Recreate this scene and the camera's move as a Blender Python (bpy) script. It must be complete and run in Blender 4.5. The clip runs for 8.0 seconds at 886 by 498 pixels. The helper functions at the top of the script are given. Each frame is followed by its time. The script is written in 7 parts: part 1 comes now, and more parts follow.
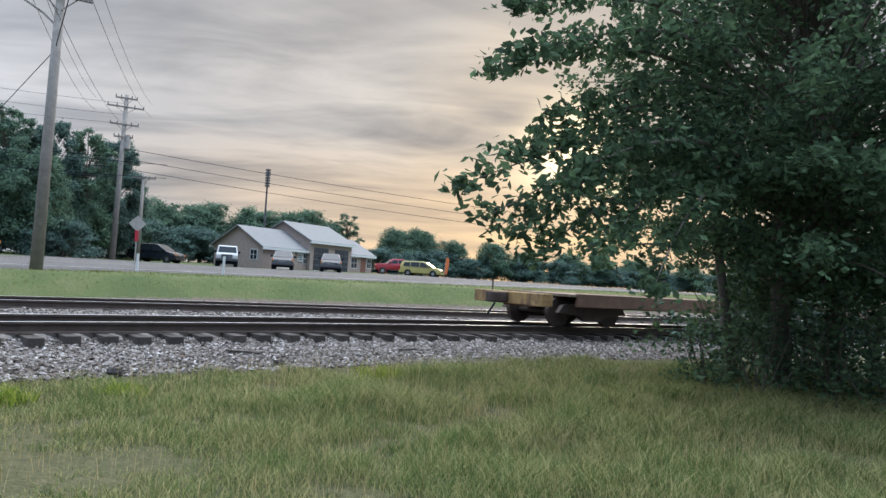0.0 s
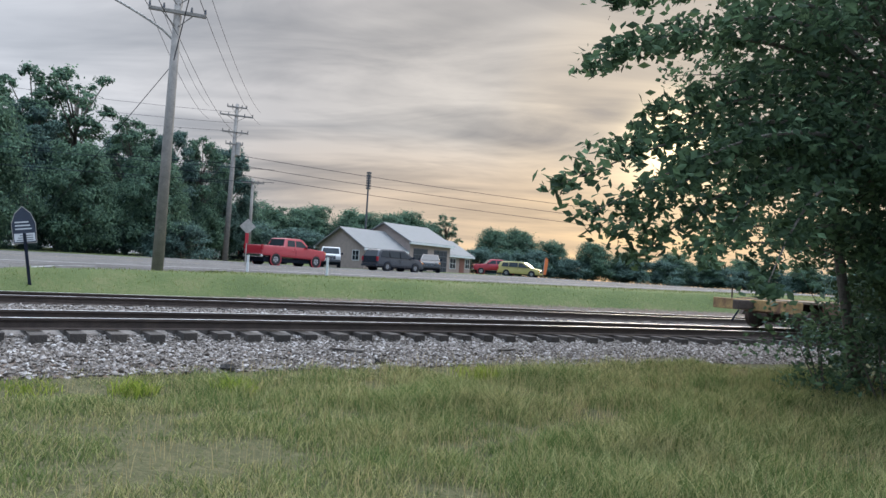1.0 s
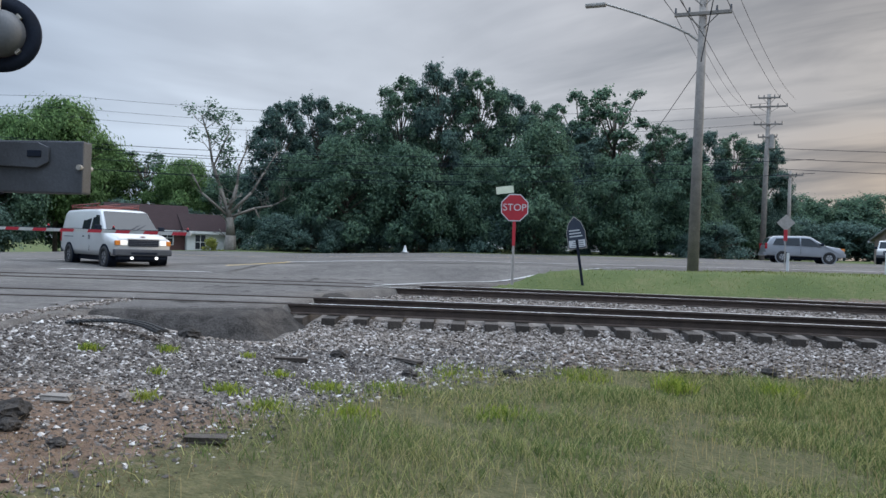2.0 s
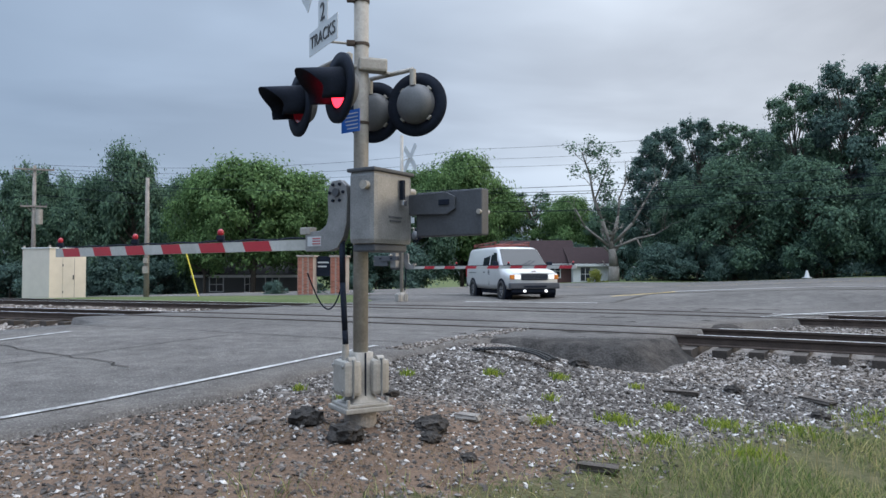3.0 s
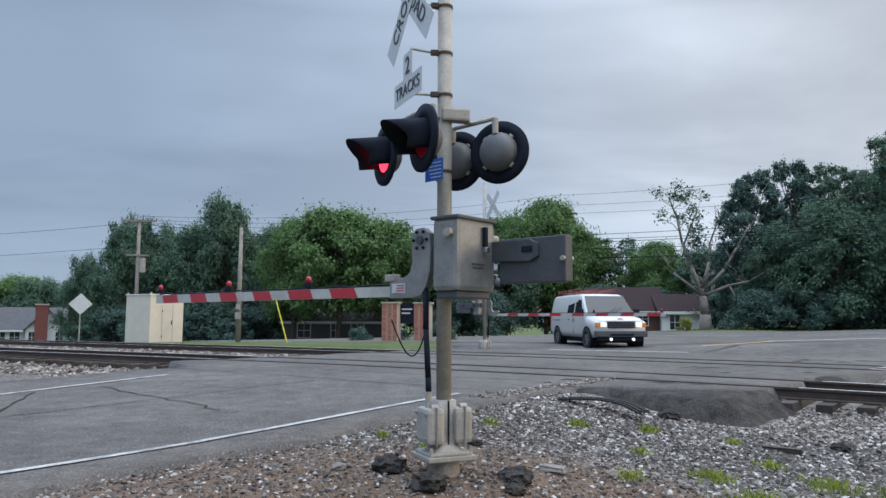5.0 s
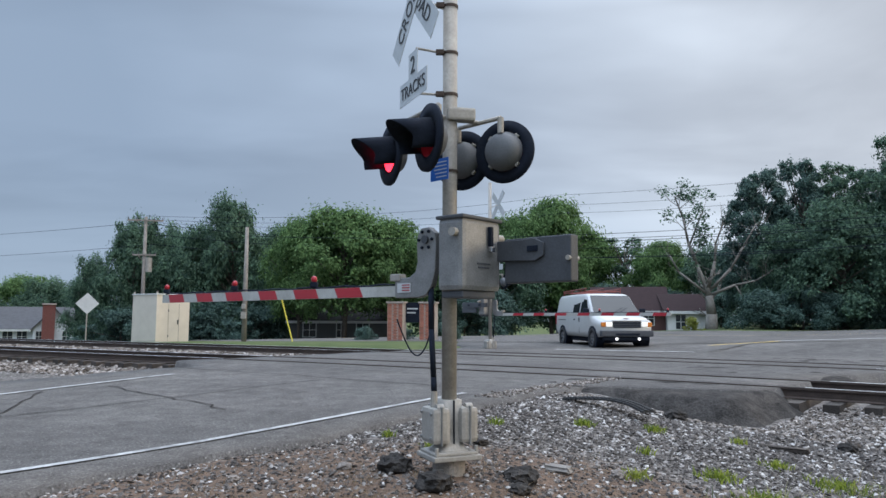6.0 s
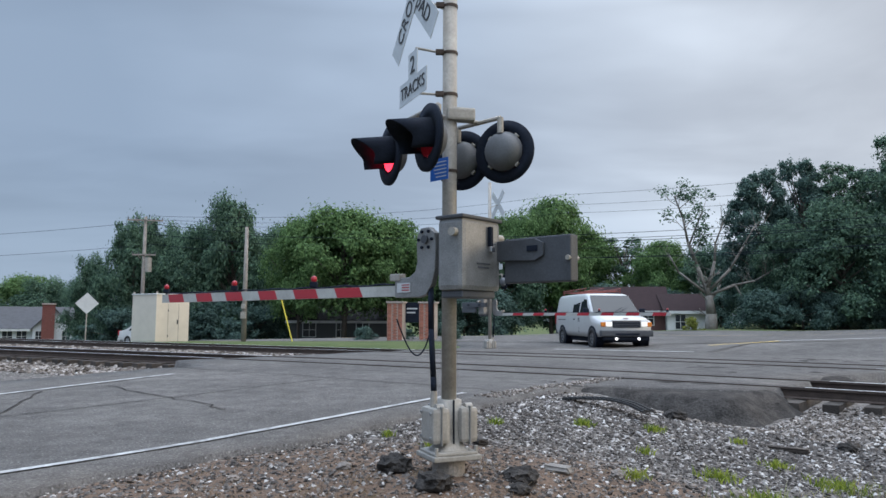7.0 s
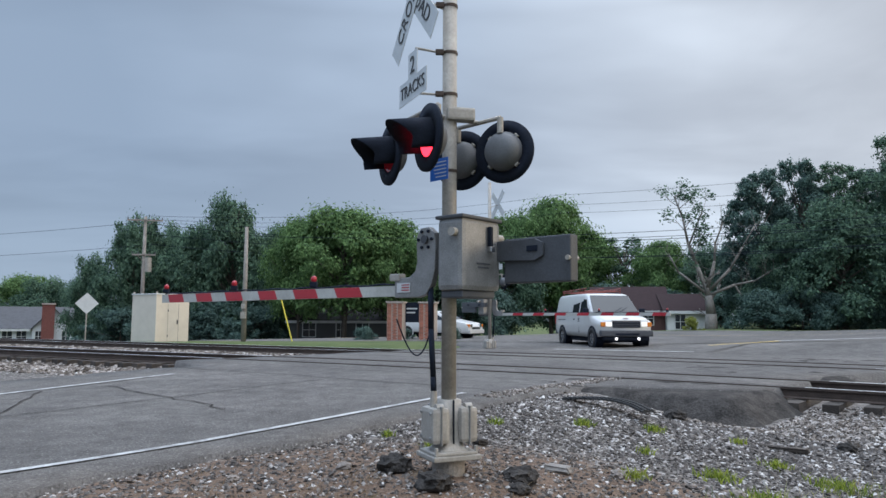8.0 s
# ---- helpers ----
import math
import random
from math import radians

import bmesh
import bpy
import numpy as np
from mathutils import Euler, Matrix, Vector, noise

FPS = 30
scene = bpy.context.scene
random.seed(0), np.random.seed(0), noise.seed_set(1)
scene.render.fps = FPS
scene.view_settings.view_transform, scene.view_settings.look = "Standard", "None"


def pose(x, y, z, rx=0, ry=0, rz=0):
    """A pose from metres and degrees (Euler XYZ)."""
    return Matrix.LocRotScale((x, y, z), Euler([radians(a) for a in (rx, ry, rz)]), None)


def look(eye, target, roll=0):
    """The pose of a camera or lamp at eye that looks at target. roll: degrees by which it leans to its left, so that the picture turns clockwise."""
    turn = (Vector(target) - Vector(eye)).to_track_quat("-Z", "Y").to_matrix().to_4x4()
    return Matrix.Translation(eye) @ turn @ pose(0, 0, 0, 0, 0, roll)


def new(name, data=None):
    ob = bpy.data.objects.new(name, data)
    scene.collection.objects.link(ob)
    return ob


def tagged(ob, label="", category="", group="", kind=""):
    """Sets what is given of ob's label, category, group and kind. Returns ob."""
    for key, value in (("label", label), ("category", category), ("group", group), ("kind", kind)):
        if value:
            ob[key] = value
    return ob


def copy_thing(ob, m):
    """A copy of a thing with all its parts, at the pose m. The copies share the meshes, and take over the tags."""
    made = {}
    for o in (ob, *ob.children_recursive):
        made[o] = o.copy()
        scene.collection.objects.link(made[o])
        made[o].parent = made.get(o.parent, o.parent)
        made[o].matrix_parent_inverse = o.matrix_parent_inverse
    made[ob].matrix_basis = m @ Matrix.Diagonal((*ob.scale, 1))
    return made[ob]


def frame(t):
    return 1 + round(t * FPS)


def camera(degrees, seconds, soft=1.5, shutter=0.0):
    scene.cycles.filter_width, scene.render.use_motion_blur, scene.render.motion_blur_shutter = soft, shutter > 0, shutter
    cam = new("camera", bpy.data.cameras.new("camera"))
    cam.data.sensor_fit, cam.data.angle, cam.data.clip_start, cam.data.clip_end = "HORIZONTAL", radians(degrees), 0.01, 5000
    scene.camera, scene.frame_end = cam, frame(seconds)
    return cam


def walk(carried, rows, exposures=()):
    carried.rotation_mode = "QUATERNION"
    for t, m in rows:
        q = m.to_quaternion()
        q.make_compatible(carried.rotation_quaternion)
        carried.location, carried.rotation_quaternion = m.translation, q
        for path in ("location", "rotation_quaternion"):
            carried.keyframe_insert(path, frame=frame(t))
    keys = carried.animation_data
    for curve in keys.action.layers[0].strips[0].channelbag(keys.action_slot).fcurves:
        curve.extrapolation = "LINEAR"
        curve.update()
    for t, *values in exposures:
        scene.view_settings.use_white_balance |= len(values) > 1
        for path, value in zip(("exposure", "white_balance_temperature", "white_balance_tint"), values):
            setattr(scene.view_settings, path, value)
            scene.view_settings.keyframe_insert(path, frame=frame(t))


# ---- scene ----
cam = camera(63.56, 8.0, soft=1.5)
EYE = 1.03
# seconds, yaw, pitch, roll: a pan on the spot
PAN = [
    (0.0, 0.12, 2.31, -3.49), (0.2, -0.46, 2.3, -3.45), (0.4, -0.38, 2.33, -3.5), (0.5, 0.06, 2.33, -3.55),
    (0.6, 0.9, 2.22, -3.5), (0.7, 2.12, 2.15, -3.5), (0.8, 3.74, 2.07, -3.5), (1.0, 8.0, 1.86, -3.48),
    (1.2, 13.98, 1.5, -3.3), (1.5, 25.28, 0.81, -3.0), (1.8, 39.24, 0.21, -2.33), (2.0, 49.04, -0.13, -1.94),
    (2.2, 58.57, -0.24, -1.24), (3.3, 81.59, 3.18, 0.02), (3.5, 82.61, 4.1, 0.0), (4.0, 84.19, 5.32, -0.17),
    (4.5, 85.09, 5.54, -0.21), (6.0, 86.1, 5.51, -0.23), (7.0, 86.08, 5.5, -0.23), (8.0, 86.07, 5.5, -0.23),
]
walk(cam, [(t, pose(0, 0, EYE, 90 + p, r, y)) for t, y, p, r in PAN],
     exposures=[(0.0, 0.57), (1.0, 0.53), (1.5, 0.33), (2.0, 0.20), (3.3, 0.30), (3.6, 0.27), (4.2, 0.19), (8.0, 0.18)])

# ---- world and sun ----
SUN_AZ, SUN_EL = radians(9.3), radians(10.7)      # clockwise from +y
SUN_DIR = Vector((math.sin(SUN_AZ) * math.cos(SUN_EL), math.cos(SUN_AZ) * math.cos(SUN_EL), math.sin(SUN_EL)))


class Nodes:
    """Small helper round a node tree."""
    def __init__(self, tree):
        self.t = tree
        tree.nodes.clear()

    def add(self, kind, **ins):
        n = self.t.nodes.new(kind)
        for k, v in ins.items():
            self.put(n, k, v)
        return n

    def put(self, n, key, v):
        sock = n.inputs[int(key[1:])] if key[0] == "i" and key[1:].isdigit() else n.inputs[key.replace("_", " ")]
        if isinstance(v, bpy.types.NodeSocket):
            self.t.links.new(v, sock)
        elif isinstance(v, bpy.types.Node):
            self.t.links.new(v.outputs[0], sock)
        else:
            sock.default_value = v

    def math(self, op, a, b=0.0, c=0.0):
        n = self.t.nodes.new("ShaderNodeMath")
        n.operation = op
        self.put(n, "i0", a), self.put(n, "i1", b), self.put(n, "i2", c)
        return n.outputs[0]

    def vmath(self, op, a, b=(0, 0, 0), out=0):
        n = self.t.nodes.new("ShaderNodeVectorMath")
        n.operation = op
        self.put(n, "i0", a), self.put(n, "i1", b)
        return n.outputs[out]

    def mix(self, f, a, b, blend="MIX"):
        n = self.t.nodes.new("ShaderNodeMix")
        n.data_type, n.blend_type = "RGBA", blend
        self.put(n, "i0", f), self.put(n, "i6", a), self.put(n, "i7", b)
        return n.outputs[2]

    def ramp(self, f, stops):
        n = self.t.nodes.new("ShaderNodeValToRGB")
        while len(n.color_ramp.elements) < len(stops):
            n.color_ramp.elements.new(0.5)
        for e, (p, c) in zip(n.color_ramp.elements, stops):
            e.position, e.color = p, (c, c, c, 1) if isinstance(c, (int, float)) else (*c, 1)
        self.put(n, "Fac", f)
        return n.outputs[0]

    def noise(self, vec, scale, detail=4.0, rough=0.55, dist=0.0):
        n = self.add("ShaderNodeTexNoise", Scale=scale, Detail=detail, Roughness=rough, Distortion=dist)
        if vec is not None:
            self.put(n, "Vector", vec)
        return n.outputs[0]


def make_world():
    world = bpy.data.worlds.new("world")
    scene.world = world
    world.use_nodes = True
    k = Nodes(world.node_tree)
    co = k.add("ShaderNodeTexCoord").outputs["Generated"]
    sky = k.add("ShaderNodeTexSky")
    sky.sky_type, sky.sun_disc = "NISHITA", False
    sky.sun_elevation, sky.sun_rotation = SUN_EL, SUN_AZ
    d = k.vmath("NORMALIZE", co)
    xyz = k.add("ShaderNodeSeparateXYZ", Vector=d)
    z = k.math("MAXIMUM", xyz.outputs[2], 0.0)
    toward = k.vmath("DOT_PRODUCT", d, tuple(SUN_DIR), out=1)
    # cloud sheet seen in perspective: the direction met with a high plane
    lift = k.math("ADD", z, 0.11)
    px, py = k.math("DIVIDE", xyz.outputs[0], lift), k.math("DIVIDE", xyz.outputs[1], lift)
    flat = k.add("ShaderNodeCombineXYZ", X=px, Y=py)
    turned = k.add("ShaderNodeMapping", Vector=flat, Rotation=(0, 0, radians(14)), Scale=(0.42, 1.0, 1.0)).outputs[0]
    across = k.add("ShaderNodeMapping", Vector=flat, Rotation=(0, 0, radians(-8)), Scale=(0.9, 0.5, 1.0)).outputs[0]
    bands = k.ramp(toward, [(0.25, 0.0), (0.75, 1.0)])
    big = k.mix(bands, k.noise(across, 0.75, 4, 0.5, 0.3), k.noise(turned, 0.62, 5, 0.55, 0.5))
    fine = k.mix(bands, k.noise(across, 1.7, 4, 0.5, 0.3), k.noise(turned, 2.1, 6, 0.6, 0.8))
    cover = k.math("ADD", k.math("MULTIPLY", big, 0.75), k.math("MULTIPLY", fine, 0.25))
    dark = k.ramp(cover, [(0.43, 0.0), (0.51, 0.5), (0.60, 1.0)])
    # light part of the cloud: cold away from the sun, cream towards it
    side = k.math("ADD", k.math("MULTIPLY", toward, 0.7), 0.3)
    warm = k.ramp(side, [(0.0, (0.335, 0.44, 0.60)), (0.27, (0.53, 0.65, 0.83)), (0.51, (0.84, 0.94, 1.08)), (0.72, (0.70, 0.74, 0.82)), (0.902, (0.50, 0.49, 0.50)), (0.979, (0.60, 0.56, 0.52)), (1.0, (0.85, 0.70, 0.52))])
    shade = k.ramp(side, [(0.0, (0.27, 0.36, 0.50)), (0.27, (0.39, 0.48, 0.62)), (0.51, (0.54, 0.605, 0.71)), (0.72, (0.40, 0.435, 0.50)), (0.902, (0.145, 0.16, 0.19)), (0.972, (0.18, 0.185, 0.205)), (1.0, (0.30, 0.28, 0.275))])
    body = k.mix(dark, warm, shade)
    # orange band low under the sun
    low = k.ramp(z, [(0.0, 1.0), (0.10, 0.75), (0.19, 0.0)])
    near_sun = k.ramp(toward, [(0.72, 0.0), (0.99, 1.0)])
    glow = k.math("MULTIPLY", k.math("MULTIPLY", low, near_sun), k.math("SUBTRACT", 1.0, k.math("MULTIPLY", dark, 0.55)))
    body = k.mix(k.math("MULTIPLY", glow, 0.85), body, (0.80, 0.52, 0.26, 1))
    # veiled sun
    spot = k.math("POWER", k.math("MAXIMUM", toward, 0.0), 900.0)
    body = k.mix(spot, body, (2.2, 1.75, 1.05, 1))
    # paler towards the horizon away from the sun
    haze = k.ramp(z, [(0.0, 0.55), (0.2, 0.0)])
    body = k.mix(k.math("MULTIPLY", haze, k.math("SUBTRACT", 1.0, near_sun)), body, (0.45, 0.57, 0.72, 1))
    # an overcast dome is brightest overhead
    body = k.mix(1.0, body, k.ramp(z, [(0.0, 0.85), (0.42, 0.85), (1.0, 1.0)]), "MULTIPLY")
    dome = k.math("ADD", 1.0, k.math("MULTIPLY", k.ramp(z, [(0.40, 0.0), (0.72, 0.8), (1.0, 1.0)]), 4.0))
    bg1 = k.add("ShaderNodeBackground", Color=sky.outputs[0], Strength=0.05)
    bg2 = k.add("ShaderNodeBackground", Color=body, Strength=dome)
    both = k.add("ShaderNodeMixShader", Fac=0.95)
    k.put(both, "i1", bg1), k.put(both, "i2", bg2)
    k.add("ShaderNodeOutputWorld", Surface=both)


make_world()
sun = new("sun", bpy.data.lights.new("sun", "SUN"))
sun.data.energy, sun.data.angle, sun.data.color = 1.0, radians(16), (1.0, 0.86, 0.66)
sun.matrix_world = look(SUN_DIR * 50, (0, 0, 0))

# ---- materials ----
MATS = {}


def mat(name, color, rough=0.6, metal=0.0, vary=0.15, scale=6.0, bump=0.1, fine=60.0, other=None, spec=0.5, coat=0.0, per_object=0.0, per_island=0.0):
    """A surface with grain at two scales, stains, and slight relief."""
    if name in MATS:
        return MATS[name]
    m = bpy.data.materials.new(name)
    m.use_nodes = True
    k = Nodes(m.node_tree)
    co = k.add("ShaderNodeTexCoord").outputs["Object"]
    n1, n2 = k.noise(co, scale, 5, 0.6), k.noise(co, fine, 3, 0.6)
    c = (*color, 1)
    lo = tuple(v * (1 - vary) for v in color)
    hi = tuple(min(1, v * (1 + vary)) for v in color)
    base = k.ramp(n1, [(0.3, lo), (0.7, hi)])
    if other:
        base = k.mix(k.ramp(k.noise(co, scale * 0.6, 6, 0.65), [(0.48, 0.0), (0.62, 1.0)]), base, (*other, 1))
    grain = k.ramp(n2, [(0.3, 1 - vary * 0.7), (0.7, 1 + vary * 0.7)])
    base = k.mix(1.0, base, grain, "MULTIPLY")
    if per_object or per_island:
        r = k.add("ShaderNodeObjectInfo").outputs["Random"] if per_object else k.add("ShaderNodeNewGeometry").outputs["Random Per Island"]
        a = per_object or per_island
        base = k.mix(1.0, base, k.ramp(r, [(0.0, 1 - a), (1.0, 1 + a)]), "MULTIPLY")
    b = k.add("ShaderNodeBsdfPrincipled", Base_Color=base, Metallic=metal)
    k.put(b, "Roughness", k.math("ADD", rough - 0.08, k.math("MULTIPLY", n1, 0.16)))
    k.put(b, "Specular IOR Level", spec)
    k.put(b, "Coat Weight", coat)
    if bump:
        bp = k.add("ShaderNodeBump", Strength=bump, Distance=0.02, Height=k.math("ADD", n2, k.math("MULTIPLY", n1, 0.6)))
        k.put(b, "Normal", bp.outputs[0])
    k.add("ShaderNodeOutputMaterial", Surface=b)
    MATS[name] = m
    return m


def glow(name, color, strength):
    if name in MATS:
        return MATS[name]
    m = bpy.data.materials.new(name)
    m.use_nodes = True
    k = Nodes(m.node_tree)
    co = k.add("ShaderNodeTexCoord").outputs["Object"]
    w = k.add("ShaderNodeTexWave", Vector=co, Scale=26.0, Distortion=2.5)
    b = k.add("ShaderNodeBsdfPrincipled", Base_Color=(*color, 1), Roughness=0.3, Emission_Color=(*color, 1))
    k.put(b, "Emission Strength", k.math("MULTIPLY", k.math("ADD", k.math("MULTIPLY", w.outputs["Fac"], 0.7), 0.3), strength))
    k.add("ShaderNodeOutputMaterial", Surface=b)
    MATS[name] = m
    return m


def leafy(name, color, other, per=0.35, lo=0.32, hi=0.66):
    """Leaves: two-tone by island, a little light passing through."""
    if name in MATS:
        return MATS[name]
    m = bpy.data.materials.new(name)
    m.use_nodes = True
    k = Nodes(m.node_tree)
    r = k.add("ShaderNodeNewGeometry").outputs["Random Per Island"]
    co = k.add("ShaderNodeTexCoord").outputs["Object"]
    big = k.noise(co, 0.8, 5, 0.65)
    base = k.mix(k.ramp(k.math("ADD", k.math("MULTIPLY", r, 0.4), k.math("MULTIPLY", big, 0.6)), [(lo, 0.0), (hi, 1.0)]), (*color, 1), (*other, 1))
    base = k.mix(1.0, base, k.ramp(r, [(0, 1 - per), (1, 1 + per)]), "MULTIPLY")
    b = k.add("ShaderNodeBsdfPrincipled", Base_Color=base, Roughness=0.8)
    k.put(b, "Specular IOR Level", 0.18)
    tr = k.add("ShaderNodeBsdfTranslucent", Color=base)
    s = k.add("ShaderNodeMixShader", Fac=0.45)
    k.put(s, "i1", b), k.put(s, "i2", tr)
    k.add("ShaderNodeOutputMaterial", Surface=s)
    MATS[name] = m
    return m


def glass(name, tint=(0.02, 0.025, 0.03)):
    return mat(name, tint, 0.06, 0.0, 0.05, 2.0, 0.0, 10.0, spec=0.35, coat=0.0)


def asphalt():
    """Worn asphalt: pale stone showing through dark binder, drifts of dust, darker oiled lanes."""
    m = bpy.data.materials.new("asphalt")
    m.use_nodes = True
    k = Nodes(m.node_tree)
    co = k.add("ShaderNodeTexCoord").outputs["Object"]
    broad, mid, fine = k.noise(co, 0.35, 5, 0.6), k.noise(co, 3.0, 6, 0.7), k.noise(co, 45.0, 4, 0.75)
    base = k.ramp(broad, [(0.35, (0.088, 0.082, 0.078)), (0.65, (0.132, 0.123, 0.116))])
    base = k.mix(1.0, base, k.ramp(mid, [(0.30, 0.72), (0.70, 1.26)]), "MULTIPLY")
    base = k.mix(1.0, base, k.ramp(fine, [(0.32, 0.55), (0.68, 1.45)]), "MULTIPLY")
    vor = k.add("ShaderNodeTexVoronoi", Vector=co, Scale=38.0)
    pick = k.add("ShaderNodeSeparateColor", Color=vor.outputs["Color"]).outputs[0]
    stone = k.math("MULTIPLY", k.ramp(pick, [(0.80, 0.0), (0.92, 1.0)]), k.ramp(vor.outputs["Distance"], [(0.25, 1.0), (0.45, 0.0)]))
    base = k.mix(k.math("MULTIPLY", stone, 0.55), base, (0.30, 0.285, 0.27, 1))
    b = k.add("ShaderNodeBsdfPrincipled", Base_Color=base, Roughness=0.95)
    k.put(b, "Specular IOR Level", 0.15)
    k.put(b, "Normal", k.add("ShaderNodeBump", Strength=0.9, Distance=0.015, Height=k.math("ADD", fine, k.math("MULTIPLY", vor.outputs["Distance"], -0.6))).outputs[0])
    k.add("ShaderNodeOutputMaterial", Surface=b)
    return m


ASPHALT = asphalt()
TAR = mat("tar", (0.040, 0.037, 0.035), 0.98, 0, 0.5, 5.0, 1.0, 34.0, other=(0.064, 0.058, 0.054), spec=0.1)
PAINT_WHITE = mat("road_paint", (0.36, 0.355, 0.345), 0.85, 0, 0.3, 6.0, 0.3, 40.0, other=(0.19, 0.185, 0.18))
PAINT_YELLOW = mat("road_paint_yellow", (0.55, 0.38, 0.08), 0.7, 0, 0.2, 4.0, 0.2, 50.0)
RUST = mat("rusty_steel", (0.062, 0.045, 0.037), 0.75, 0.3, 0.3, 5.0, 0.3, 60.0)
RAILTOP = mat("polished_steel", (0.92, 0.92, 0.94), 0.42, 1.0, 0.08, 2.0, 0.03, 40.0)
DULL_STEEL = mat("dull_steel", (0.12, 0.112, 0.105), 0.85, 0.1, 0.2, 4.0, 0.1, 40.0, spec=0.15)
TIE = mat("creosoted_wood", (0.055, 0.045, 0.038), 0.9, 0, 0.35, 3.0, 0.6, 40.0, per_object=0.35)
GALV = mat("galvanised_steel", (0.33, 0.31, 0.28), 0.6, 0.2, 0.16, 7.0, 0.1, 45.0, other=(0.29, 0.27, 0.24))
CASTALU = mat("cast_aluminium", (0.22, 0.22, 0.22), 0.5, 0.4, 0.2, 5.0, 0.15, 80.0)
BLACK = mat("black_enamel", (0.010, 0.014, 0.024), 0.8, 0, 0.25, 6.0, 0.1, 60.0, spec=0.15)
DARKGREY = mat("dark_grey_paint", (0.06, 0.065, 0.075), 0.55, 0.1, 0.2, 5.0, 0.1, 60.0)
SIGNWHITE = mat("sign_sheeting", (0.48, 0.50, 0.51), 0.45, 0, 0.07, 4.0, 0.03, 60.0)
SIGNRED = mat("sign_red", (0.36, 0.018, 0.03), 0.45, 0, 0.1, 4.0, 0.03, 60.0)
SIGNBLUE = mat("sign_blue", (0.01, 0.10, 0.42), 0.45, 0, 0.1, 4.0, 0.03, 60.0)
LETTER = mat("sign_black", (0.02, 0.02, 0.022), 0.5, 0, 0.1, 4.0, 0.02, 60.0)
WHITE = mat("white_paint", (0.56, 0.57, 0.56), 0.5, 0, 0.06, 3.0, 0.05, 40.0)
CREAM = mat("cream_steel", (0.58, 0.53, 0.46), 0.55, 0.1, 0.06, 2.0, 0.05, 40.0)
POLEWOOD = mat("weathered_pole_wood", (0.215, 0.195, 0.175), 0.9, 0, 0.22, 4.0, 0.5, 30.0)
BARK = mat("bark", (0.10, 0.085, 0.07), 0.95, 0, 0.3, 5.0, 0.8, 30.0)
DEADBARK = mat("pale_dead_wood", (0.17, 0.155, 0.135), 0.95, 0, 0.25, 5.0, 0.6, 30.0)
BRICK = mat("brick", (0.34, 0.13, 0.085), 0.85, 0, 0.2, 12.0, 0.3, 60.0, per_object=0.3)
MORTAR = mat("mortar", (0.36, 0.31, 0.27), 0.9, 0, 0.15, 12.0, 0.3, 60.0)
TAN_BRICK = mat("tan_brickwork", (0.30, 0.235, 0.205), 0.85, 0, 0.12, 3.0, 0.3, 20.0)
ROOFTIN = mat("pale_metal_roof", (0.17, 0.17, 0.168), 0.7, 0.1, 0.08, 1.5, 0.1, 20.0)
RUBBER = mat("tyre_rubber", (0.022, 0.022, 0.023), 0.85, 0, 0.2, 8.0, 0.2, 60.0)
RIM = mat("alloy_rim", (0.45, 0.45, 0.46), 0.35, 0.8, 0.1, 8.0, 0.05, 60.0)
GLASS = glass("dark_window_glass")
CHROME = mat("chrome", (0.6, 0.6, 0.61), 0.2, 1.0, 0.05, 6.0, 0.0, 60.0)
AMBER = mat("amber_lens", (0.62, 0.20, 0.03), 0.25, 0, 0.1, 8.0, 0.0, 60.0)
REDLENS = mat("red_lens", (0.30, 0.012, 0.02), 0.2, 0, 0.1, 8.0, 0.0, 60.0)
LEAF_NEAR = leafy("elm_leaves", (0.050, 0.086, 0.052), (0.090, 0.145, 0.075))
LEAF_A = leafy("oak_leaves", (0.066, 0.122, 0.092), (0.118, 0.190, 0.120))
LEAF_B = leafy("maple_leaves", (0.072, 0.140, 0.052), (0.140, 0.225, 0.085))
LEAF_C = leafy("dark_leaves", (0.062, 0.110, 0.102), (0.104, 0.165, 0.135))
GRASS = leafy("grass_blades", (0.10, 0.165, 0.046), (0.30, 0.275, 0.13), 0.5, 0.36, 0.70)
STRAW = leafy("dry_stems", (0.32, 0.26, 0.13), (0.42, 0.34, 0.18), 0.3)
WEED = leafy("weeds", (0.12, 0.19, 0.03), (0.26, 0.30, 0.05), 0.3)

# ---- plan: s along the tracks, d across them, away from the eye ----
NX, NY = -0.7119, 0.7023
UX, UY = -NY, NX


def bend(s):
    a = abs(s)
    return -0.0072 * a * a if a < 16 else -0.0072 * (256 + 32 * (a - 16))


def plan(s, d, z=0.0):
    q = d + bend(s)
    return Vector((NX * q + UX * s, NY * q + UY * s, z))


def heading(s):
    """Degrees of the tracks' direction (+s) at s."""
    a, b = plan(s - 0.1, 0), plan(s + 0.1, 0)
    return math.degrees(math.atan2(b.y - a.y, b.x - a.x))


def smooth(x, a, b):
    t = min(1, max(0, (x - a) / (b - a)))
    return t * t * (3 - 2 * t)


ROAD_S0, ROAD_S1 = 6.0, 13.6          # the crossing road
TRACKS = (12.75, 18.25)


def road_z(d):
    return -0.02 - 0.17 * (1 - smooth(d, 2, 10.5)) - 0.02 * smooth(d, 20, 23)


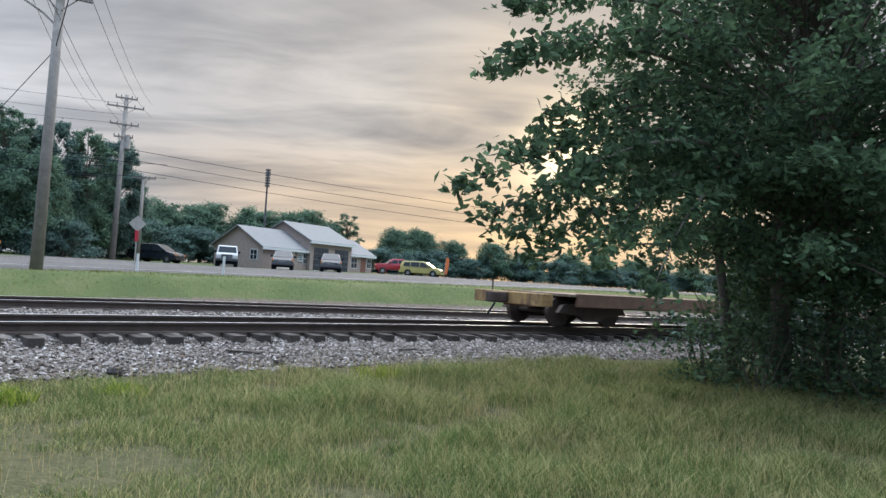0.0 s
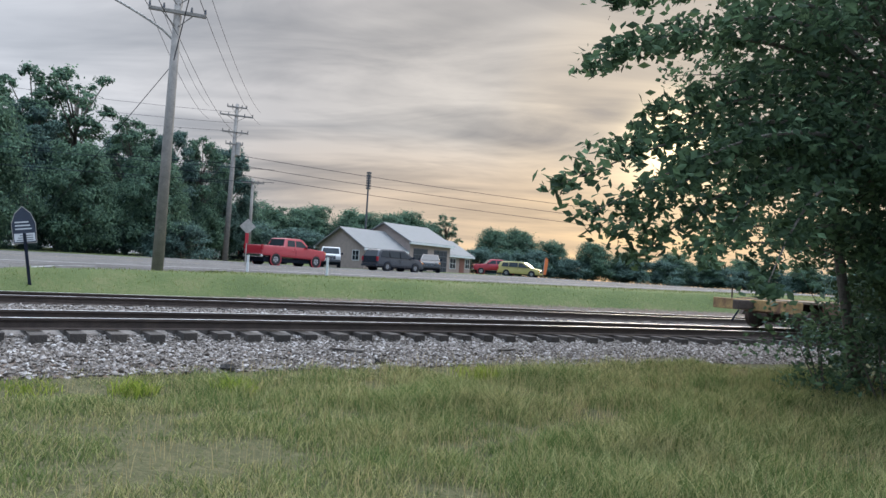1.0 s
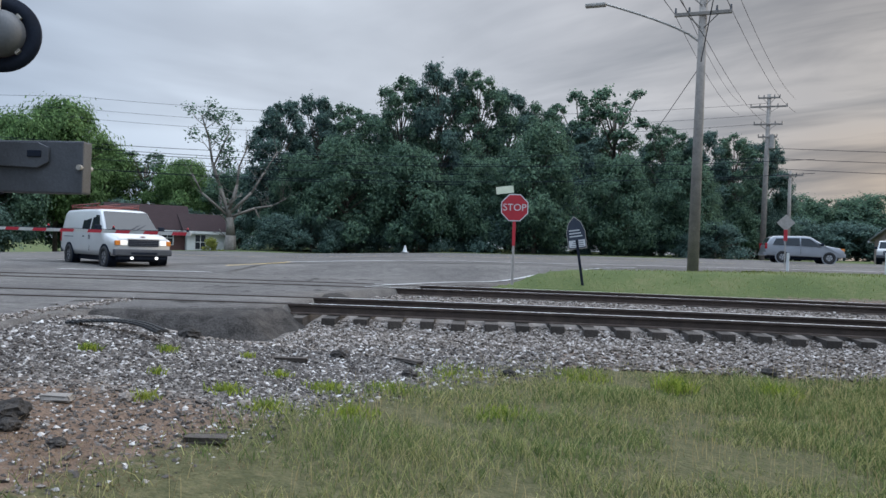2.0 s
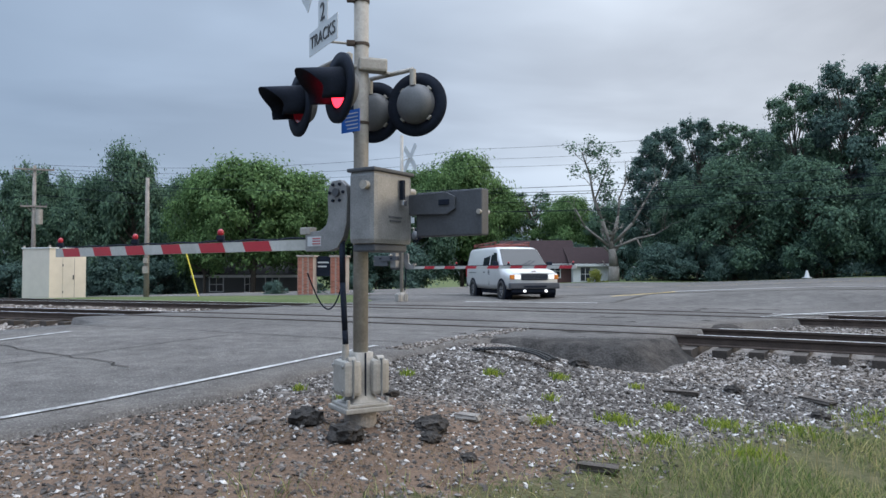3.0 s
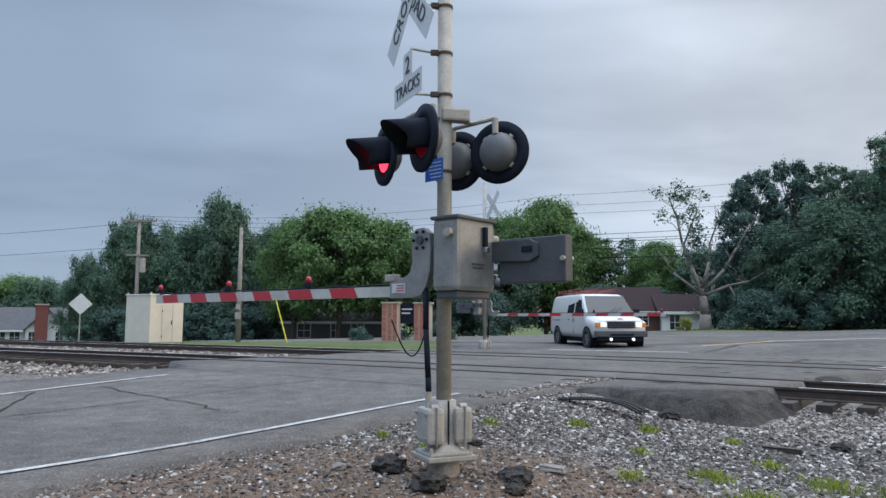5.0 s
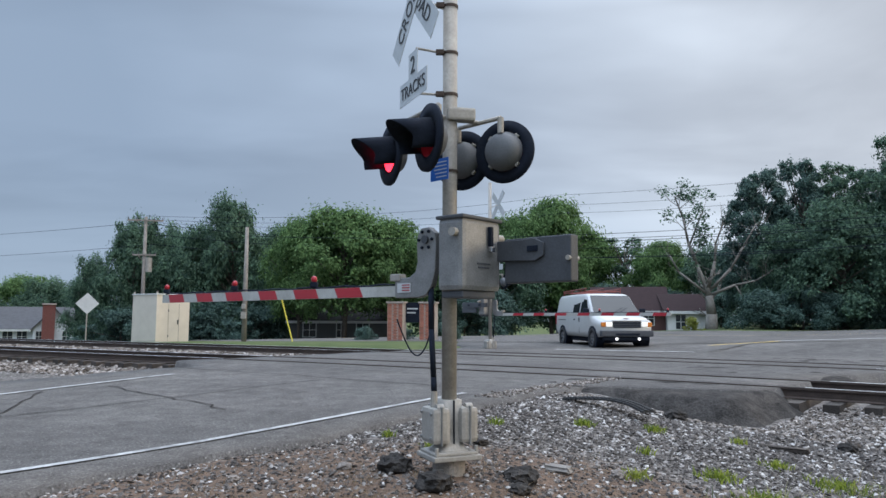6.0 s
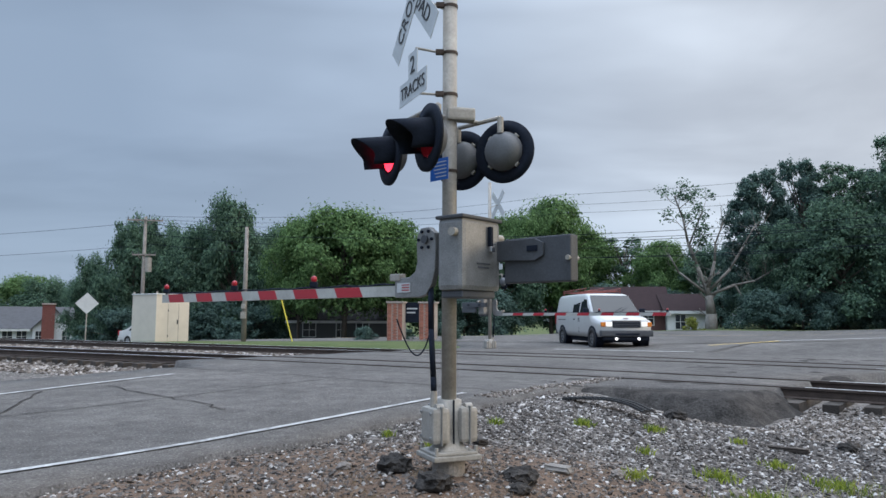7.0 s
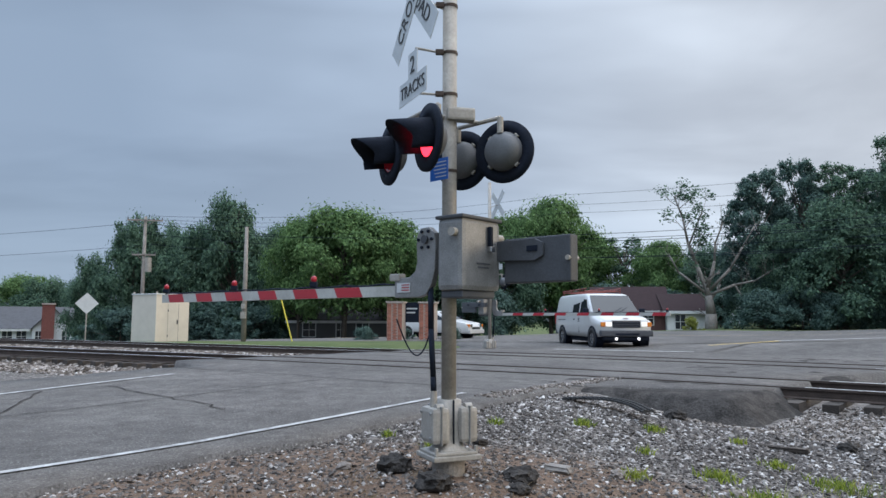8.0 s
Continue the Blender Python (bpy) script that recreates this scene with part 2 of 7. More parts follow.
def far_z(s, d):
    z = (0.42 - 0.012 * max(s, -50)) if s < 0 else 0.42 * (1 - smooth(s, 0, 15))
    z += 0.011 * (1 - 0.9 * smooth(-s, 5, 35)) * min(max(d - 28, 0), 60)
    if s > 16:      # the land falls away past the crossing
        z -= smooth(s, 16, 40) * (0.25 + 0.017 * min(max(d - 24, 0), 40)) + 0.065 * min(max(s - 38, 0), 45)
    return z


def ground_z(s, d):
    if d < 15.5:
        near = -0.56 + 0.34 * smooth(s, 0.2, 5.0) * smooth(d, -6, 2)
        near += 0.10 * math.exp(-((s - 3.8) ** 2 + (d - 4.6) ** 2) / 0.6)
        near += 0.05 * noise.noise(Vector((s * 0.35, d * 0.35, 3)))
        z = near + (-0.36 - near) * smooth(d, 8.3, 10.4)
        if s > ROAD_S1 - 0.4:
            z = -0.45 + 0.1 * smooth(d, 8.3, 10.4)
    else:
        t = smooth(d, 20.3, 23.5)
        z = -0.36 * (1 - t) + far_z(s, d) * t
    on_road = smooth(s, ROAD_S0 - 2.6, ROAD_S0 - 0.3) * (1 - smooth(s, ROAD_S1 + 0.3, ROAD_S1 + 1.6))
    if d < 25:
        z = z + (road_z(d) - 0.05 - z) * on_road
    else:
        z = z + (far_z(s, d) - 0.05 - z) * on_road
    if 10.0 < d < 28.6:
        a, b = road_edge(d, 0), road_edge(d, 1)
        inside = smooth(s, a - 1.1, a - 0.05) * (1 - smooth(s, b + 0.05, b + 1.1))
        z = z + (min(z, cross_z(s, d) - 0.07) - z) * inside
    return z


def link(name, bm, material, parent=None, label="", smooth_faces=False):
    me = bpy.data.meshes.new(name)
    bm.normal_update()
    bm.to_mesh(me)
    bm.free()
    for m in (material if isinstance(material, (list, tuple)) else [material]):
        me.materials.append(m)
    if smooth_faces:
        for p in me.polygons:
            p.use_smooth = True
    ob = new(name, me)
    if parent is not None:
        ob.parent = parent
    if label:
        ob["label"] = label
    return ob


def part(name, bm, material, parent, label="", smooth_faces=False):
    return link(name, bm, material, parent, label, smooth_faces)


def shared(name, me, parent, m):
    ob = new(name, me)
    ob.parent = parent
    ob.matrix_basis = m
    return ob


def empty(name, m, label, category, group=""):
    ob = new(name)
    ob.matrix_basis = m
    ob.empty_display_size = 0.2
    return tagged(ob, label, category, group)


def box(x0, x1, y0, y1, z0, z1, bevel=0.0, bm=None, m=None):
    own = bmesh.new()
    bmesh.ops.create_cube(own, size=1, matrix=Matrix.LocRotScale(((x0 + x1) / 2, (y0 + y1) / 2, (z0 + z1) / 2), None, (abs(x1 - x0), abs(y1 - y0), abs(z1 - z0))))
    if bevel:
        bmesh.ops.bevel(own, geom=own.edges[:], offset=bevel, segments=2, affect="EDGES", profile=0.6)
    return merge(bm, own, m)


def merge(bm, own, m=None):
    if m is not None:
        bmesh.ops.transform(own, matrix=m, verts=own.verts)
    if bm is None:
        return own
    me = bpy.data.meshes.new("tmp")
    own.to_mesh(me)
    own.free()
    bm.from_mesh(me)
    bpy.data.meshes.remove(me)
    return bm


def rod(a, b, r, r2=None, seg=12, bm=None, caps=True):
    """A round bar from a to b."""
    a, b = Vector(a), Vector(b)
    own = bmesh.new()
    bmesh.ops.create_cone(own, cap_ends=caps, segments=seg, radius1=r, radius2=r if r2 is None else r2, depth=(b - a).length)
    q = (b - a).to_track_quat("Z", "Y").to_matrix().to_4x4()
    return merge(bm, own, Matrix.Translation((a + b) / 2) @ q)


def extrude(poly, y0, y1, bevel=0.0, bm=None, m=None):
    """A flat outline in x, z drawn out along y."""
    own = bmesh.new()
    f = own.faces.new([own.verts.new((x, y0, z)) for x, z in poly])
    r = bmesh.ops.extrude_face_region(own, geom=[f])
    for v in r["geom"]:
        if isinstance(v, bmesh.types.BMVert):
            v.co.y = y1
    bmesh.ops.recalc_face_normals(own, faces=own.faces)
    if bevel:
        bmesh.ops.bevel(own, geom=own.edges[:], offset=bevel, segments=2, affect="EDGES", profile=0.6)
    return merge(bm, own, m)


def from_arrays(name, verts, faces, material, parent=None, label=""):
    me = bpy.data.meshes.new(name)
    me.from_pydata(verts, [], faces)
    me.update()
    me.materials.append(material)
    ob = new(name, me)
    if parent is not None:
        ob.parent = parent
    if label:
        ob["label"] = label
    return ob


def sheet(name, ss, ds, zfun, material, label="", lift=0.0):
    verts = [plan(s, d, zfun(s, d) + lift) for s in ss for d in ds]
    w = len(ds)
    faces = [(i * w + j, i * w + j + 1, (i + 1) * w + j + 1, (i + 1) * w + j) for i in range(len(ss) - 1) for j in range(w - 1)]
    ob = from_arrays(name, verts, faces, material)
    for p in ob.data.polygons:
        p.use_smooth = True
    return tagged(ob, label, "", "", "structure")


def steps(*runs):
    out = []
    for a, b, st in runs:
        out += list(np.arange(a, b, st))
    return out + [runs[-1][1]]


def ground_material():
    """Mown and rough grass, with bare gravel and soil by the crossing, mixed by place on the plan."""
    m = bpy.data.materials.new("grass_and_gravel_ground")
    m.use_nodes = True
    k = Nodes(m.node_tree)
    co = k.add("ShaderNodeTexCoord").outputs["Object"]
    zone = k.add("ShaderNodeVertexColor")
    zone.layer_name = "zone"
    sep = k.add("ShaderNodeSeparateColor", Color=zone.outputs[0])
    n1, n2, n3 = k.noise(co, 0.5, 5), k.noise(co, 9.0, 5, 0.7), k.noise(co, 60.0, 3, 0.7)
    grass = k.ramp(k.math("ADD", k.math("MULTIPLY", n1, 0.5), k.math("MULTIPLY", n2, 0.5)), [(0.35, (0.052, 0.074, 0.026)), (0.5, (0.075, 0.098, 0.034)), (0.65, (0.125, 0.125, 0.058))])
    # near the eye: brown litter, its colour also darkened for shade among the blades
    litter = k.ramp(n2, [(0.3, (0.045, 0.048, 0.020)), (0.55, (0.085, 0.080, 0.038)), (0.75, (0.14, 0.12, 0.065))])
    grass = k.mix(sep.outputs[2], grass, litter)
    vor = k.add("ShaderNodeTexVoronoi", Vector=co, Scale=26.0)
    stone = k.ramp(k.add("ShaderNodeSeparateColor", Color=vor.outputs["Color"]).outputs[0], [(0.0, (0.05, 0.043, 0.038)), (0.55, (0.11, 0.097, 0.088)), (0.9, (0.20, 0.182, 0.168)), (1.0, (0.34, 0.32, 0.30))])
    soil = k.ramp(n2, [(0.3, (0.085, 0.058, 0.042)), (0.7, (0.17, 0.115, 0.082))])
    gravel = k.mix(k.ramp(k.math("ADD", k.math("MULTIPLY", n2, 0.5), k.math("MULTIPLY", sep.outputs[1], 0.6)), [(0.42, 0.0), (0.56, 1.0)]), stone, soil)
    edge = k.ramp(k.math("ADD", sep.outputs[0], k.math("MULTIPLY", k.math("SUBTRACT", n2, 0.5), 0.9)), [(0.42, 0.0), (0.58, 1.0)])
    base = k.mix(edge, grass, gravel)
    base = k.mix(1.0, base, k.ramp(n3, [(0.3, 0.75), (0.7, 1.25)]), "MULTIPLY")
    b = k.add("ShaderNodeBsdfPrincipled", Base_Color=base, Roughness=0.95)
    k.put(b, "Specular IOR Level", 0.2)
    h = k.math("ADD", k.math("MULTIPLY", n3, 0.4), k.math("MULTIPLY", k.math("SUBTRACT", 1.0, vor.outputs["Distance"]), 0.8))
    k.put(b, "Normal", k.add("ShaderNodeBump", Strength=0.8, Distance=0.03, Height=h).outputs[0])
    k.add("ShaderNodeOutputMaterial", Surface=b)
    return m


def gravel_share(s, d):
    """0 grass, 1 gravel."""
    if d > 20.2:
        g = 1 - smooth(d, 20.7 + 0.4 * smooth(-s, 2, 12), 21.7 + 0.5 * smooth(-s, 2, 12))
        if s > ROAD_S1:
            g = max(g, 0.0)
        return g * 0.9
    line = 9.35 - 0.25 * max(0, s + 1.0) - 5.8 * smooth(s, 0.2, 3.6)
    soft = 0.4 + 1.5 * smooth(s, -1.5, 1.5)
    g = smooth(d, line - soft, line + soft)
    return max(g, smooth(s, 2.6, 4.2) * smooth(d, -4, -1))


def make_ground():
    ss = steps((-900, -200, 100), (-200, -60, 14), (-60, -24, 4), (-24, 18, 0.35), (18, 60, 3), (60, 200, 14), (200, 900, 100))
    ds = steps((-300, -40, 40), (-40, -6, 4), (-6, 26, 0.35), (26, 66, 2.5), (66, 200, 15), (200, 900, 100))
    ob = sheet("ground", ss, ds, ground_z, ground_material(), "grassy verge with gravel and bare soil by the crossing")
    layer = ob.data.color_attributes.new("zone", "FLOAT_COLOR", "POINT")
    w = len(ds)
    for i, s in enumerate(ss):
        for j, d in enumerate(ds):
            soil = max(smooth(3.9 - math.hypot(s - 3.0, (d - 3.4)), 0, 2.6), 0.12 * smooth(d, 20.3, 21.5), 0.4 * (1 - smooth(s, -1.0, 2.0)))
            layer.data[i * w + j].color = (gravel_share(s, d), soil, 1.0 if d < 16 else 0.0, 1)



# roads
def cross_z(s, d):
    crown = road_z(d) if d < 23 else road_z(23) + (far_z(s, d) - road_z(23)) * smooth(d, 23, 27)
    return crown


def road_edge(d, side):
    """Uneven asphalt edges; the mouth flares into the highway."""
    w = 0.07 * math.sin(d * 2.3 + side) + 0.05 * math.sin(d * 5.1)
    if side == 0:
        return ROAD_S0 - 0.35 + w - 2.3 * smooth(d, 10.2, 11.3) - 1.3 * smooth(d, 15, 18) - 2.6 * smooth(d, 18, 23) - 9.0 * smooth(d, 22.3, 28.2)
    return ROAD_S1 + 0.6 + w + 2.0 * smooth(d, 9.6, 11.0) + 4.0 * smooth(d, 21, 28)


def make_road():
    ds = steps((-40, -4, 2), (-4, 28.2, 0.2))
    verts, faces, n = [], [], 14
    for d in ds:
        a, b = road_edge(d, 0), road_edge(d, 1)
        for i in range(n + 1):
            s = a + (b - a) * min(max(i - 1, 0), n - 2) / (n - 2) + (-0.12 if i == 0 else 0.12 if i == n else 0)
            z = cross_z(s, d) + (0.004 * noise.noise(Vector((s, d, 0))))
            if i in (0, n):
                z -= 0.30
            verts.append(plan(s, d, z))
    w = n + 1
    faces = [(j * w + i, j * w + i + 1, (j + 1) * w + i + 1, (j + 1) * w + i) for j in range(len(ds) - 1) for i in range(n)]
    ob = from_arrays("road", verts, faces, ASPHALT)
    for p in ob.data.polygons:
        p.use_smooth = True
    tagged(ob, "patched grey asphalt road over the level crossing", "", "", "structure")
    return ob


make_ground()
road = make_road()
highway = sheet("road_highway", steps((-400, -60, 20), (-60, 60, 1.5), (60, 400, 20)), steps((27.8, 51, 1.0)), lambda s, d: far_z(s, d), ASPHALT, "wide grey asphalt highway beside the railway", 0.012)

lot = sheet("pavement_lot", steps((-62, -14, 1.5)), steps((51, 61, 1.0)), lambda s, d: far_z(s, d), ASPHALT, "worn asphalt lot before the garage", 0.012)


def stripe(pts, width, material, name, label, zfun, lift=0.012):
    """A painted line along points on the plan."""
    verts, faces = [], []
    n = 0
    for (s0, d0), (s1, d1) in zip(pts, pts[1:]):
        k = max(2, int(math.hypot(s1 - s0, d1 - d0) / 0.4))
        for i in range(k + 1):
            t = i / k
            s, d = s0 + (s1 - s0) * t, d0 + (d1 - d0) * t
            L = math.hypot(s1 - s0, d1 - d0)
            ox, oy = -(d1 - d0) / L * width / 2, (s1 - s0) / L * width / 2
            for sg in (1, -1):
                verts.append(plan(s + ox * sg, d + oy * sg, zfun(s, d) + lift))
            if i:
                faces.append((n - 2, n - 1, n + 1, n))
            n += 2
    ob = from_arrays(name, verts, faces, material)
    return tagged(ob, label, "", "", "structure")


stripe([(6.3, -30), (6.32, 4), (6.55, 8.4)], 0.095, PAINT_WHITE, "road_edge_line", "worn white edge line", cross_z)
stripe([(12.0, -30), (12.1, 4.9), (12.75, 8.2)], 0.11, PAINT_WHITE, "road_edge_line", "worn white edge line", cross_z)
stripe([(13.2, 22.5), (8.9, 23.2)], 0.35, PAINT_WHITE, "stop_line", "worn white stop line before the far gate", cross_z, 0.02)
stripe([(8.6, 23.6), (8.2, 27.4), (8.0, 29.0)], 0.12, PAINT_YELLOW, "centre_line", "worn yellow centre line", lambda s, d: max(cross_z(s, d), far_z(s, d)), 0.03)
stripe([(2.9, 18.2), (2.2, 19.5), (0.9, 22.0), (-1.6, 24.8), (-5.5, 27.4)], 0.2, PAINT_WHITE, "highway_corner_line", "worn white line round the road mouth", cross_z, 0.02)
stripe([(8.2, 29.2), (4.0, 30.6), (-60, 30.6)], 0.5, PAINT_WHITE, "highway_edge_line", "white highway edge line", far_z, 0.03)
stripe([(60, 29.2), (15.5, 29.2)], 0.14, PAINT_WHITE, "highway_edge_line", "white highway edge line", far_z, 0.03)
stripe([(70, 39.5), (-90, 39.5)], 0.12, PAINT_YELLOW, "highway_centre_line", "yellow highway centre line", far_z, 0.03)
stripe([(70, 49.6), (-90, 49.6)], 0.14, PAINT_WHITE, "highway_edge_line", "white highway edge line", far_z, 0.03)


# tracks
def rail_mesh(name, d, s0, s1, parent):
    """Foot, web and head of a rail as one swept section; the polished top is a strip of its own."""
    half = [(-0.07, -0.172), (-0.07, -0.160), (-0.012, -0.142), (-0.010, -0.048), (-0.036, -0.038), (-0.036, -0.008), (-0.026, -0.001)]
    sec = half + [(-x, z) for x, z in reversed(half)]
    ss = steps((s0, s1, 1.0)) if s0 < s1 - 1 else [s0, s1]
    verts, faces, k = [], [], len(sec)
    for s in ss:
        verts += [plan(s, d + x, z) for x, z in sec]
    for i in range(len(ss) - 1):
        for j in range(k):
            faces.append((i * k + j, i * k + (j + 1) % k, (i + 1) * k + (j + 1) % k, (i + 1) * k + j))
    faces += [tuple(range(k)), tuple(reversed([(len(ss) - 1) * k + j for j in range(k)]))]
    r = from_arrays(name, verts, faces, RUST, parent)
    tv, tf = [], []
    for i, s in enumerate(ss):
        tv += [plan(s, d - 0.032, 0.0015), plan(s, d + 0.032, 0.0015)]
        if i:
            tf.append((2 * i - 2, 2 * i - 1, 2 * i + 1, 2 * i))
    top = from_arrays("running_surface", tv, tf, RAILTOP, r, "polished rail top, dull and darker on the crossing")
    top.data.materials.append(DULL_STEEL)
    for p, s in zip(top.data.polygons, ss):
        p.material_index = 1 if 2.5 < s < 15.5 else 0
    return r


def ballast(d0, parent=None):
    ss = steps((-150, -24, 4), (-24, 18, 0.3), (18, 150, 4))
    prof = [(-2.75, -0.62), (-2.45, -0.48), (-1.9, -0.38), (-1.35, -0.33), (-0.95, -0.27), (0.95, -0.22), (1.35, -0.20), (1.9, -0.20), (2.75, -0.22)]

    def z(s, d):
        q = d - d0
        for (a, za), (b, zb) in zip(prof, prof[1:]):
            if a <= q <= b:
                zz = za + (zb - za) * (q - a) / (b - a)
                break
        else:
            zz = prof[-1][1]
        zz += 0.025 * noise.noise(Vector((s * 3, d * 3, 1)))
        inside = smooth(s, 2.6, 4.0) * (1 - smooth(s, ROAD_S1 + 2.4, ROAD_S1 + 3.4))
        return zz - 0.3 * inside
    if d0 > 15:
        prof = [(-2.75, -0.22), (-1.9, -0.20), (-1.35, -0.195), (1.35, -0.20), (1.9, -0.25), (2.45, -0.40), (2.75, -0.55)]
    m = mat("ballast_bed", (0.155, 0.138, 0.125), 0.95, 0, 0.45, 9.0, 1.0, 32.0, other=(0.10, 0.088, 0.08), spec=0.2)
    return sheet("ballast", ss, [d0 + q for q in np.linspace(-2.75, 2.75, 23)], z, m, "bed of grey crushed stone ballast"), z


BEDS = [ballast(d)[1] for d in TRACKS]
for d0 in TRACKS:
    track = empty("railway_track", pose(0, 0, 0), "steel rails on creosoted wooden ties, rusty with polished tops", "railway track")
    for off in (-0.753, 0.753):
        rail_mesh("rail", d0 + off, -150, 150, track)


def loft(rows, bm=None):
    """Closed shell through outlines of equal length."""
    own = bmesh.new()
    vs = [[own.verts.new(p) for p in r] for r in rows]
    k = len(rows[0])
    for a, b in zip(vs, vs[1:]):
        for j in range(k):
            own.faces.new((a[j], a[(j + 1) % k], b[(j + 1) % k], b[j]))
    own.faces.new(list(reversed(vs[0])))
    own.faces.new(vs[-1])
    bmesh.ops.recalc_face_normals(own, faces=own.faces)
    return merge(bm, own)


# ---- crossing signal with its gate ----
def lettering(text, size, material, parent, m, name="lettering"):
    cu = bpy.data.curves.new("letters", "FONT")
    cu.body, cu.size, cu.align_x, cu.align_y, cu.extrude = text, size, "CENTER", "CENTER", 0.002
    tmp = bpy.data.objects.new("letters", cu)
    scene.collection.objects.link(tmp)
    dg = bpy.context.evaluated_depsgraph_get()
    me = bpy.data.meshes.new_from_object(tmp.evaluated_get(dg))
    bpy.data.objects.remove(tmp)
    me.materials.clear()
    me.materials.append(material)
    ob = new(name, me)
    ob.parent, ob.matrix_basis = parent, m
    return ob


def facing(at, way, up=(0, 0, 1)):
    """Pose whose local y is the way that a sign or lamp faces, z up."""
    y = Vector(way).normalized()
    x = y.cross(Vector(up)).normalized()
    z = x.cross(y)
    m = Matrix((x, y, z)).transposed().to_4x4()
    m.translation = at
    return m


def disc_ring(r0, r1, y0, y1, seg=40):
    bm = bmesh.new()
    rings = []
    for r, y in ((r0, y0), (r1, y0), (r1, y1), (r0, y1)):
        rings.append([bm.verts.new((r * math.cos(2 * math.pi * i / seg), y, r * math.sin(2 * math.pi * i / seg))) for i in range(seg)])
    for a, b in zip(rings, rings[1:] + rings[:1]):
        for i in range(seg):
            bm.faces.new((a[i], a[(i + 1) % seg], b[(i + 1) % seg], b[i]))
    bmesh.ops.recalc_face_normals(bm, faces=bm.faces)
    return bm


def hood(r, length, seg=24, t=0.006):
    """A long visor open below, its rim cut back."""
    bm = bmesh.new()
    rows = []
    for i in range(seg + 1):
        a = radians(-38 + 256 * i / seg)
        cut = length * (0.55 + 0.45 * max(0.0, math.sin(a)))
        rows.append([bm.verts.new((rr * math.cos(a), y, rr * math.sin(a) - 0.16 * y * (1 if y else 0))) for rr, y in ((r, 0.0), (r * 0.98, cut), (r * 0.98 - t, cut), (r - t, 0.0))])
    for p, q in zip(rows, rows[1:]):
        for j in range(4):
            bm.faces.new((p[j], p[(j + 1) % 4], q[(j + 1) % 4], q[j]))
    bm.faces.new(rows[0])
    bm.faces.new(list(reversed(rows[-1])))
    bmesh.ops.recalc_face_normals(bm, faces=bm.faces)
    return bm


def dome(r, depth, y0, seg=28, rings=7):
    bm = bmesh.new()
    prev = None
    for j in range(rings + 1):
        a = math.pi / 2 * j / rings
        rr, y = r * math.cos(a) ** 0.7, y0 - depth * math.sin(a)
        cur = [bm.verts.new((rr * math.cos(2 * math.pi * i / seg), y, rr * math.sin(2 * math.pi * i / seg))) for i in range(seg)] if j < rings else [bm.verts.new((0, y0 - depth, 0))]
        if prev:
            for i in range(seg):
                if len(cur) == 1:
                    bm.faces.new((prev[i], prev[(i + 1) % seg], cur[0]))
                else:
                    bm.faces.new((prev[i], prev[(i + 1) % seg], cur[(i + 1) % seg], cur[i]))
        prev = cur
    bmesh.ops.recalc_face_normals(bm, faces=bm.faces)
    return bm


def signal_lamp(root, at, way):
    """Round black background with visor, lens and grey rear housing."""
    lamp = link("background_disc", disc_ring(0.150, 0.262, -0.012, 0.012), BLACK, root, "round black lamp background", True)
    lamp.matrix_basis = facing(at, way)
    part("visor", hood(0.158, 0.34), BLACK, lamp, "long black visor", True)
    part("rear_housing", dome(0.165, 0.12, -0.012), mat("housing_grey", (0.105, 0.11, 0.118), 0.6, 0.1, 0.12, 5.0, 0.1, 60.0), lamp, "domed grey rear housing", True)
    for i in range(4):
        a = radians(45 + 90 * i)
        part("clip", box(-0.012, 0.012, -0.035, -0.012, -0.02, 0.02, 0.003, None, Matrix.Translation((0.168 * math.cos(a), 0, 0.168 * math.sin(a))) @ Matrix.Rotation(-a, 4, "Y")), GALV, lamp)
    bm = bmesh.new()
    # added two-sided disc, glowing and dark red: turning it stands for the flashing
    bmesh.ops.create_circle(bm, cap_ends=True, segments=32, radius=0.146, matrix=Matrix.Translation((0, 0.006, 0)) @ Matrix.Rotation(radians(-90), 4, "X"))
    flip_disc = link("lens_drum", bm, [glow("lit_red_led", (1.0, 0.03, 0.06), 5.0), REDLENS], lamp, "red lens")
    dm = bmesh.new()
    dm.from_mesh(flip_disc.data)
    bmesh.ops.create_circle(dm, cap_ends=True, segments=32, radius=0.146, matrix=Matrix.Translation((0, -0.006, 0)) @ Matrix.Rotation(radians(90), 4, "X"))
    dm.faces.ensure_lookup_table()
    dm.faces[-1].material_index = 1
    dm.to_mesh(flip_disc.data)
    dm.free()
    return lamp, flip_disc


def blade(root, at, way, angle, text, length=1.22, wide=0.229):
    b = link("crossbuck_blade", box(-length / 2, length / 2, -0.002, 0.002, -wide / 2, wide / 2), SIGNWHITE, root, "white sign blade with black letters")
    b.matrix_basis = facing(at, way) @ Matrix.Rotation(radians(angle), 4, "Y")
    word(b, text, 0.19, 0.0, 0.0)
    return b


def word(sign, text, size, x, z, material=None):
    """Letters on the face of a sign whose local y is its front; seen from the front x runs to the left."""
    m = Matrix.Translation((x, 0.0055, z)) @ Matrix.Rotation(radians(180), 4, "Z") @ Matrix.Rotation(radians(90), 4, "X")
    return lettering(text, size, material or LETTER, sign, m)


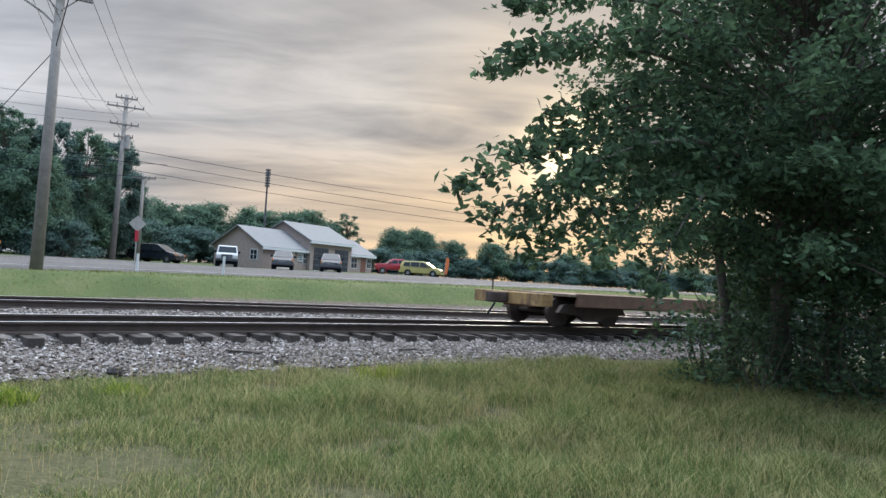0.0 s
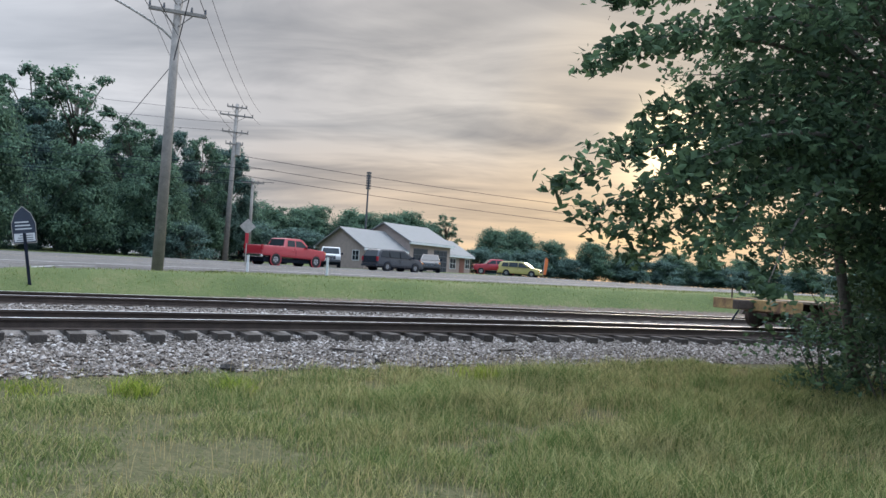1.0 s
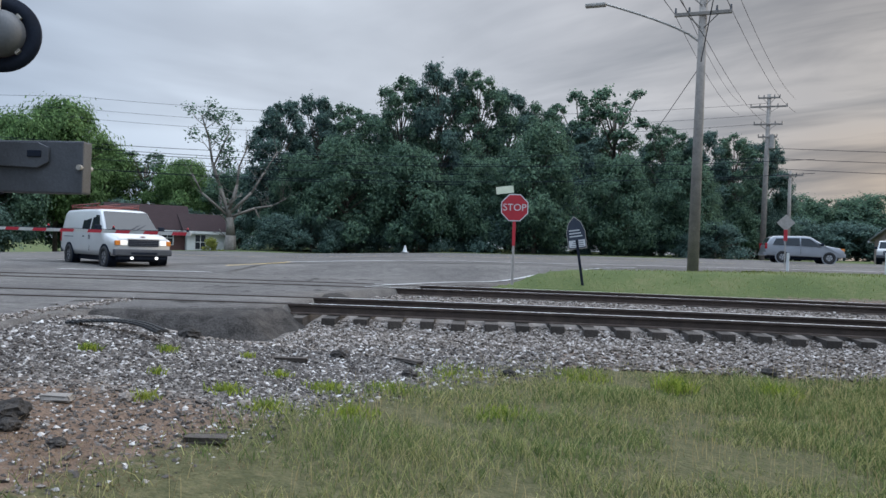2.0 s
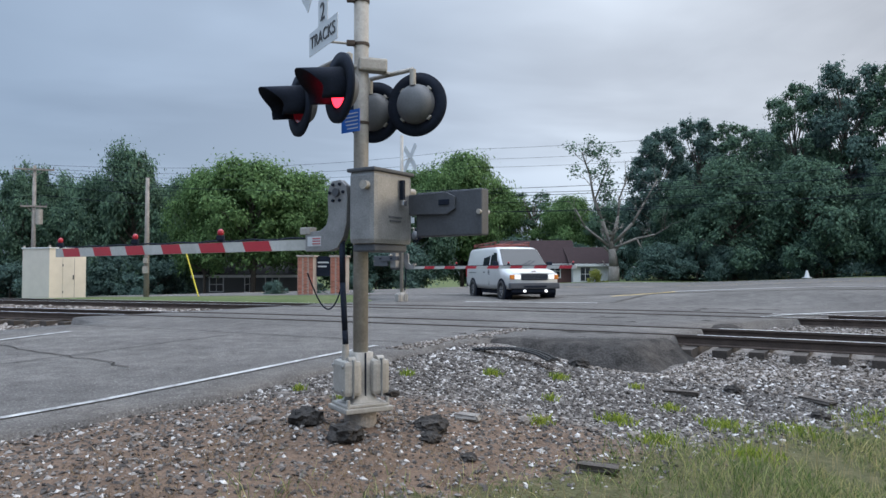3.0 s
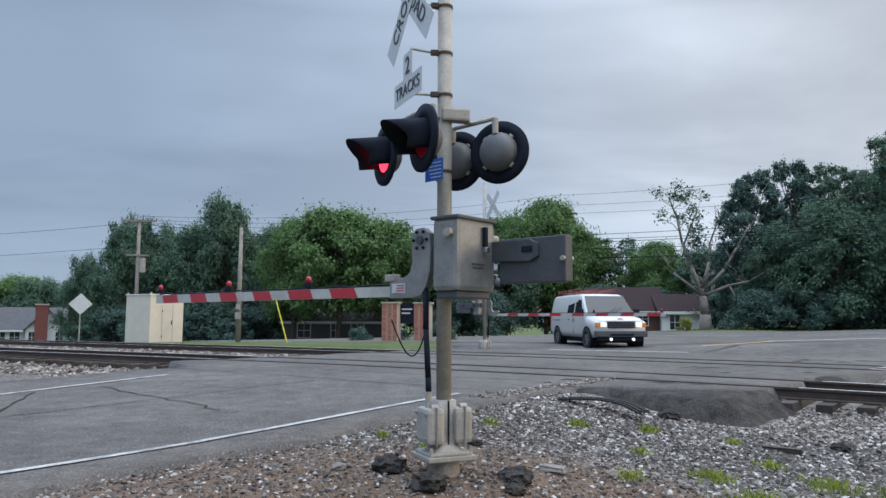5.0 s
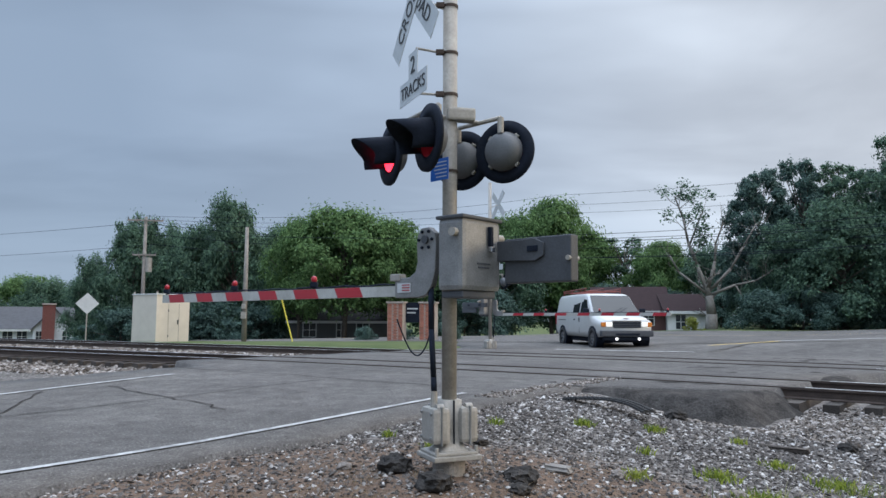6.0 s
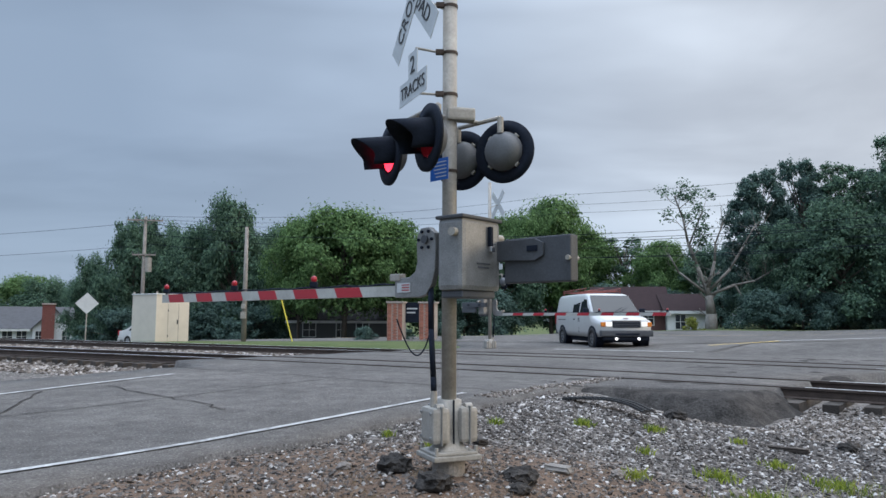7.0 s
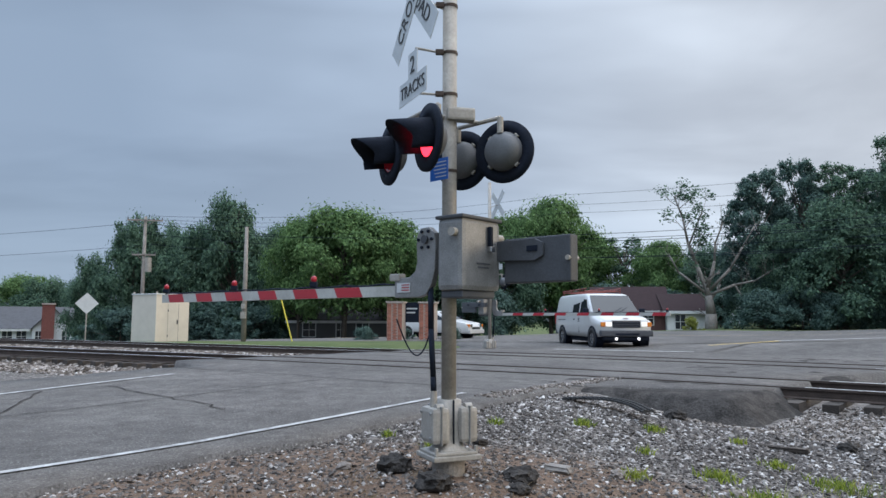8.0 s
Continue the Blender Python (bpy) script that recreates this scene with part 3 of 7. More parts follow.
def crossing_signal(m, arm_len, label, arm_stripes, rise=0.0):
    root = empty("crossing_signal", m, label, "crossing signal", "railway crossing signals")
    N, U = Vector((0.652, 0.76, 0)), Vector((-0.76, 0.652, 0))
    ARM = Vector((-0.73, 0.685, 0)).normalized()
    FRONT, BACK = Vector((-0.91, -0.41, 0)), Vector((0.5, 0.87, 0))
    # base casting with two clam-shell junction boxes, turned a little against the mast
    bt = Matrix.Rotation(radians(24), 4, "Z")
    bm = box(-0.205, 0.205, -0.185, 0.185, -0.02, 0.018, 0.008, None, bt)
    box(-0.185, 0.185, -0.165, 0.165, 0.018, 0.045, 0.012, bm, bt)
    part("base_plate", bm, GALV, root, "square cast base plate")
    rows = []
    for z, q in ((0.04, 0.145), (0.055, 0.125), (0.075, 0.106), (0.10, 0.094), (0.15, 0.088), (0.25, 0.086), (0.44, 0.085)):
        ring = []
        for i in range(24):
            a = 2 * math.pi * i / 24
            k_ = q / max(abs(math.cos(a)), abs(math.sin(a))) ** 0.7
            ring.append(bt @ Vector((k_ * math.cos(a), k_ * math.sin(a), z)))
        rows.append(ring)
    part("pedestal", loft(rows), GALV, root, "flared cast pedestal", True)
    part("pedestal_seam", box(-0.004, 0.004, -0.105, -0.085, 0.10, 0.44, 0, None, bt), BLACK, root)
    for sg in (-1, 1):
        x0, x1 = (-0.198, -0.045) if sg < 0 else (0.045, 0.198)
        jb = part("junction_box", box(x0, x1, -0.14, 0.12, 0.105, 0.385, 0.035, None, bt), GALV, root, "clam-shell junction box")
        part("cover_lip", box(sg * 0.115, sg * 0.131, -0.152, 0.132, 0.093, 0.397, 0.007, None, bt), CASTALU, jb, "flange between the two shells")
        part("ear", rod(bt @ Vector((sg * 0.125 - 0.03, -0.09, 0.38)), bt @ Vector((sg * 0.125 + 0.03, -0.09, 0.38)), 0.035, None, 14), GALV, jb)
        for y in (-0.1, 0.09):
            for z in (0.15, 0.34):
                part("cover_bolt", rod(bt @ Vector((sg * 0.193, y, z)), bt @ Vector((sg * 0.209, y, z)), 0.013, None, 6), CASTALU, jb)
    for x, y in ((-0.17, -0.15), (0.17, -0.15), (0.17, 0.15), (-0.17, 0.15)):
        part("anchor_bolt", rod(bt @ Vector((x, y, 0.0)), bt @ Vector((x, y, 0.085)), 0.016, None, 6), GALV, root)
    # mast
    part("mast", rod((0, 0, 0.05), (0, 0, 4.6 + rise), 0.0605, None, 28), GALV, root, "tall galvanised steel mast", True)
    for z in (3.72, 3.31, 2.95, 2.30):
        cl = part("clamp", rod((0, 0, z - 0.012), (0, 0, z + 0.012), 0.067, None, 20), RUST, root, "pipe clamp")
        part("clamp_bolt", box(-0.12, -0.05, -0.06, -0.02, z - 0.022, z + 0.022, 0.006), RUST, cl)
    # gate mechanism
    turn = Matrix.Translation((0.17, -0.09, -0.085)) @ Matrix.Rotation(radians(49.4), 4, "Z")
    mech = part("mechanism_box", box(-0.25, 0.25, -0.12, 0.14, 1.385, 1.965, 0.045, None, turn), CASTALU, root, "grey cast mechanism housing", False)
    part("lid", box(-0.262, 0.262, -0.132, 0.152, 1.955, 1.985, 0.01, None, turn), DARKGREY, mech, "dark lid seam")
    part("lower_case", box(-0.22, 0.20, -0.10, 0.12, 1.33, 1.39, 0.015, None, turn), DARKGREY, mech)
    part("latch", box(0.07, 0.105, -0.155, -0.12, 1.75, 1.91, 0.006, None, turn), BLACK, mech)
    part("padlock", box(0.07, 0.115, -0.165, -0.125, 1.70, 1.75, 0.01, None, turn), CHROME, mech, "bright padlock")
    for i in range(2):
        part("lettering_bar", box(-0.07 + 0.015 * i, 0.10 - 0.015 * i, -0.125, -0.121, 1.60 - 0.03 * i, 1.612 - 0.03 * i, 0, None, turn), DARKGREY, mech)
    part("shaft", rod(Vector((0.17, -0.09, 1.76)) + U * -0.05 + N * -0.3, Vector((0.17, -0.09, 1.76)) + N * 0.42, 0.035, None, 14), GALV, mech)
    # arm casting: an elbow in the plane of the arm
    piv = Vector((-0.175, 0.0, -0.03))
    am = Matrix((ARM, ARM.cross(Vector((0, 0, -1))), Vector((0, 0, 1)))).transposed().to_4x4()
    am.translation = piv
    elbow = [(0.055, 1.858), (-0.035, 1.862), (-0.10, 1.81), (-0.115, 1.70), (-0.105, 1.50), (-0.07, 1.39), (-0.01, 1.31), (0.077, 1.287), (0.365, 1.287),
             (0.365, 1.45), (0.19, 1.457), (0.12, 1.50), (0.096, 1.58), (0.105, 1.72), (0.096, 1.80)]
    cast = part("arm_casting", extrude(elbow, -0.03, 0.03, 0.008, None, am), CASTALU, root, "cast grey elbow that holds the gate arm")
    hub = am @ Vector((0, 0, 1.76))
    side = (am.to_3x3() @ Vector((0, 1, 0)))
    if side.y > 0:
        side = -side
    part("pivot", rod(hub, hub + side * 0.05, 0.035, None, 16), DARKGREY, cast)
    for i in range(6):
        p = hub + am.to_3x3() @ Vector((0.075 * math.cos(i * math.pi / 3), 0, 0.075 * math.sin(i * math.pi / 3)))
        part("bolt", rod(p + side * 0.02, p + side * 0.045, 0.013, None, 6), BLACK, cast)
    part("notice", box(0.17, 0.33, 0.0, 0.003, 1.33, 1.41, 0, None, Matrix.Translation(side * 0.034) @ am), SIGNWHITE, cast, "small white and red notice")
    for i in range(3):
        part("notice_bar", box(0.18, 0.27, -0.001, 0.004, 1.345 + 0.022 * i, 1.353 + 0.022 * i, 0, None, Matrix.Translation(side * 0.036) @ am), SIGNRED, cast)
    part("socket", box(0.30, 0.42, -0.04, 0.04, 1.43, 1.49, 0.008, None, am), GALV, cast)
    # gate arm, tapering
    h0, h1 = 0.044, 0.051

    def half(a):
        return h0 + (h1 - h0) * a / arm_len
    bm = bmesh.new()
    vs = [[bm.verts.new(am @ Vector((a, y, 1.345 - half(a) * zz))) for y, zz in ((-0.02, 1), (0.02, 1), (0.02, -1), (-0.02, -1))] for a in (0.34, arm_len)]
    for j in range(4):
        bm.faces.new((vs[0][j], vs[0][(j + 1) % 4], vs[1][(j + 1) % 4], vs[1][j]))
    bm.faces.new(vs[0]), bm.faces.new(list(reversed(vs[1])))
    bmesh.ops.recalc_face_normals(bm, faces=bm.faces)
    arm = part("gate_arm", bm, mat("weathered_white_paint", (0.40, 0.40, 0.375), 0.6, 0, 0.12, 3.0, 0.05, 40.0, other=(0.33, 0.325, 0.30)), root, "white lowered gate arm with slanted red stripes")
    for a0, a1 in arm_stripes:
        for y in (-0.0225, 0.0225):
            q = [(a0, 1.345 - half(a0) * 0.97), (a1, 1.345 - half(a1) * 0.97), (a1 + 0.05, 1.345 + half(a1) * 0.97), (a0 + 0.05, 1.345 + half(a0) * 0.97)]
            part("red_stripe", extrude([(x, z) for x, z in q], y - 0.001, y + 0.001, 0, None, am), SIGNRED, arm, "red reflective stripe")
    cable = bmesh.new()
    prev = am @ Vector((0.40, 0.0, 1.345 + half(0.4) + 0.01))
    for i in range(1, 26):
        a = 0.4 + (arm_len - 0.45) * i / 25
        cur = am @ Vector((a, 0.0, 1.345 + half(a) + 0.012 + 0.007 * math.sin(i * 1.9)))
        rod(prev, cur, 0.008, None, 6, cable)
        prev = cur
    part("arm_cable", cable, BLACK, arm, "black cable along the arm")
    for f in (0.33, 0.64, 0.985):
        p = am @ Vector((arm_len * f, 0, 1.345 + half(arm_len * f) + 0.02))
        al = part("arm_lamp", box(-0.035, 0.035, -0.03, 0.03, 0, 0.05, 0.008, None, Matrix.Translation(p)), BLACK, arm, "small red gate lamp")
        bm = bmesh.new()
        bmesh.ops.create_uvsphere(bm, u_segments=14, v_segments=10, radius=0.030, matrix=Matrix.Translation(p + Vector((0, 0, 0.075))) @ Matrix.Diagonal((1, 1, 1.15, 1)))
        part("lens", bm, glow("gate_lamp_red", (0.30, 0.010, 0.02), 0.12), al, "red lens", True)
    # counterweight arms
    off = N * 0.45
    for k_, (lo, hi) in enumerate(((-1.14, -0.50),)):
        cm = Matrix.Translation(off) @ am
        cw = part("counterweight", box(lo, hi, -0.05, 0.05, 1.40, 1.76, 0.012, None, cm), DARKGREY, root, "dark steel counterweight plates")
        part("weight_arm", extrude([(-0.05, 1.60), (-0.05, 1.745), (-0.82, 1.745), (-0.90, 1.71), (-0.90, 1.61), (-0.82, 1.57)], -0.075, -0.055, 0.004, None, cm), DARKGREY, cw)
        part("weight_arm", extrude([(-0.05, 1.60), (-0.05, 1.745), (-0.82, 1.745), (-0.90, 1.71), (-0.90, 1.61), (-0.82, 1.57)], 0.055, 0.075, 0.004, None, cm), DARKGREY, cw)
        for a in (-0.80, -0.30):
            part("slot_bolt", box(a - 0.05, a + 0.05, 0.07, 0.085, 1.645, 1.69, 0.004, None, cm), BLACK, cw)
            part("slot_bolt", box(a - 0.05, a + 0.05, -0.085, -0.07, 1.645, 1.69, 0.004, None, cm), BLACK, cw)
        part("weight_bolt", rod(cm @ Vector((-1.12, -0.07, 1.58)), cm @ Vector((-1.12, 0.07, 1.58)), 0.02, None, 8), GALV, cw)
    # hose and small cable
    bm = bmesh.new()
    pts = [(-0.15, -0.02, 1.34), (-0.145, -0.05, 1.0), (-0.125, -0.07, 0.62), (-0.12, -0.07, 0.50)]
    for a, b in zip(pts, pts[1:]):
        rod(a, b, 0.024, None, 12, bm)
    part("hose", bm, BLACK, root, "black ribbed cable hose", True)
    part("hose_fitting", rod((-0.12, -0.07, 0.37), (-0.12, -0.07, 0.51), 0.03, 0.026, 12), GALV, root)
    bm, prev = bmesh.new(), None
    for i in range(17):
        t = i / 16
        p = Vector((-0.155 - 0.27 * t, -0.02 - 0.02 * t, 0.98 - 0.55 * math.sin(math.pi * t ** 0.8) * 0.38 + 0.10 * t * t))
        if prev:
            rod(prev, p, 0.006, None, 6, bm)
        prev = p
    part("loose_cable", bm, BLACK, root, "thin drooping cable")
    # signs
    for z, sag in ((3.31, 0.03), (2.95, 0.0)):
        part("sign_bracket", rod((-0.06, -0.02, z), (-0.29, -0.03, z + sag + 0.01), 0.011, None, 8), GALV, root)
    part("sign_bracket", rod((-0.06, -0.02, 3.70 + rise), (-0.30, -0.04, 3.80 + rise), 0.012, None, 8), GALV, root)
    at = Vector((-0.30, -0.04, 3.81 + rise))
    blade(root, at, FRONT, -45, "RAILROAD")
    blade(root, at + FRONT.normalized() * 0.008, FRONT, 45, "CROSSING")
    tp = [(-0.305, -0.10), (0.305, -0.10), (0.305, 0.10), (0.10, 0.10), (0.10, 0.315), (-0.10, 0.315), (-0.10, 0.10), (-0.305, 0.10)]
    ts_ = part("tracks_sign", extrude(tp, -0.002, 0.002), SIGNWHITE, root, "white inverted T sign with black letters")
    ts_.matrix_basis = facing((-0.31, -0.04, 3.0), FRONT)
    word(ts_, "TRACKS", 0.145, 0, 0)
    word(ts_, "2", 0.21, 0, 0.195)
    bl = part("notice_plate", box(-0.105, 0.105, -0.002, 0.002, -0.09, 0.09), SIGNBLUE, root, "small blue emergency notice")
    bl.matrix_basis = facing((-0.085, -0.09, 2.30), Vector((-0.72, -0.7, 0)))
    for i in range(5):
        part("notice_bar", box(-0.085, 0.085 - 0.012 * i, 0.002, 0.004, 0.055 - 0.03 * i, 0.063 - 0.03 * i), SIGNWHITE, bl)
    # lamp cross arms
    jb = part("lamp_junction_box", box(-0.04, 0.20, -0.10, 0.02, 2.72, 2.83, 0.02, None, Matrix.Rotation(radians(12), 4, "Z")), GALV, root, "small grey junction box")
    flip_discs = []
    for way, spots in ((FRONT, ((-0.166, -0.5, 2.46), (-0.5, 0.075, 2.46))), (BACK, ((0.455, -0.04, 2.46), (0.115, 0.30, 2.46)))):
        a, b = Vector(spots[0]), Vector(spots[1])
        lift = Vector((0, 0, 0.27)) - way.normalized() * 0.08
        ca = part("cross_arm", rod(a + lift, b + lift, 0.019, None, 12), GALV, root, "lamp cross arm", True)
        part("cross_arm_stay", rod((a + b) / 2 + lift, (0, 0, 2.76), 0.019, None, 12), GALV, ca)
        for s in spots:
            part("lamp_neck", rod(Vector(s) + lift, Vector(s) - way.normalized() * 0.08 + Vector((0, 0, 0.14)), 0.026, None, 12), GALV, ca)
            flip_discs.append(signal_lamp(root, s, way)[1])
    return root, flip_discs


# stripes given along the arm in metres
near_signal, near_flip_discs = crossing_signal(pose(-5.84, 0.45, -0.06, 0, 0, 86), 4.68, "galvanised railway crossing signal with lowered gate on gravel",
                                          [(0.79, 1.15), (1.44, 1.81), (2.125, 2.44), (2.775, 3.11), (3.42, 3.775), (4.095, 4.465)])
far_signal, far_flip_discs = crossing_signal(pose(-25.3, 3.4, -0.15, 0, 0, 266), 6.6, "galvanised railway crossing signal across the tracks with lowered gate",
                                        [(0.80 + i * 0.87, 1.23 + i * 0.87) for i in range(7)], 1.45)
bm = rod((0, 0, -0.5), (0, 0, -0.02), 0.13, None, 20)
tagged(link("signal_footing", bm, mat("concrete", (0.30, 0.27, 0.24), 0.9, 0, 0.25, 6.0, 0.5, 40.0)), "stained concrete footing under the signal mast", "footing").matrix_basis = pose(-5.84, 0.45, -0.06, 0, 0, 86)
bm = box(-0.4, 0.4, -0.4, 0.4, -0.5, -0.02, 0.03)
tagged(link("signal_footing", bm, MATS["concrete"]), "concrete footing under the far signal mast", "footing").matrix_basis = pose(-25.3, 3.4, -0.15, 0, 0, 266)


# ---- ties, crossing aprons ----
def tie_mesh():
    me = bpy.data.meshes.new("tie")
    bm = box(-1.27, 1.27, -0.11, 0.11, -0.36, -0.175, 0.008)
    bm.to_mesh(me)
    bm.free()
    me.materials.append(TIE)
    return me


def lay_ties():
    me = tie_mesh()
    tracks = [o for o in scene.objects if o.name.startswith("railway_track")]
    for track, d0 in zip(tracks, TRACKS):
        rng = random.Random(int(d0))
        s = -60.0
        while s < 62:
            s += 0.535
            if 3.4 < s < 15.3:
                continue
            p = plan(s, d0 + rng.uniform(-0.06, 0.06), rng.uniform(-0.02, 0.005))
            shared("tie", me, track, Matrix.Translation(p) @ Matrix.Rotation(radians(heading(s) + 90 + rng.uniform(-1.6, 1.6)), 4, "Z"))


def apron(name, s0, s1, d0, d1, top, drop, seed, label):
    """A rounded lump of patching asphalt that runs out over the stone."""
    verts, faces, n, w = [], [], 26, 26
    for i in range(n + 1):
        for j in range(w + 1):
            a, b = i / n, j / w
            s, d = s0 + (s1 - s0) * a, d0 + (d1 - d0) * b
            e = min(1, 2.6 * min(a + 0.02 * math.sin(9 * b + seed), 1.0))
            f = min(1, 2.2 * b)
            rim = smooth(e, 0, 0.55) * smooth(f, 0, 0.6)
            z = top - drop * (1 - rim) + 0.05 * noise.noise(Vector((s * 6, d * 6, seed))) * (1 - rim) + 0.03 * noise.noise(Vector((s * 2.5, d * 2.5, seed))) * rim
            verts.append(plan(s + 0.1 * noise.noise(Vector((d * 1.7, seed, 0))), d + 0.12 * noise.noise(Vector((s * 1.7, seed, 5))), z))
    q = w + 1
    faces = [(i * q + j, i * q + j + 1, (i + 1) * q + j + 1, (i + 1) * q + j) for i in range(n) for j in range(w)]
    ob = from_arrays(name, verts, faces, TAR)
    for p in ob.data.polygons:
        p.use_smooth = True
    return tagged(ob, label, "", "", "structure")


lay_ties()
apron("road_apron", 2.75, 6.6, 9.45, 11.93, -0.03, 0.42, 1, "dark lumpy asphalt apron at the crossing edge")
apron("road_apron", 2.6, 6.2, 13.56, 17.42, -0.03, 0.30, 4, "dark lumpy asphalt apron between the tracks")
apron("road_apron", 2.4, 6.0, 19.06, 21.4, -0.03, 0.30, 7, "dark lumpy asphalt apron beyond the tracks")
for d0 in TRACKS:
    for off in (-0.753, 0.753):
        # no groove is cut: a flat dark strip stands for its shade
        stripe([(3.3, d0 + off + 0.07), (15.4, d0 + off + 0.07)], 0.055, TAR, "flangeway", "flat dark strip for the shaded flangeway beside the rail", lambda s, d: 0.0, 0.004)


# ---- stones, soil clods ----
def scatter_stones(name, spots, sizes, material, label, seed):
    rs = np.random.RandomState(seed)
    base = np.array([(1, 0, 0), (-1, 0, 0), (0, 1, 0), (0, -1, 0), (0, 0, 1), (0, 0, -1)], float)
    tri = np.array([(0, 2, 4), (2, 1, 4), (1, 3, 4), (3, 0, 4), (2, 0, 5), (1, 2, 5), (3, 1, 5), (0, 3, 5)])
    n = len(spots)
    v = base[None] * (0.7 + 0.6 * rs.rand(n, 6, 1)) * np.stack([0.8 + 0.6 * rs.rand(n), 0.8 + 0.6 * rs.rand(n), 0.45 + 0.4 * rs.rand(n)], 1)[:, None, :]
    a = rs.rand(n) * 6.283
    tilt = (rs.rand(n) - 0.5) * 1.4
    c, s = np.cos(a)[:, None], np.sin(a)[:, None]
    ct, st = np.cos(tilt)[:, None], np.sin(tilt)[:, None]
    x, y, z = v[..., 0], v[..., 1], v[..., 2]
    y, z = y * ct - z * st, y * st + z * ct
    x, y = x * c - y * s, x * s + y * c
    v = np.stack([x, y, z], -1) * sizes[:, None, None] + np.array(spots)[:, None, :]
    f = (tri[None] + (np.arange(n) * 6)[:, None, None]).reshape(-1, 3)
    return tagged(from_arrays(name, v.reshape(-1, 3).tolist(), f.tolist(), material), label, "", "", "stuff")


def stone_material(name, stops, rough=0.9):
    m = bpy.data.materials.new(name)
    m.use_nodes = True
    k = Nodes(m.node_tree)
    r = k.add("ShaderNodeNewGeometry").outputs["Random Per Island"]
    co = k.add("ShaderNodeTexCoord").outputs["Object"]
    base = k.ramp(r, stops)
    base = k.mix(1.0, base, k.ramp(k.noise(co, 40.0, 4), [(0.3, 0.8), (0.7, 1.2)]), "MULTIPLY")
    b = k.add("ShaderNodeBsdfPrincipled", Base_Color=base, Roughness=rough)
    k.put(b, "Specular IOR Level", 0.2)
    k.put(b, "Normal", k.add("ShaderNodeBump", Strength=0.4, Distance=0.01, Height=k.noise(co, 90.0, 3)).outputs[0])
    k.add("ShaderNodeOutputMaterial", Surface=b)
    return m


BALLAST_STONE = stone_material("ballast_stone", [(0.0, (0.055, 0.045, 0.038)), (0.4, (0.135, 0.115, 0.100)), (0.75, (0.225, 0.198, 0.178)), (0.94, (0.34, 0.31, 0.29)), (1.0, (0.48, 0.45, 0.42))])
DARK_STONE = stone_material("tarred_stone", [(0.0, (0.035, 0.03, 0.03)), (0.6, (0.11, 0.095, 0.088)), (0.88, (0.22, 0.20, 0.19)), (1.0, (0.52, 0.50, 0.48))])


def surface_z(s, d):
    z = ground_z(s, d)
    for d0, f in zip(TRACKS, BEDS):
        if abs(d - d0) < 2.7:
            z = max(z, f(s, d))
    return z


def strew():
    rng = random.Random(5)
    spots, sizes = [], []
    # shoulder of the near track
    while len(spots) < 42000:
        s, d = rng.uniform(-20, 6.0), rng.uniform(9.3, 12.0)
        if s > 2.9 and d > 9.6:
            continue
        spots.append(plan(s, d, surface_z(s, d) + rng.uniform(-0.01, 0.02)))
        sizes.append(rng.choice((0.016, 0.020, 0.025, 0.030, 0.038)))
    while len(spots) < 54000:
        s, d = rng.uniform(-16, 3.2), rng.uniform(13.6, 17.4)
        spots.append(plan(s, d, surface_z(s, d) + rng.uniform(-0.01, 0.02)))
        sizes.append(rng.choice((0.020, 0.026, 0.034, 0.042)))
    while len(spots) < 70000:
        s, d = rng.uniform(15.2, 38), rng.choice((rng.uniform(9.6, 12), rng.uniform(13.6, 17.4)))
        spots.append(plan(s, d, surface_z(s, d) + rng.uniform(-0.01, 0.02)))
        sizes.append(rng.choice((0.03, 0.042, 0.055, 0.07)))
    scatter_stones("ballast_stones", spots, np.array(sizes), BALLAST_STONE, "loose grey and white ballast stones along the tracks", 1)
    spots, sizes = [], []
    while len(spots) < 44000:
        s, d = rng.uniform(-1.0, 5.7), rng.uniform(0.5, 10.0)
        g = gravel_share(s, d)
        if s > 3 and d > 9.4 or rng.random() > g * 1.1:
            continue
        soil = smooth(4.6 - math.hypot(s - 3.2, d - 3.4), 0, 2.6)
        if rng.random() < soil * 0.45:
            continue
        spots.append(plan(s, d, surface_z(s, d) + rng.uniform(-0.008, 0.008)))
        sizes.append(rng.choice((0.006, 0.008, 0.010, 0.013, 0.017, 0.024)) * (1 + 0.6 * smooth(d, 6, 9)))
    scatter_stones("gravel", spots, np.array(sizes), stone_material("roadside_gravel", [(0.0, (0.04, 0.035, 0.033)), (0.5, (0.095, 0.085, 0.078)), (0.78, (0.17, 0.152, 0.14)), (0.91, (0.32, 0.30, 0.285)), (1.0, (0.52, 0.50, 0.48))]), "loose dark and pale gravel by the signal", 2)
    # pale stones along the worn asphalt edge
    spots, sizes = [], []
    for i in range(700):
        d = rng.uniform(8.2, 12.0)
        s = 6.05 + rng.gauss(0, 0.10)
        spots.append(plan(s, d, cross_z(s, d) + 0.006))
        sizes.append(rng.choice((0.014, 0.02, 0.028)))
    scatter_stones("gravel_edge", spots, np.array(sizes), BALLAST_STONE, "pale gravel along the worn asphalt edge", 3)


strew()


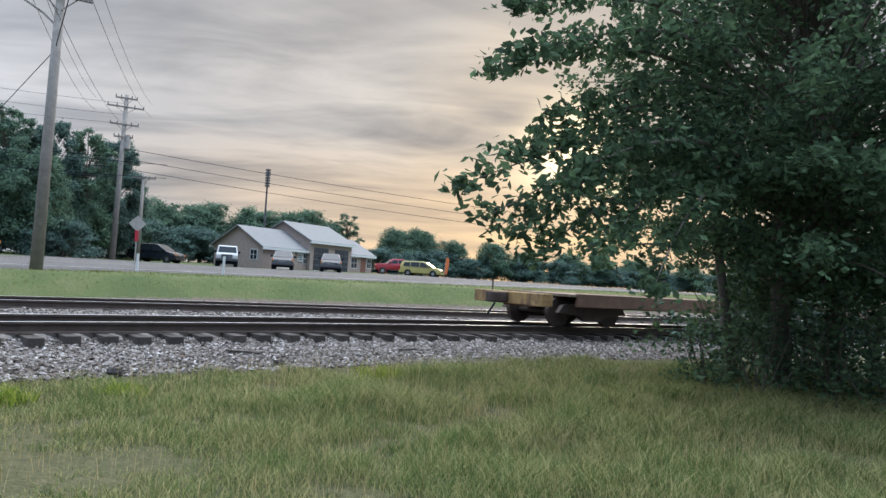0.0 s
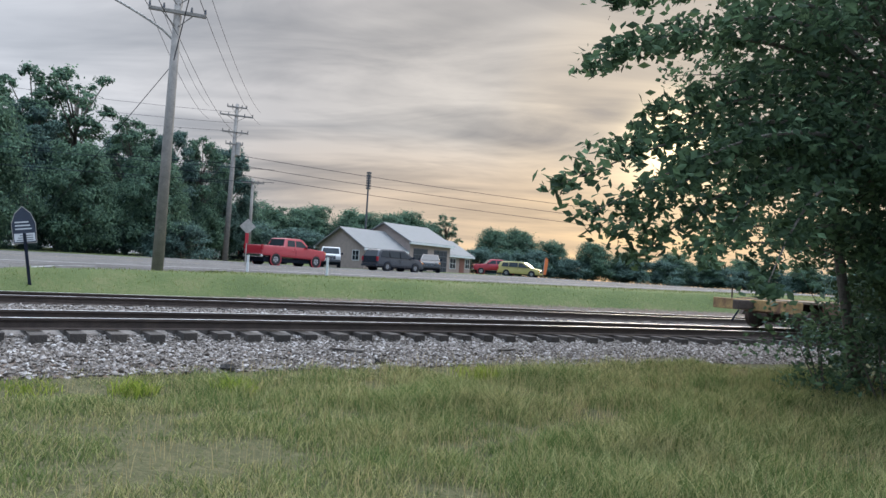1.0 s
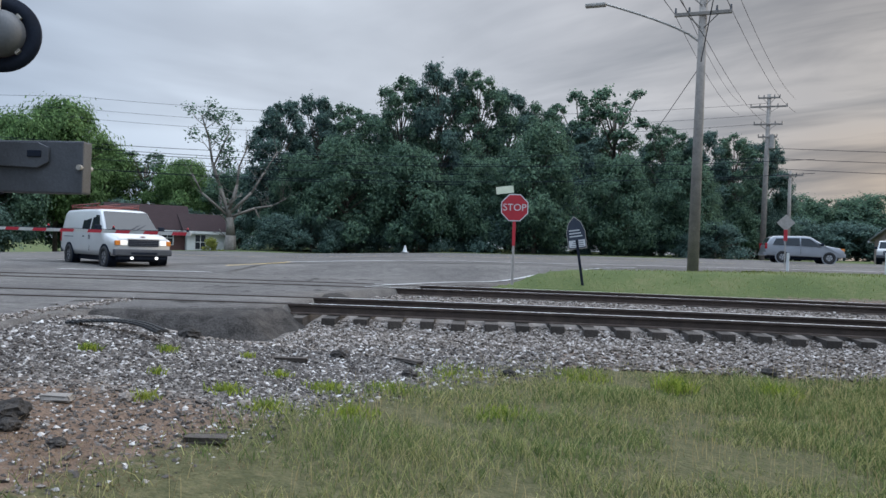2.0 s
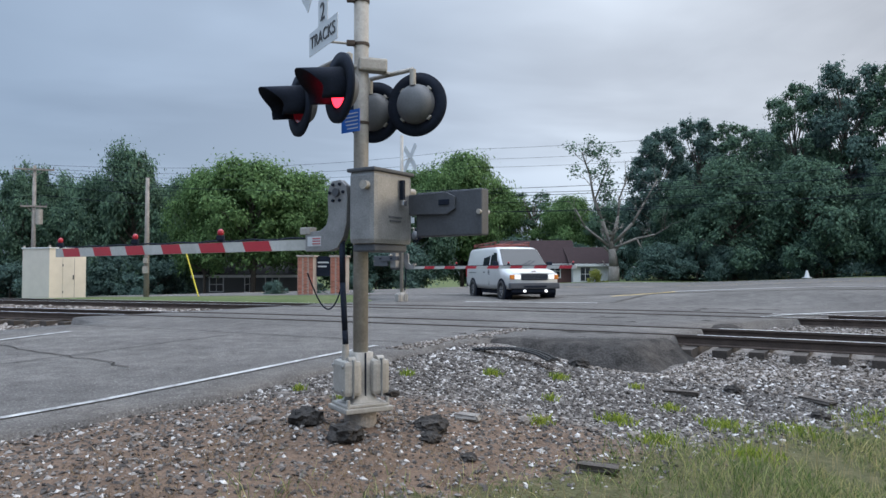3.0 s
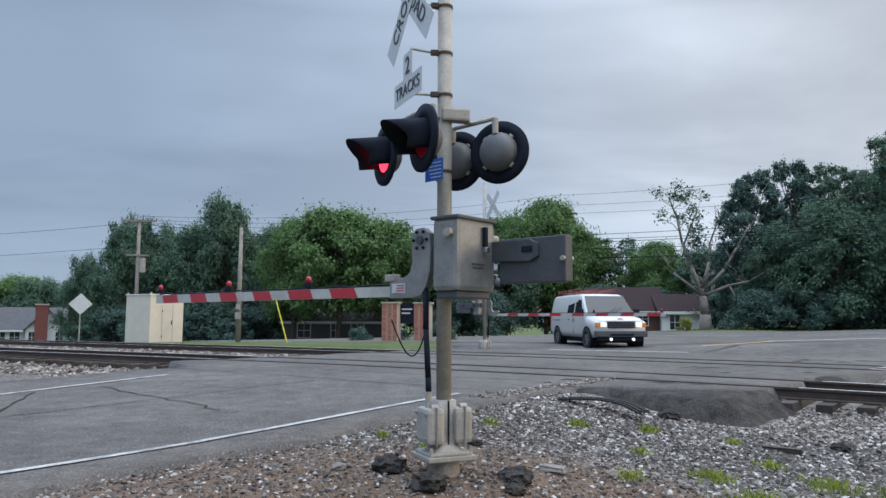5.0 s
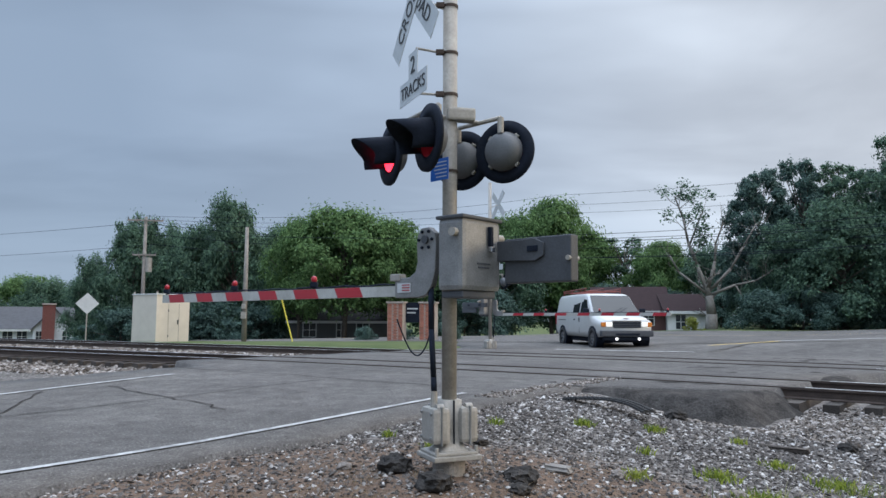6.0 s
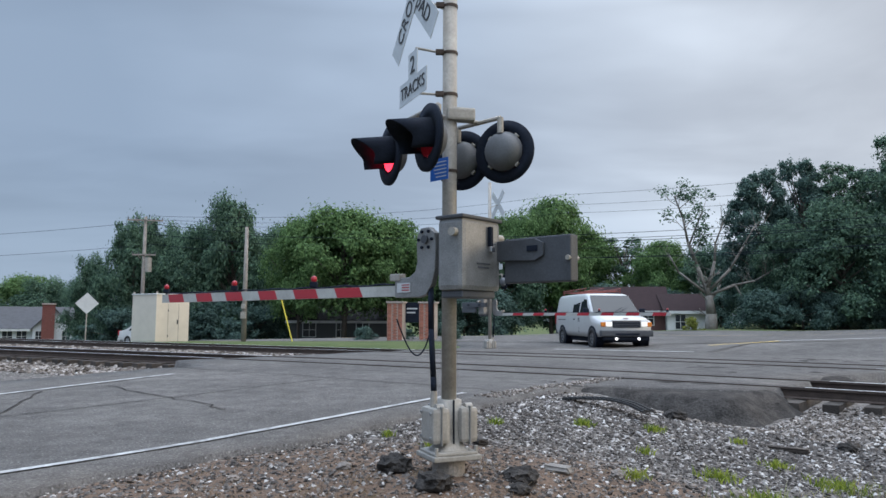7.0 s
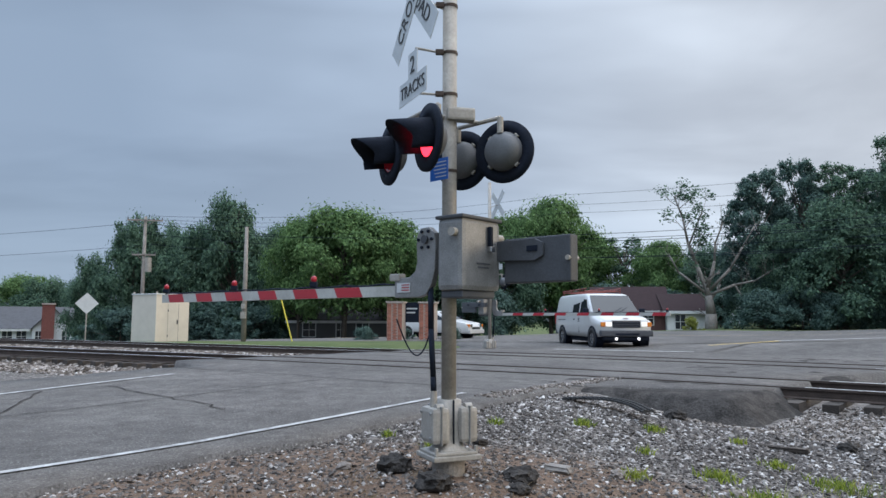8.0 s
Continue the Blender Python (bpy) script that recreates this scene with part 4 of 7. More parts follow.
def cracks():
    """Sealed cracks and joints in the crossing road."""
    rng = random.Random(3)
    for pts in ([(6.2, 8.9), (14.2, 9.3)], [(6.4, 10.6), (15.0, 10.8)], [(9.4, -8), (9.7, 8.8)], [(6.6, 15.2), (15.0, 15.6)], [(4.4, 21.4), (15.5, 21.8)], [(7.4, 2.0), (12.0, 5.5)], [(8.0, 5.6), (11.8, 6.4)]):
        (s0, d0), (s1, d1) = pts
        line = [(s0 + (s1 - s0) * i / 14 + rng.uniform(-0.06, 0.06), d0 + (d1 - d0) * i / 14 + rng.uniform(-0.06, 0.06)) for i in range(15)]
        stripe(line, 0.028, TAR, "road_crack", "dark sealed crack in the asphalt", cross_z, 0.01)


cracks()


def rock(s, d, size, material, label, seed):
    rng = random.Random(seed)
    bm = bmesh.new()
    bmesh.ops.create_icosphere(bm, subdivisions=3, radius=size)
    for v in bm.verts:
        n_ = noise.noise(v.co * (2.2 / size) + Vector((seed, 0, 0))) * 0.35 + noise.noise(v.co * (6 / size) + Vector((seed, 3, 0))) * 0.16
        v.co = v.co * (1 + n_)
        v.co.z *= 0.62
    ob = link("rock", bm, material)
    ob.matrix_basis = Matrix.Translation(plan(s, d, surface_z(s, d) + size * 0.3)) @ Matrix.Rotation(rng.uniform(0, 6), 4, "Z")
    return tagged(ob, label, "rock", "rocks round the signal base")


for i, (s, d, r, dark) in enumerate(((4.15, 4.35, 0.14, 1), (3.35, 4.95, 0.13, 1), (3.62, 4.2, 0.13, 1), (3.2, 4.7, 0.08, 1), (2.8, 4.6, 0.06, 1), (4.55, 4.2, 0.06, 0), (3.0, 5.9, 0.07, 0), (2.1, 6.2, 0.06, 0),
                                    (0.9, 8.6, 0.09, 1), (-0.3, 8.9, 0.08, 1), (3.9, 9.3, 0.14, 1), (-3.6, 9.4, 0.10, 1), (1.9, 9.2, 0.1, 1), (4.9, 3.4, 0.05, 0), (-6.0, 9.55, 0.09, 1))):
    rock(s, d, r, TAR if dark else BALLAST_STONE, "dark broken lump of old asphalt on gravel" if dark else "pale loose stone on gravel", i)


def tyre_tread():
    """A strip of torn tyre tread lying by the asphalt edge."""
    bm = bmesh.new()
    for i in range(22):
        t = i / 21
        x, y, z = 1.5 * t, 0.22 * math.sin(t * 2.6), 0.03 + 0.05 * math.sin(t * 3.1)
        box(x - 0.03, x + 0.03, y - 0.09, y + 0.09, z - 0.012, z + 0.014, 0.004, bm)
        box(x - 0.036, x + 0.036, y - 0.06, y - 0.02, z + 0.010, z + 0.026, 0, bm)
        box(x - 0.036, x + 0.036, y + 0.02, y + 0.06, z + 0.010, z + 0.026, 0, bm)
    ob = link("tyre_tread", bm, RUBBER)
    p = plan(5.2, 8.9, surface_z(5.0, 9.0) + 0.02)
    ob.matrix_basis = Matrix.Translation(p) @ Matrix.Rotation(radians(heading(5) + 150), 4, "Z")
    tagged(ob, "torn black strip of tyre tread on gravel", "debris")


tyre_tread()
rng_ = random.Random(17)
for i, (s, d, L) in enumerate(((-5.9, 10.4, 0.55), (2.4, 8.6, 0.5), (1.0, 9.2, 0.45), (3.4, 5.6, 0.22), (4.5, 5.9, 0.3), (2.0, 5.1, 0.3), (-9.0, 10.3, 0.4))):
    bm = box(-L / 2, L / 2, -0.05, 0.05, 0.0, 0.05, 0.012)
    for v in bm.verts:
        v.co += Vector((rng_.uniform(-0.02, 0.02), rng_.uniform(-0.012, 0.012), rng_.uniform(-0.008, 0.008)))
    ob = link("wood_scrap", bm, TIE if i != 3 else POLEWOOD)
    ob.matrix_basis = Matrix.Translation(plan(s, d, surface_z(s, d) + 0.005)) @ Matrix.Rotation(radians(heading(s) + rng_.uniform(-40, 40)), 4, "Z")
    tagged(ob, "weathered splinter of old railway tie on stone", "wood scrap", "wood scraps")


# ---- grass ----
def blades(name, roots, heights, widths, lean, material, label, seed):
    rs = np.random.RandomState(seed)
    n = len(roots)
    r = np.array(roots)
    a = rs.rand(n) * 6.283
    dx, dy = np.cos(a), np.sin(a)
    b = rs.rand(n) * 6.283
    L = heights * lean * (0.3 + rs.rand(n))
    bx, by = np.cos(b) * L, np.sin(b) * L
    w = widths[:, None] / 2
    side = np.stack([dx, dy, np.zeros(n)], 1) * w
    mid = r + np.stack([bx * 0.35, by * 0.35, heights * 0.55], 1)
    tip = r + np.stack([bx, by, heights * 0.95], 1)
    v = np.stack([r - side, r + side, mid + side * 0.8, mid - side * 0.8, tip], 1).reshape(-1, 3)
    i = np.arange(n) * 5
    f = np.concatenate([np.stack([i, i + 1, i + 2, i + 3], 1)]).tolist() + np.stack([i + 3, i + 2, i + 4], 1).tolist()
    return tagged(from_arrays(name, v.tolist(), f, material), label, "", "", "stuff")


def grow_grass():
    rng = random.Random(11)
    roots, hs, ws = [], [], []
    while len(roots) < 280000:
        q, yaw = math.sqrt(rng.uniform(0.1, 15.5 ** 2)), radians(rng.uniform(-45, 95) if rng.random() < 0.8 else rng.uniform(-180, 180))
        x, y = -math.sin(yaw) * q, math.cos(yaw) * q
        s = x * UX + y * UY
        d = x * NX + y * NY - bend(s)
        if d > 9.9 or s > 5:
            continue
        g = gravel_share(s, d)
        patch = noise.noise(Vector((s * 0.8, d * 0.8, 9))) * 0.4 + noise.noise(Vector((s * 2.6, d * 2.6, 4))) * 0.25 + 0.5
        if rng.random() < g * 1.12 or rng.random() < 0.85 * smooth(0.50 - patch, 0.0, 0.25) + 0.70 * smooth(s, -3.0, 2.5):
            continue
        right = smooth(-s, 1.0, 7.0)
        h = rng.uniform(0.03, 0.125) * (0.25 + 2.6 * max(patch, 0.15) ** 2) * (1 + 1.1 * right) * (1 - 0.45 * smooth(d, 7.5, 9.3))
        roots.append((x, y, ground_z(s, d) - 0.01))
        hs.append(h)
        ws.append(rng.uniform(0.0035, 0.0085) * (0.6 + q / 14))
    blades("grass", roots, np.array(hs), np.array(ws), 0.95, GRASS, "long uncut green grass with dry tips", 3)
    roots, hs, ws = [], [], []
    while len(roots) < 11000:
        q, yaw = math.sqrt(rng.uniform(3.8 ** 2, 14.5 ** 2)), radians(rng.uniform(-40, 70))
        x, y = -math.sin(yaw) * q, math.cos(yaw) * q
        s = x * UX + y * UY
        d = x * NX + y * NY - bend(s)
        if d > 9.5 or rng.random() < gravel_share(s, d) or s > 2.0 or rng.random() > 0.35 + 0.65 * smooth(-s, 0, 5):
            continue
        roots.append((x, y, ground_z(s, d)))
        hs.append(rng.uniform(0.10, 0.30) * (0.8 + 0.45 * smooth(-s, 2, 8)))
        ws.append(rng.uniform(0.003, 0.005))
    blades("dry_grass_stems", roots, np.array(hs), np.array(ws), 0.30, STRAW, "thin pale dry grass stems", 4)
    roots, hs, ws = [], [], []
    spots = [(4.2, 7.5, 0.12, 170), (3.6, 8.0, 0.13, 170), (2.8, 8.4, 0.1, 90), (4.9, 6.8, 0.1, 70), (5.3, 5.5, 0.08, 50), (2.4, 6.6, 0.22, 170), (1.6, 7.3, 0.3, 220), (1.0, 7.7, 0.35, 260), (2.9, 6.0, 0.14, 90), (1.9, 6.2, 0.25, 200), (2.2, 7.6, 0.16, 110), (3.2, 6.9, 0.1, 60), (1.2, 6.4, 0.3, 200), (-0.2, 6.9, 0.4, 300),
             (-2.2, 8.5, 0.28, 300), (-3.3, 8.3, 0.3, 300), (-1.2, 8.9, 0.4, 260), (0.4, 8.8, 0.5, 220), (4.0, 4.9, 0.1, 50), (4.6, 5.3, 0.1, 60), (-7.2, 8.6, 0.5, 400), (1.0, 3.6, 0.5, 260)]
    for s, d, r, n in spots:
        for i in range(n):
            a, q = rng.uniform(0, 6.283), r * rng.random()
            ss, dd = s + q * math.cos(a), d + q * math.sin(a)
            p = plan(ss, dd, surface_z(ss, dd))
            roots.append(tuple(p))
            hs.append(rng.uniform(0.03, 0.10) * (2.4 if s < -1.5 and d > 8 else 1.0))
            ws.append(rng.uniform(0.008, 0.014))
    blades("weeds", roots, np.array(hs), np.array(ws), 0.7, WEED, "yellow-green weed tufts in the gravel", 6)
    # brown litter on the bare soil round the signal
    roots, hs, ws = [], [], []
    while len(roots) < 5200:
        s, d = rng.gauss(3.2, 1.1), rng.gauss(3.2, 1.3)
        if s > 5.5 or noise.noise(Vector((s * 2.1, d * 2.1, 7))) < -0.05:
            continue
        roots.append(tuple(plan(s, d, surface_z(s, d))))
        hs.append(rng.uniform(0.012, 0.06))
        ws.append(rng.uniform(0.003, 0.006))
    blades("dry_litter", roots, np.array(hs), np.array(ws), 1.4, leafy("brown_litter", (0.15, 0.095, 0.06), (0.24, 0.175, 0.105), 0.4), "brown dry grass litter on bare soil", 12)
    # verge beyond the tracks: short mown tufts
    roots, hs, ws = [], [], []
    while len(roots) < 9000:
        s, d = rng.uniform(-48, 2.5), rng.uniform(20.8, 28.0)
        if d > 27.6 - 6.5 * smooth(s, -3, 2) or rng.random() < gravel_share(s, d):
            continue
        p = plan(s, d, ground_z(s, d))
        roots.append(tuple(p))
        hs.append(rng.uniform(0.03, 0.09))
        ws.append(rng.uniform(0.012, 0.022))
    blades("mown_grass", roots, np.array(hs), np.array(ws), 0.6, leafy("mown_grass_blades", (0.13, 0.175, 0.05), (0.19, 0.205, 0.08), 0.2), "short mown green grass between tracks and highway", 8)


grow_grass()


# ---- vehicles: local x forward, origin on the ground under the middle ----
def wheel(root, x, y, r, w=0.22):
    s = 1 if y > 0 else -1
    bm = bmesh.new()
    prof = [(r * 0.62, -w / 2), (r * 0.93, -w / 2), (r, -w * 0.32), (r, w * 0.32), (r * 0.93, w / 2), (r * 0.62, w / 2)]
    seg = 28
    rows = [[bm.verts.new((q * math.cos(2 * math.pi * i / seg), v, q * math.sin(2 * math.pi * i / seg))) for q, v in prof] for i in range(seg)]
    for i in range(seg):
        a, b = rows[i], rows[(i + 1) % seg]
        for j in range(len(prof)):
            bm.faces.new((a[j], a[(j + 1) % len(prof)], b[(j + 1) % len(prof)], b[j]))
    bmesh.ops.recalc_face_normals(bm, faces=bm.faces)
    wh = part("wheel", bm, RUBBER, root, "black tyre on alloy rim", True)
    wh.matrix_basis = Matrix.Translation((x, y, r))
    rim = rod((0, s * w * 0.10, 0), (0, s * w * 0.36, 0), r * 0.60, r * 0.52, 20)
    ri = part("rim", rim, RIM, wh)
    for i in range(5):
        a = 2 * math.pi * i / 5
        part("spoke", box(-r * 0.05, r * 0.05, -0.01, 0.012, r * 0.1, r * 0.55, 0.004, None, Matrix.Translation((0, s * w * 0.40, 0)) @ Matrix.Rotation(a, 4, "Y")), DARKGREY, wh)
    return wh


def side_profile(poly, half, inset_top, z_mid, bm=None, z_top=None):
    """A car body: a side outline (x, z) drawn across, its flanks drawn in above z_mid."""
    z_top = z_top or max(z for _, z in poly)

    def hw(z, q):
        t = min(1, max(0, (z - z_mid) / max(1e-3, z_top - z_mid)))
        return (half - inset_top * t) * q
    own = bmesh.new()
    rows = []
    for q in (-1.0, -0.93, 0.93, 1.0):
        k = 0.985 if abs(q) == 1 else 1.0
        cz = sum(z for _, z in poly) / len(poly)
        rows.append([own.verts.new((x * k, hw(z, q), cz + (z - cz) * (0.97 if abs(q) == 1 else 1))) for x, z in poly])
    n = len(poly)
    for a, b in zip(rows, rows[1:]):
        for j in range(n):
            own.faces.new((a[j], a[(j + 1) % n], b[(j + 1) % n], b[j]))
    own.faces.new(list(reversed(rows[0])))
    own.faces.new(rows[-1])
    bmesh.ops.recalc_face_normals(own, faces=own.faces)
    return merge(bm, own)


def glass_panel(root, quad, half, inset_top, z_mid, z_top, side, name="window"):
    """A side window just proud of the flank."""
    def hw(z):
        t = min(1, max(0, (z - z_mid) / (z_top - z_mid)))
        return half - inset_top * t
    own = bmesh.new()
    a = [own.verts.new((x, side * (hw(z) + 0.006), z)) for x, z in quad]
    b = [own.verts.new((x, side * (hw(z) - 0.01), z)) for x, z in quad]
    n = len(quad)
    own.faces.new(a), own.faces.new(list(reversed(b)))
    for j in range(n):
        own.faces.new((a[j], a[(j + 1) % n], b[(j + 1) % n], b[j]))
    bmesh.ops.recalc_face_normals(own, faces=own.faces)
    return part(name, own, GLASS, root, "dark window glass")


def slab(root, name, p0, p1, wide0, wide1, material, label="", t=0.012):
    """A glazed or painted slope between two heights, across the car."""
    own = bmesh.new()
    (x0, z0), (x1, z1) = p0, p1
    nx, nz = (z1 - z0), -(x1 - x0)
    L = math.hypot(nx, nz)
    nx, nz = nx / L * t, nz / L * t
    if nx * (x0 + x1) < 0:
        nx, nz = -nx, -nz
    a = [own.verts.new((x0 + nx, -wide0, z0 + nz)), own.verts.new((x0 + nx, wide0, z0 + nz)), own.verts.new((x1 + nx, wide1, z1 + nz)), own.verts.new((x1 + nx, -wide1, z1 + nz))]
    b = [own.verts.new((x0 - nx, -wide0, z0 - nz)), own.verts.new((x0 - nx, wide0, z0 - nz)), own.verts.new((x1 - nx, wide1, z1 - nz)), own.verts.new((x1 - nx, -wide1, z1 - nz))]
    own.faces.new(a), own.faces.new(list(reversed(b)))
    for j in range(4):
        own.faces.new((a[j], a[(j + 1) % 4], b[(j + 1) % 4], b[j]))
    bmesh.ops.recalc_face_normals(own, faces=own.faces)
    return part(name, own, material, root, label)


def van_shell():
    """Cross-sections along the length: sill, belt, roof edge and crown."""
    rows = []
    for x, zb, belt, top, hb, hm, ht in ((-2.64, 0.52, 1.15, 1.88, 0.84, 0.93, 0.76), (-2.58, 0.44, 1.15, 1.97, 0.91, 0.98, 0.81), (-2.3, 0.40, 1.15, 2.04, 0.94, 1.0, 0.84), (-0.8, 0.40, 1.15, 2.06, 0.94, 1.0, 0.84),
                                         (0.6, 0.40, 1.15, 2.05, 0.94, 1.0, 0.84), (0.92, 0.40, 1.15, 2.0, 0.94, 1.0, 0.83), (1.32, 0.40, 1.15, 1.64, 0.94, 1.0, 0.89), (1.70, 0.40, 1.14, 1.29, 0.94, 1.0, 0.94), (1.80, 0.40, 1.10, 1.23, 0.94, 1.0, 0.92),
                                         (2.35, 0.42, 1.02, 1.15, 0.94, 0.985, 0.89), (2.55, 0.44, 0.98, 1.09, 0.92, 0.96, 0.86), (2.64, 0.52, 0.94, 1.02, 0.88, 0.92, 0.83)):
        side = [(hb, zb), (hm, zb + 0.2), (hm + 0.004, 0.5 * (zb + 0.2 + belt)), (hm, belt), (ht + 0.012, top - 0.11), (ht - 0.02, top - 0.05), (ht - 0.12, top - 0.015), (0.0, top)]
        rows.append([(x, y, z) for y, z in side] + [(x, -y, z) for y, z in reversed(side[:-1])])
    return loft(rows)


def car(name, label, category, paint, kind, lamps_on=False):
    """Body, glazing, wheels, lamps and bumpers of a road vehicle."""
    root = empty(name, pose(0, 0, 0), label, category)
    if kind == "van":
        L, half, top, inset, zm, r, axles = 5.3, 1.0, 1.96, 0.16, 1.15, 0.37, (1.84, -1.62)
        lower = [(-2.62, 0.42), (-2.62, 1.2), (-2.3, 2.02), (0.75, 2.04), (1.72, 1.24), (2.58, 1.05), (2.66, 0.95), (2.66, 0.5), (2.6, 0.42)]
        wins = [[(-0.42, 1.27), (0.34, 1.27), (0.34, 1.82), (-0.40, 1.82)], [(0.46, 1.25), (1.38, 1.25), (0.98, 1.80), (0.46, 1.83)]]
        screen, rear = ((1.70, 1.31), (1.0, 1.95)), ((-2.64, 1.25), (-2.60, 1.86))
        grille, lampz, bump = (0.76, 0.98), 0.86, 0.56
    elif kind == "minivan":
        L, half, top, inset, zm, r, axles = 5.1, 0.98, 1.74, 0.2, 0.98, 0.34, (1.62, -1.46)
        lower = [(-2.5, 0.32), (-2.55, 0.6), (-2.5, 1.1), (-2.3, 1.6), (-2.0, 1.73), (0.2, 1.75), (0.6, 1.68), (1.55, 1.08), (2.3, 0.92), (2.52, 0.7), (2.52, 0.35), (2.4, 0.28)]
        wins = [[(-2.1, 1.12), (-1.25, 1.10), (-1.25, 1.60), (-1.95, 1.58)], [(-1.18, 1.10), (-0.1, 1.08), (-0.1, 1.62), (-1.18, 1.62)], [(-0.02, 1.08), (1.18, 1.06), (0.45, 1.60), (-0.02, 1.62)]]
        screen, rear = ((1.5, 1.11), (0.66, 1.65)), ((-2.5, 1.12), (-2.3, 1.6))
        grille, lampz, bump = (0.5, 0.72), 0.76, 0.42
    elif kind == "suv":
        L, half, top, inset, zm, r, axles = 4.6, 0.92, 1.68, 0.2, 1.0, 0.36, (1.40, -1.28)
        lower = [(-2.2, 0.42), (-2.3, 0.65), (-2.25, 1.05), (-2.0, 1.5), (-1.75, 1.66), (0.1, 1.69), (0.4, 1.62), (1.2, 1.10), (2.0, 0.98), (2.26, 0.78), (2.28, 0.45), (2.15, 0.36)]
        wins = [[(-1.85, 1.12), (-1.2, 1.10), (-1.2, 1.52), (-1.65, 1.50)], [(-1.12, 1.10), (-0.28, 1.08), (-0.28, 1.56), (-1.12, 1.54)], [(-0.2, 1.08), (0.92, 1.06), (0.28, 1.54), (-0.2, 1.56)]]
        screen, rear = ((1.16, 1.13), (0.45, 1.60)), ((-2.24, 1.08), (-2.02, 1.5))
        grille, lampz, bump = (0.62, 0.86), 0.86, 0.52
    elif kind == "pickup":
        L, half, top, inset, zm, r, axles = 5.85, 1.0, 1.92, 0.22, 1.12, 0.40, (1.95, -1.72)
        lower = [(-2.85, 0.62), (-2.92, 0.75), (-2.9, 1.32), (-0.98, 1.34), (-0.80, 1.88), (-0.6, 1.93), (0.55, 1.93), (0.8, 1.86), (1.35, 1.30), (2.72, 1.20), (2.88, 1.0), (2.9, 0.6), (2.75, 0.48)]
        wins = [[(-0.72, 1.34), (0.0, 1.34), (0.0, 1.78), (-0.62, 1.78)], [(0.08, 1.34), (1.10, 1.32), (0.62, 1.76), (0.08, 1.78)]]
        screen, rear = ((1.32, 1.34), (0.84, 1.84)), ((-0.97, 1.36), (-0.82, 1.84))
        grille, lampz, bump = (0.78, 1.08), 1.02, 0.62
    elif kind == "jeep":
        L, half, top, inset, zm, r, axles = 4.3, 0.9, 1.85, 0.12, 1.1, 0.42, (1.3, -1.35)
        lower = [(-2.0, 0.6), (-2.05, 1.15), (-1.95, 1.78), (-1.8, 1.85), (0.3, 1.86), (0.45, 1.8), (0.72, 1.2), (2.0, 1.14), (2.08, 1.0), (2.05, 0.6)]
        wins = [[(-1.8, 1.2), (-1.05, 1.2), (-1.05, 1.7), (-1.75, 1.7)], [(-0.95, 1.2), (-0.2, 1.2), (-0.2, 1.7), (-0.95, 1.7)], [(-0.1, 1.2), (0.6, 1.2), (0.35, 1.7), (-0.1, 1.7)]]
        screen, rear = ((0.7, 1.24), (0.48, 1.76)), ((-2.04, 1.2), (-1.96, 1.7))
        grille, lampz, bump = (0.74, 1.06), 0.95, 0.62
    else:  # sedan
        L, half, top, inset, zm, r, axles = 4.75, 0.90, 1.46, 0.22, 0.9, 0.33, (1.42, -1.36)
        lower = [(-2.28, 0.36), (-2.36, 0.6), (-2.3, 0.96), (-1.75, 1.05), (-1.15, 1.40), (-0.8, 1.46), (0.1, 1.47), (0.4, 1.41), (1.15, 1.0), (2.1, 0.84), (2.32, 0.66), (2.34, 0.38), (2.2, 0.28)]
        wins = [[(-1.35, 1.02), (-0.42, 1.0), (-0.42, 1.36), (-1.0, 1.36)], [(-0.34, 1.0), (0.92, 0.98), (0.28, 1.34), (-0.34, 1.37)]]
        screen, rear = ((1.1, 1.03), (0.44, 1.39)), ((-1.72, 1.07), (-1.18, 1.38))
        grille, lampz, bump = (0.45, 0.62), 0.68, 0.4
    if kind == "van":
        bm = van_shell()
    else:
        bm = side_profile(lower, half, inset, zm, None, top)
        bmesh.ops.bevel(bm, geom=bm.edges[:], offset=0.035, segments=2, affect="EDGES", profile=0.5, clamp_overlap=True)
    body = part("body", bm, paint, root, "painted body", True)
    for sd in (1, -1):
        for q in wins:
            glass_panel(root, q, half, inset, zm, top, sd)
        for x in axles:
            arch = disc_ring(r * 1.02, r * 1.22, -0.012, 0.012, 24)
            bmesh.ops.transform(arch, matrix=Matrix.Translation((x, sd * (half + 0.002), r)), verts=arch.verts)
            part("wheel_arch", arch, BLACK if kind in ("jeep", "minivan", "van") else paint, root, "wheel arch lip")
            well = rod((x, sd * (half - 0.30), r), (x, sd * (half + 0.004), r), r * 1.10, None, 24)
            part("wheel_well", well, BLACK, root, "dark wheel well")
            wheel(root, x, sd * (half - 0.075), r)
        m = part("mirror", box(screen[0][0] - 0.28, screen[0][0] - 0.12, sd * (half + 0.0), sd * (half + 0.2), screen[0][1] - 0.04, screen[0][1] + 0.15, 0.03), BLACK, root, "door mirror")
        hl = part("headlight", box(lower[-3][0] - 0.10, lower[-3][0] + 0.025, sd * (half - 0.22), sd * (half - 0.44), lampz - 0.07, lampz + 0.09, 0.02),
                  glow("lit_headlight", (0.95, 0.92, 0.85), 0.7) if lamps_on else CHROME, root, "headlight")
        part("turn_signal", box(lower[-3][0] - 0.16, lower[-3][0] + 0.01, sd * (half - (0.05 if kind == "van" else 0.015)), sd * (half - (0.21 if kind == "van" else 0.15)), lampz - 0.07, lampz + 0.09, 0.015), AMBER, root, "amber turn signal")
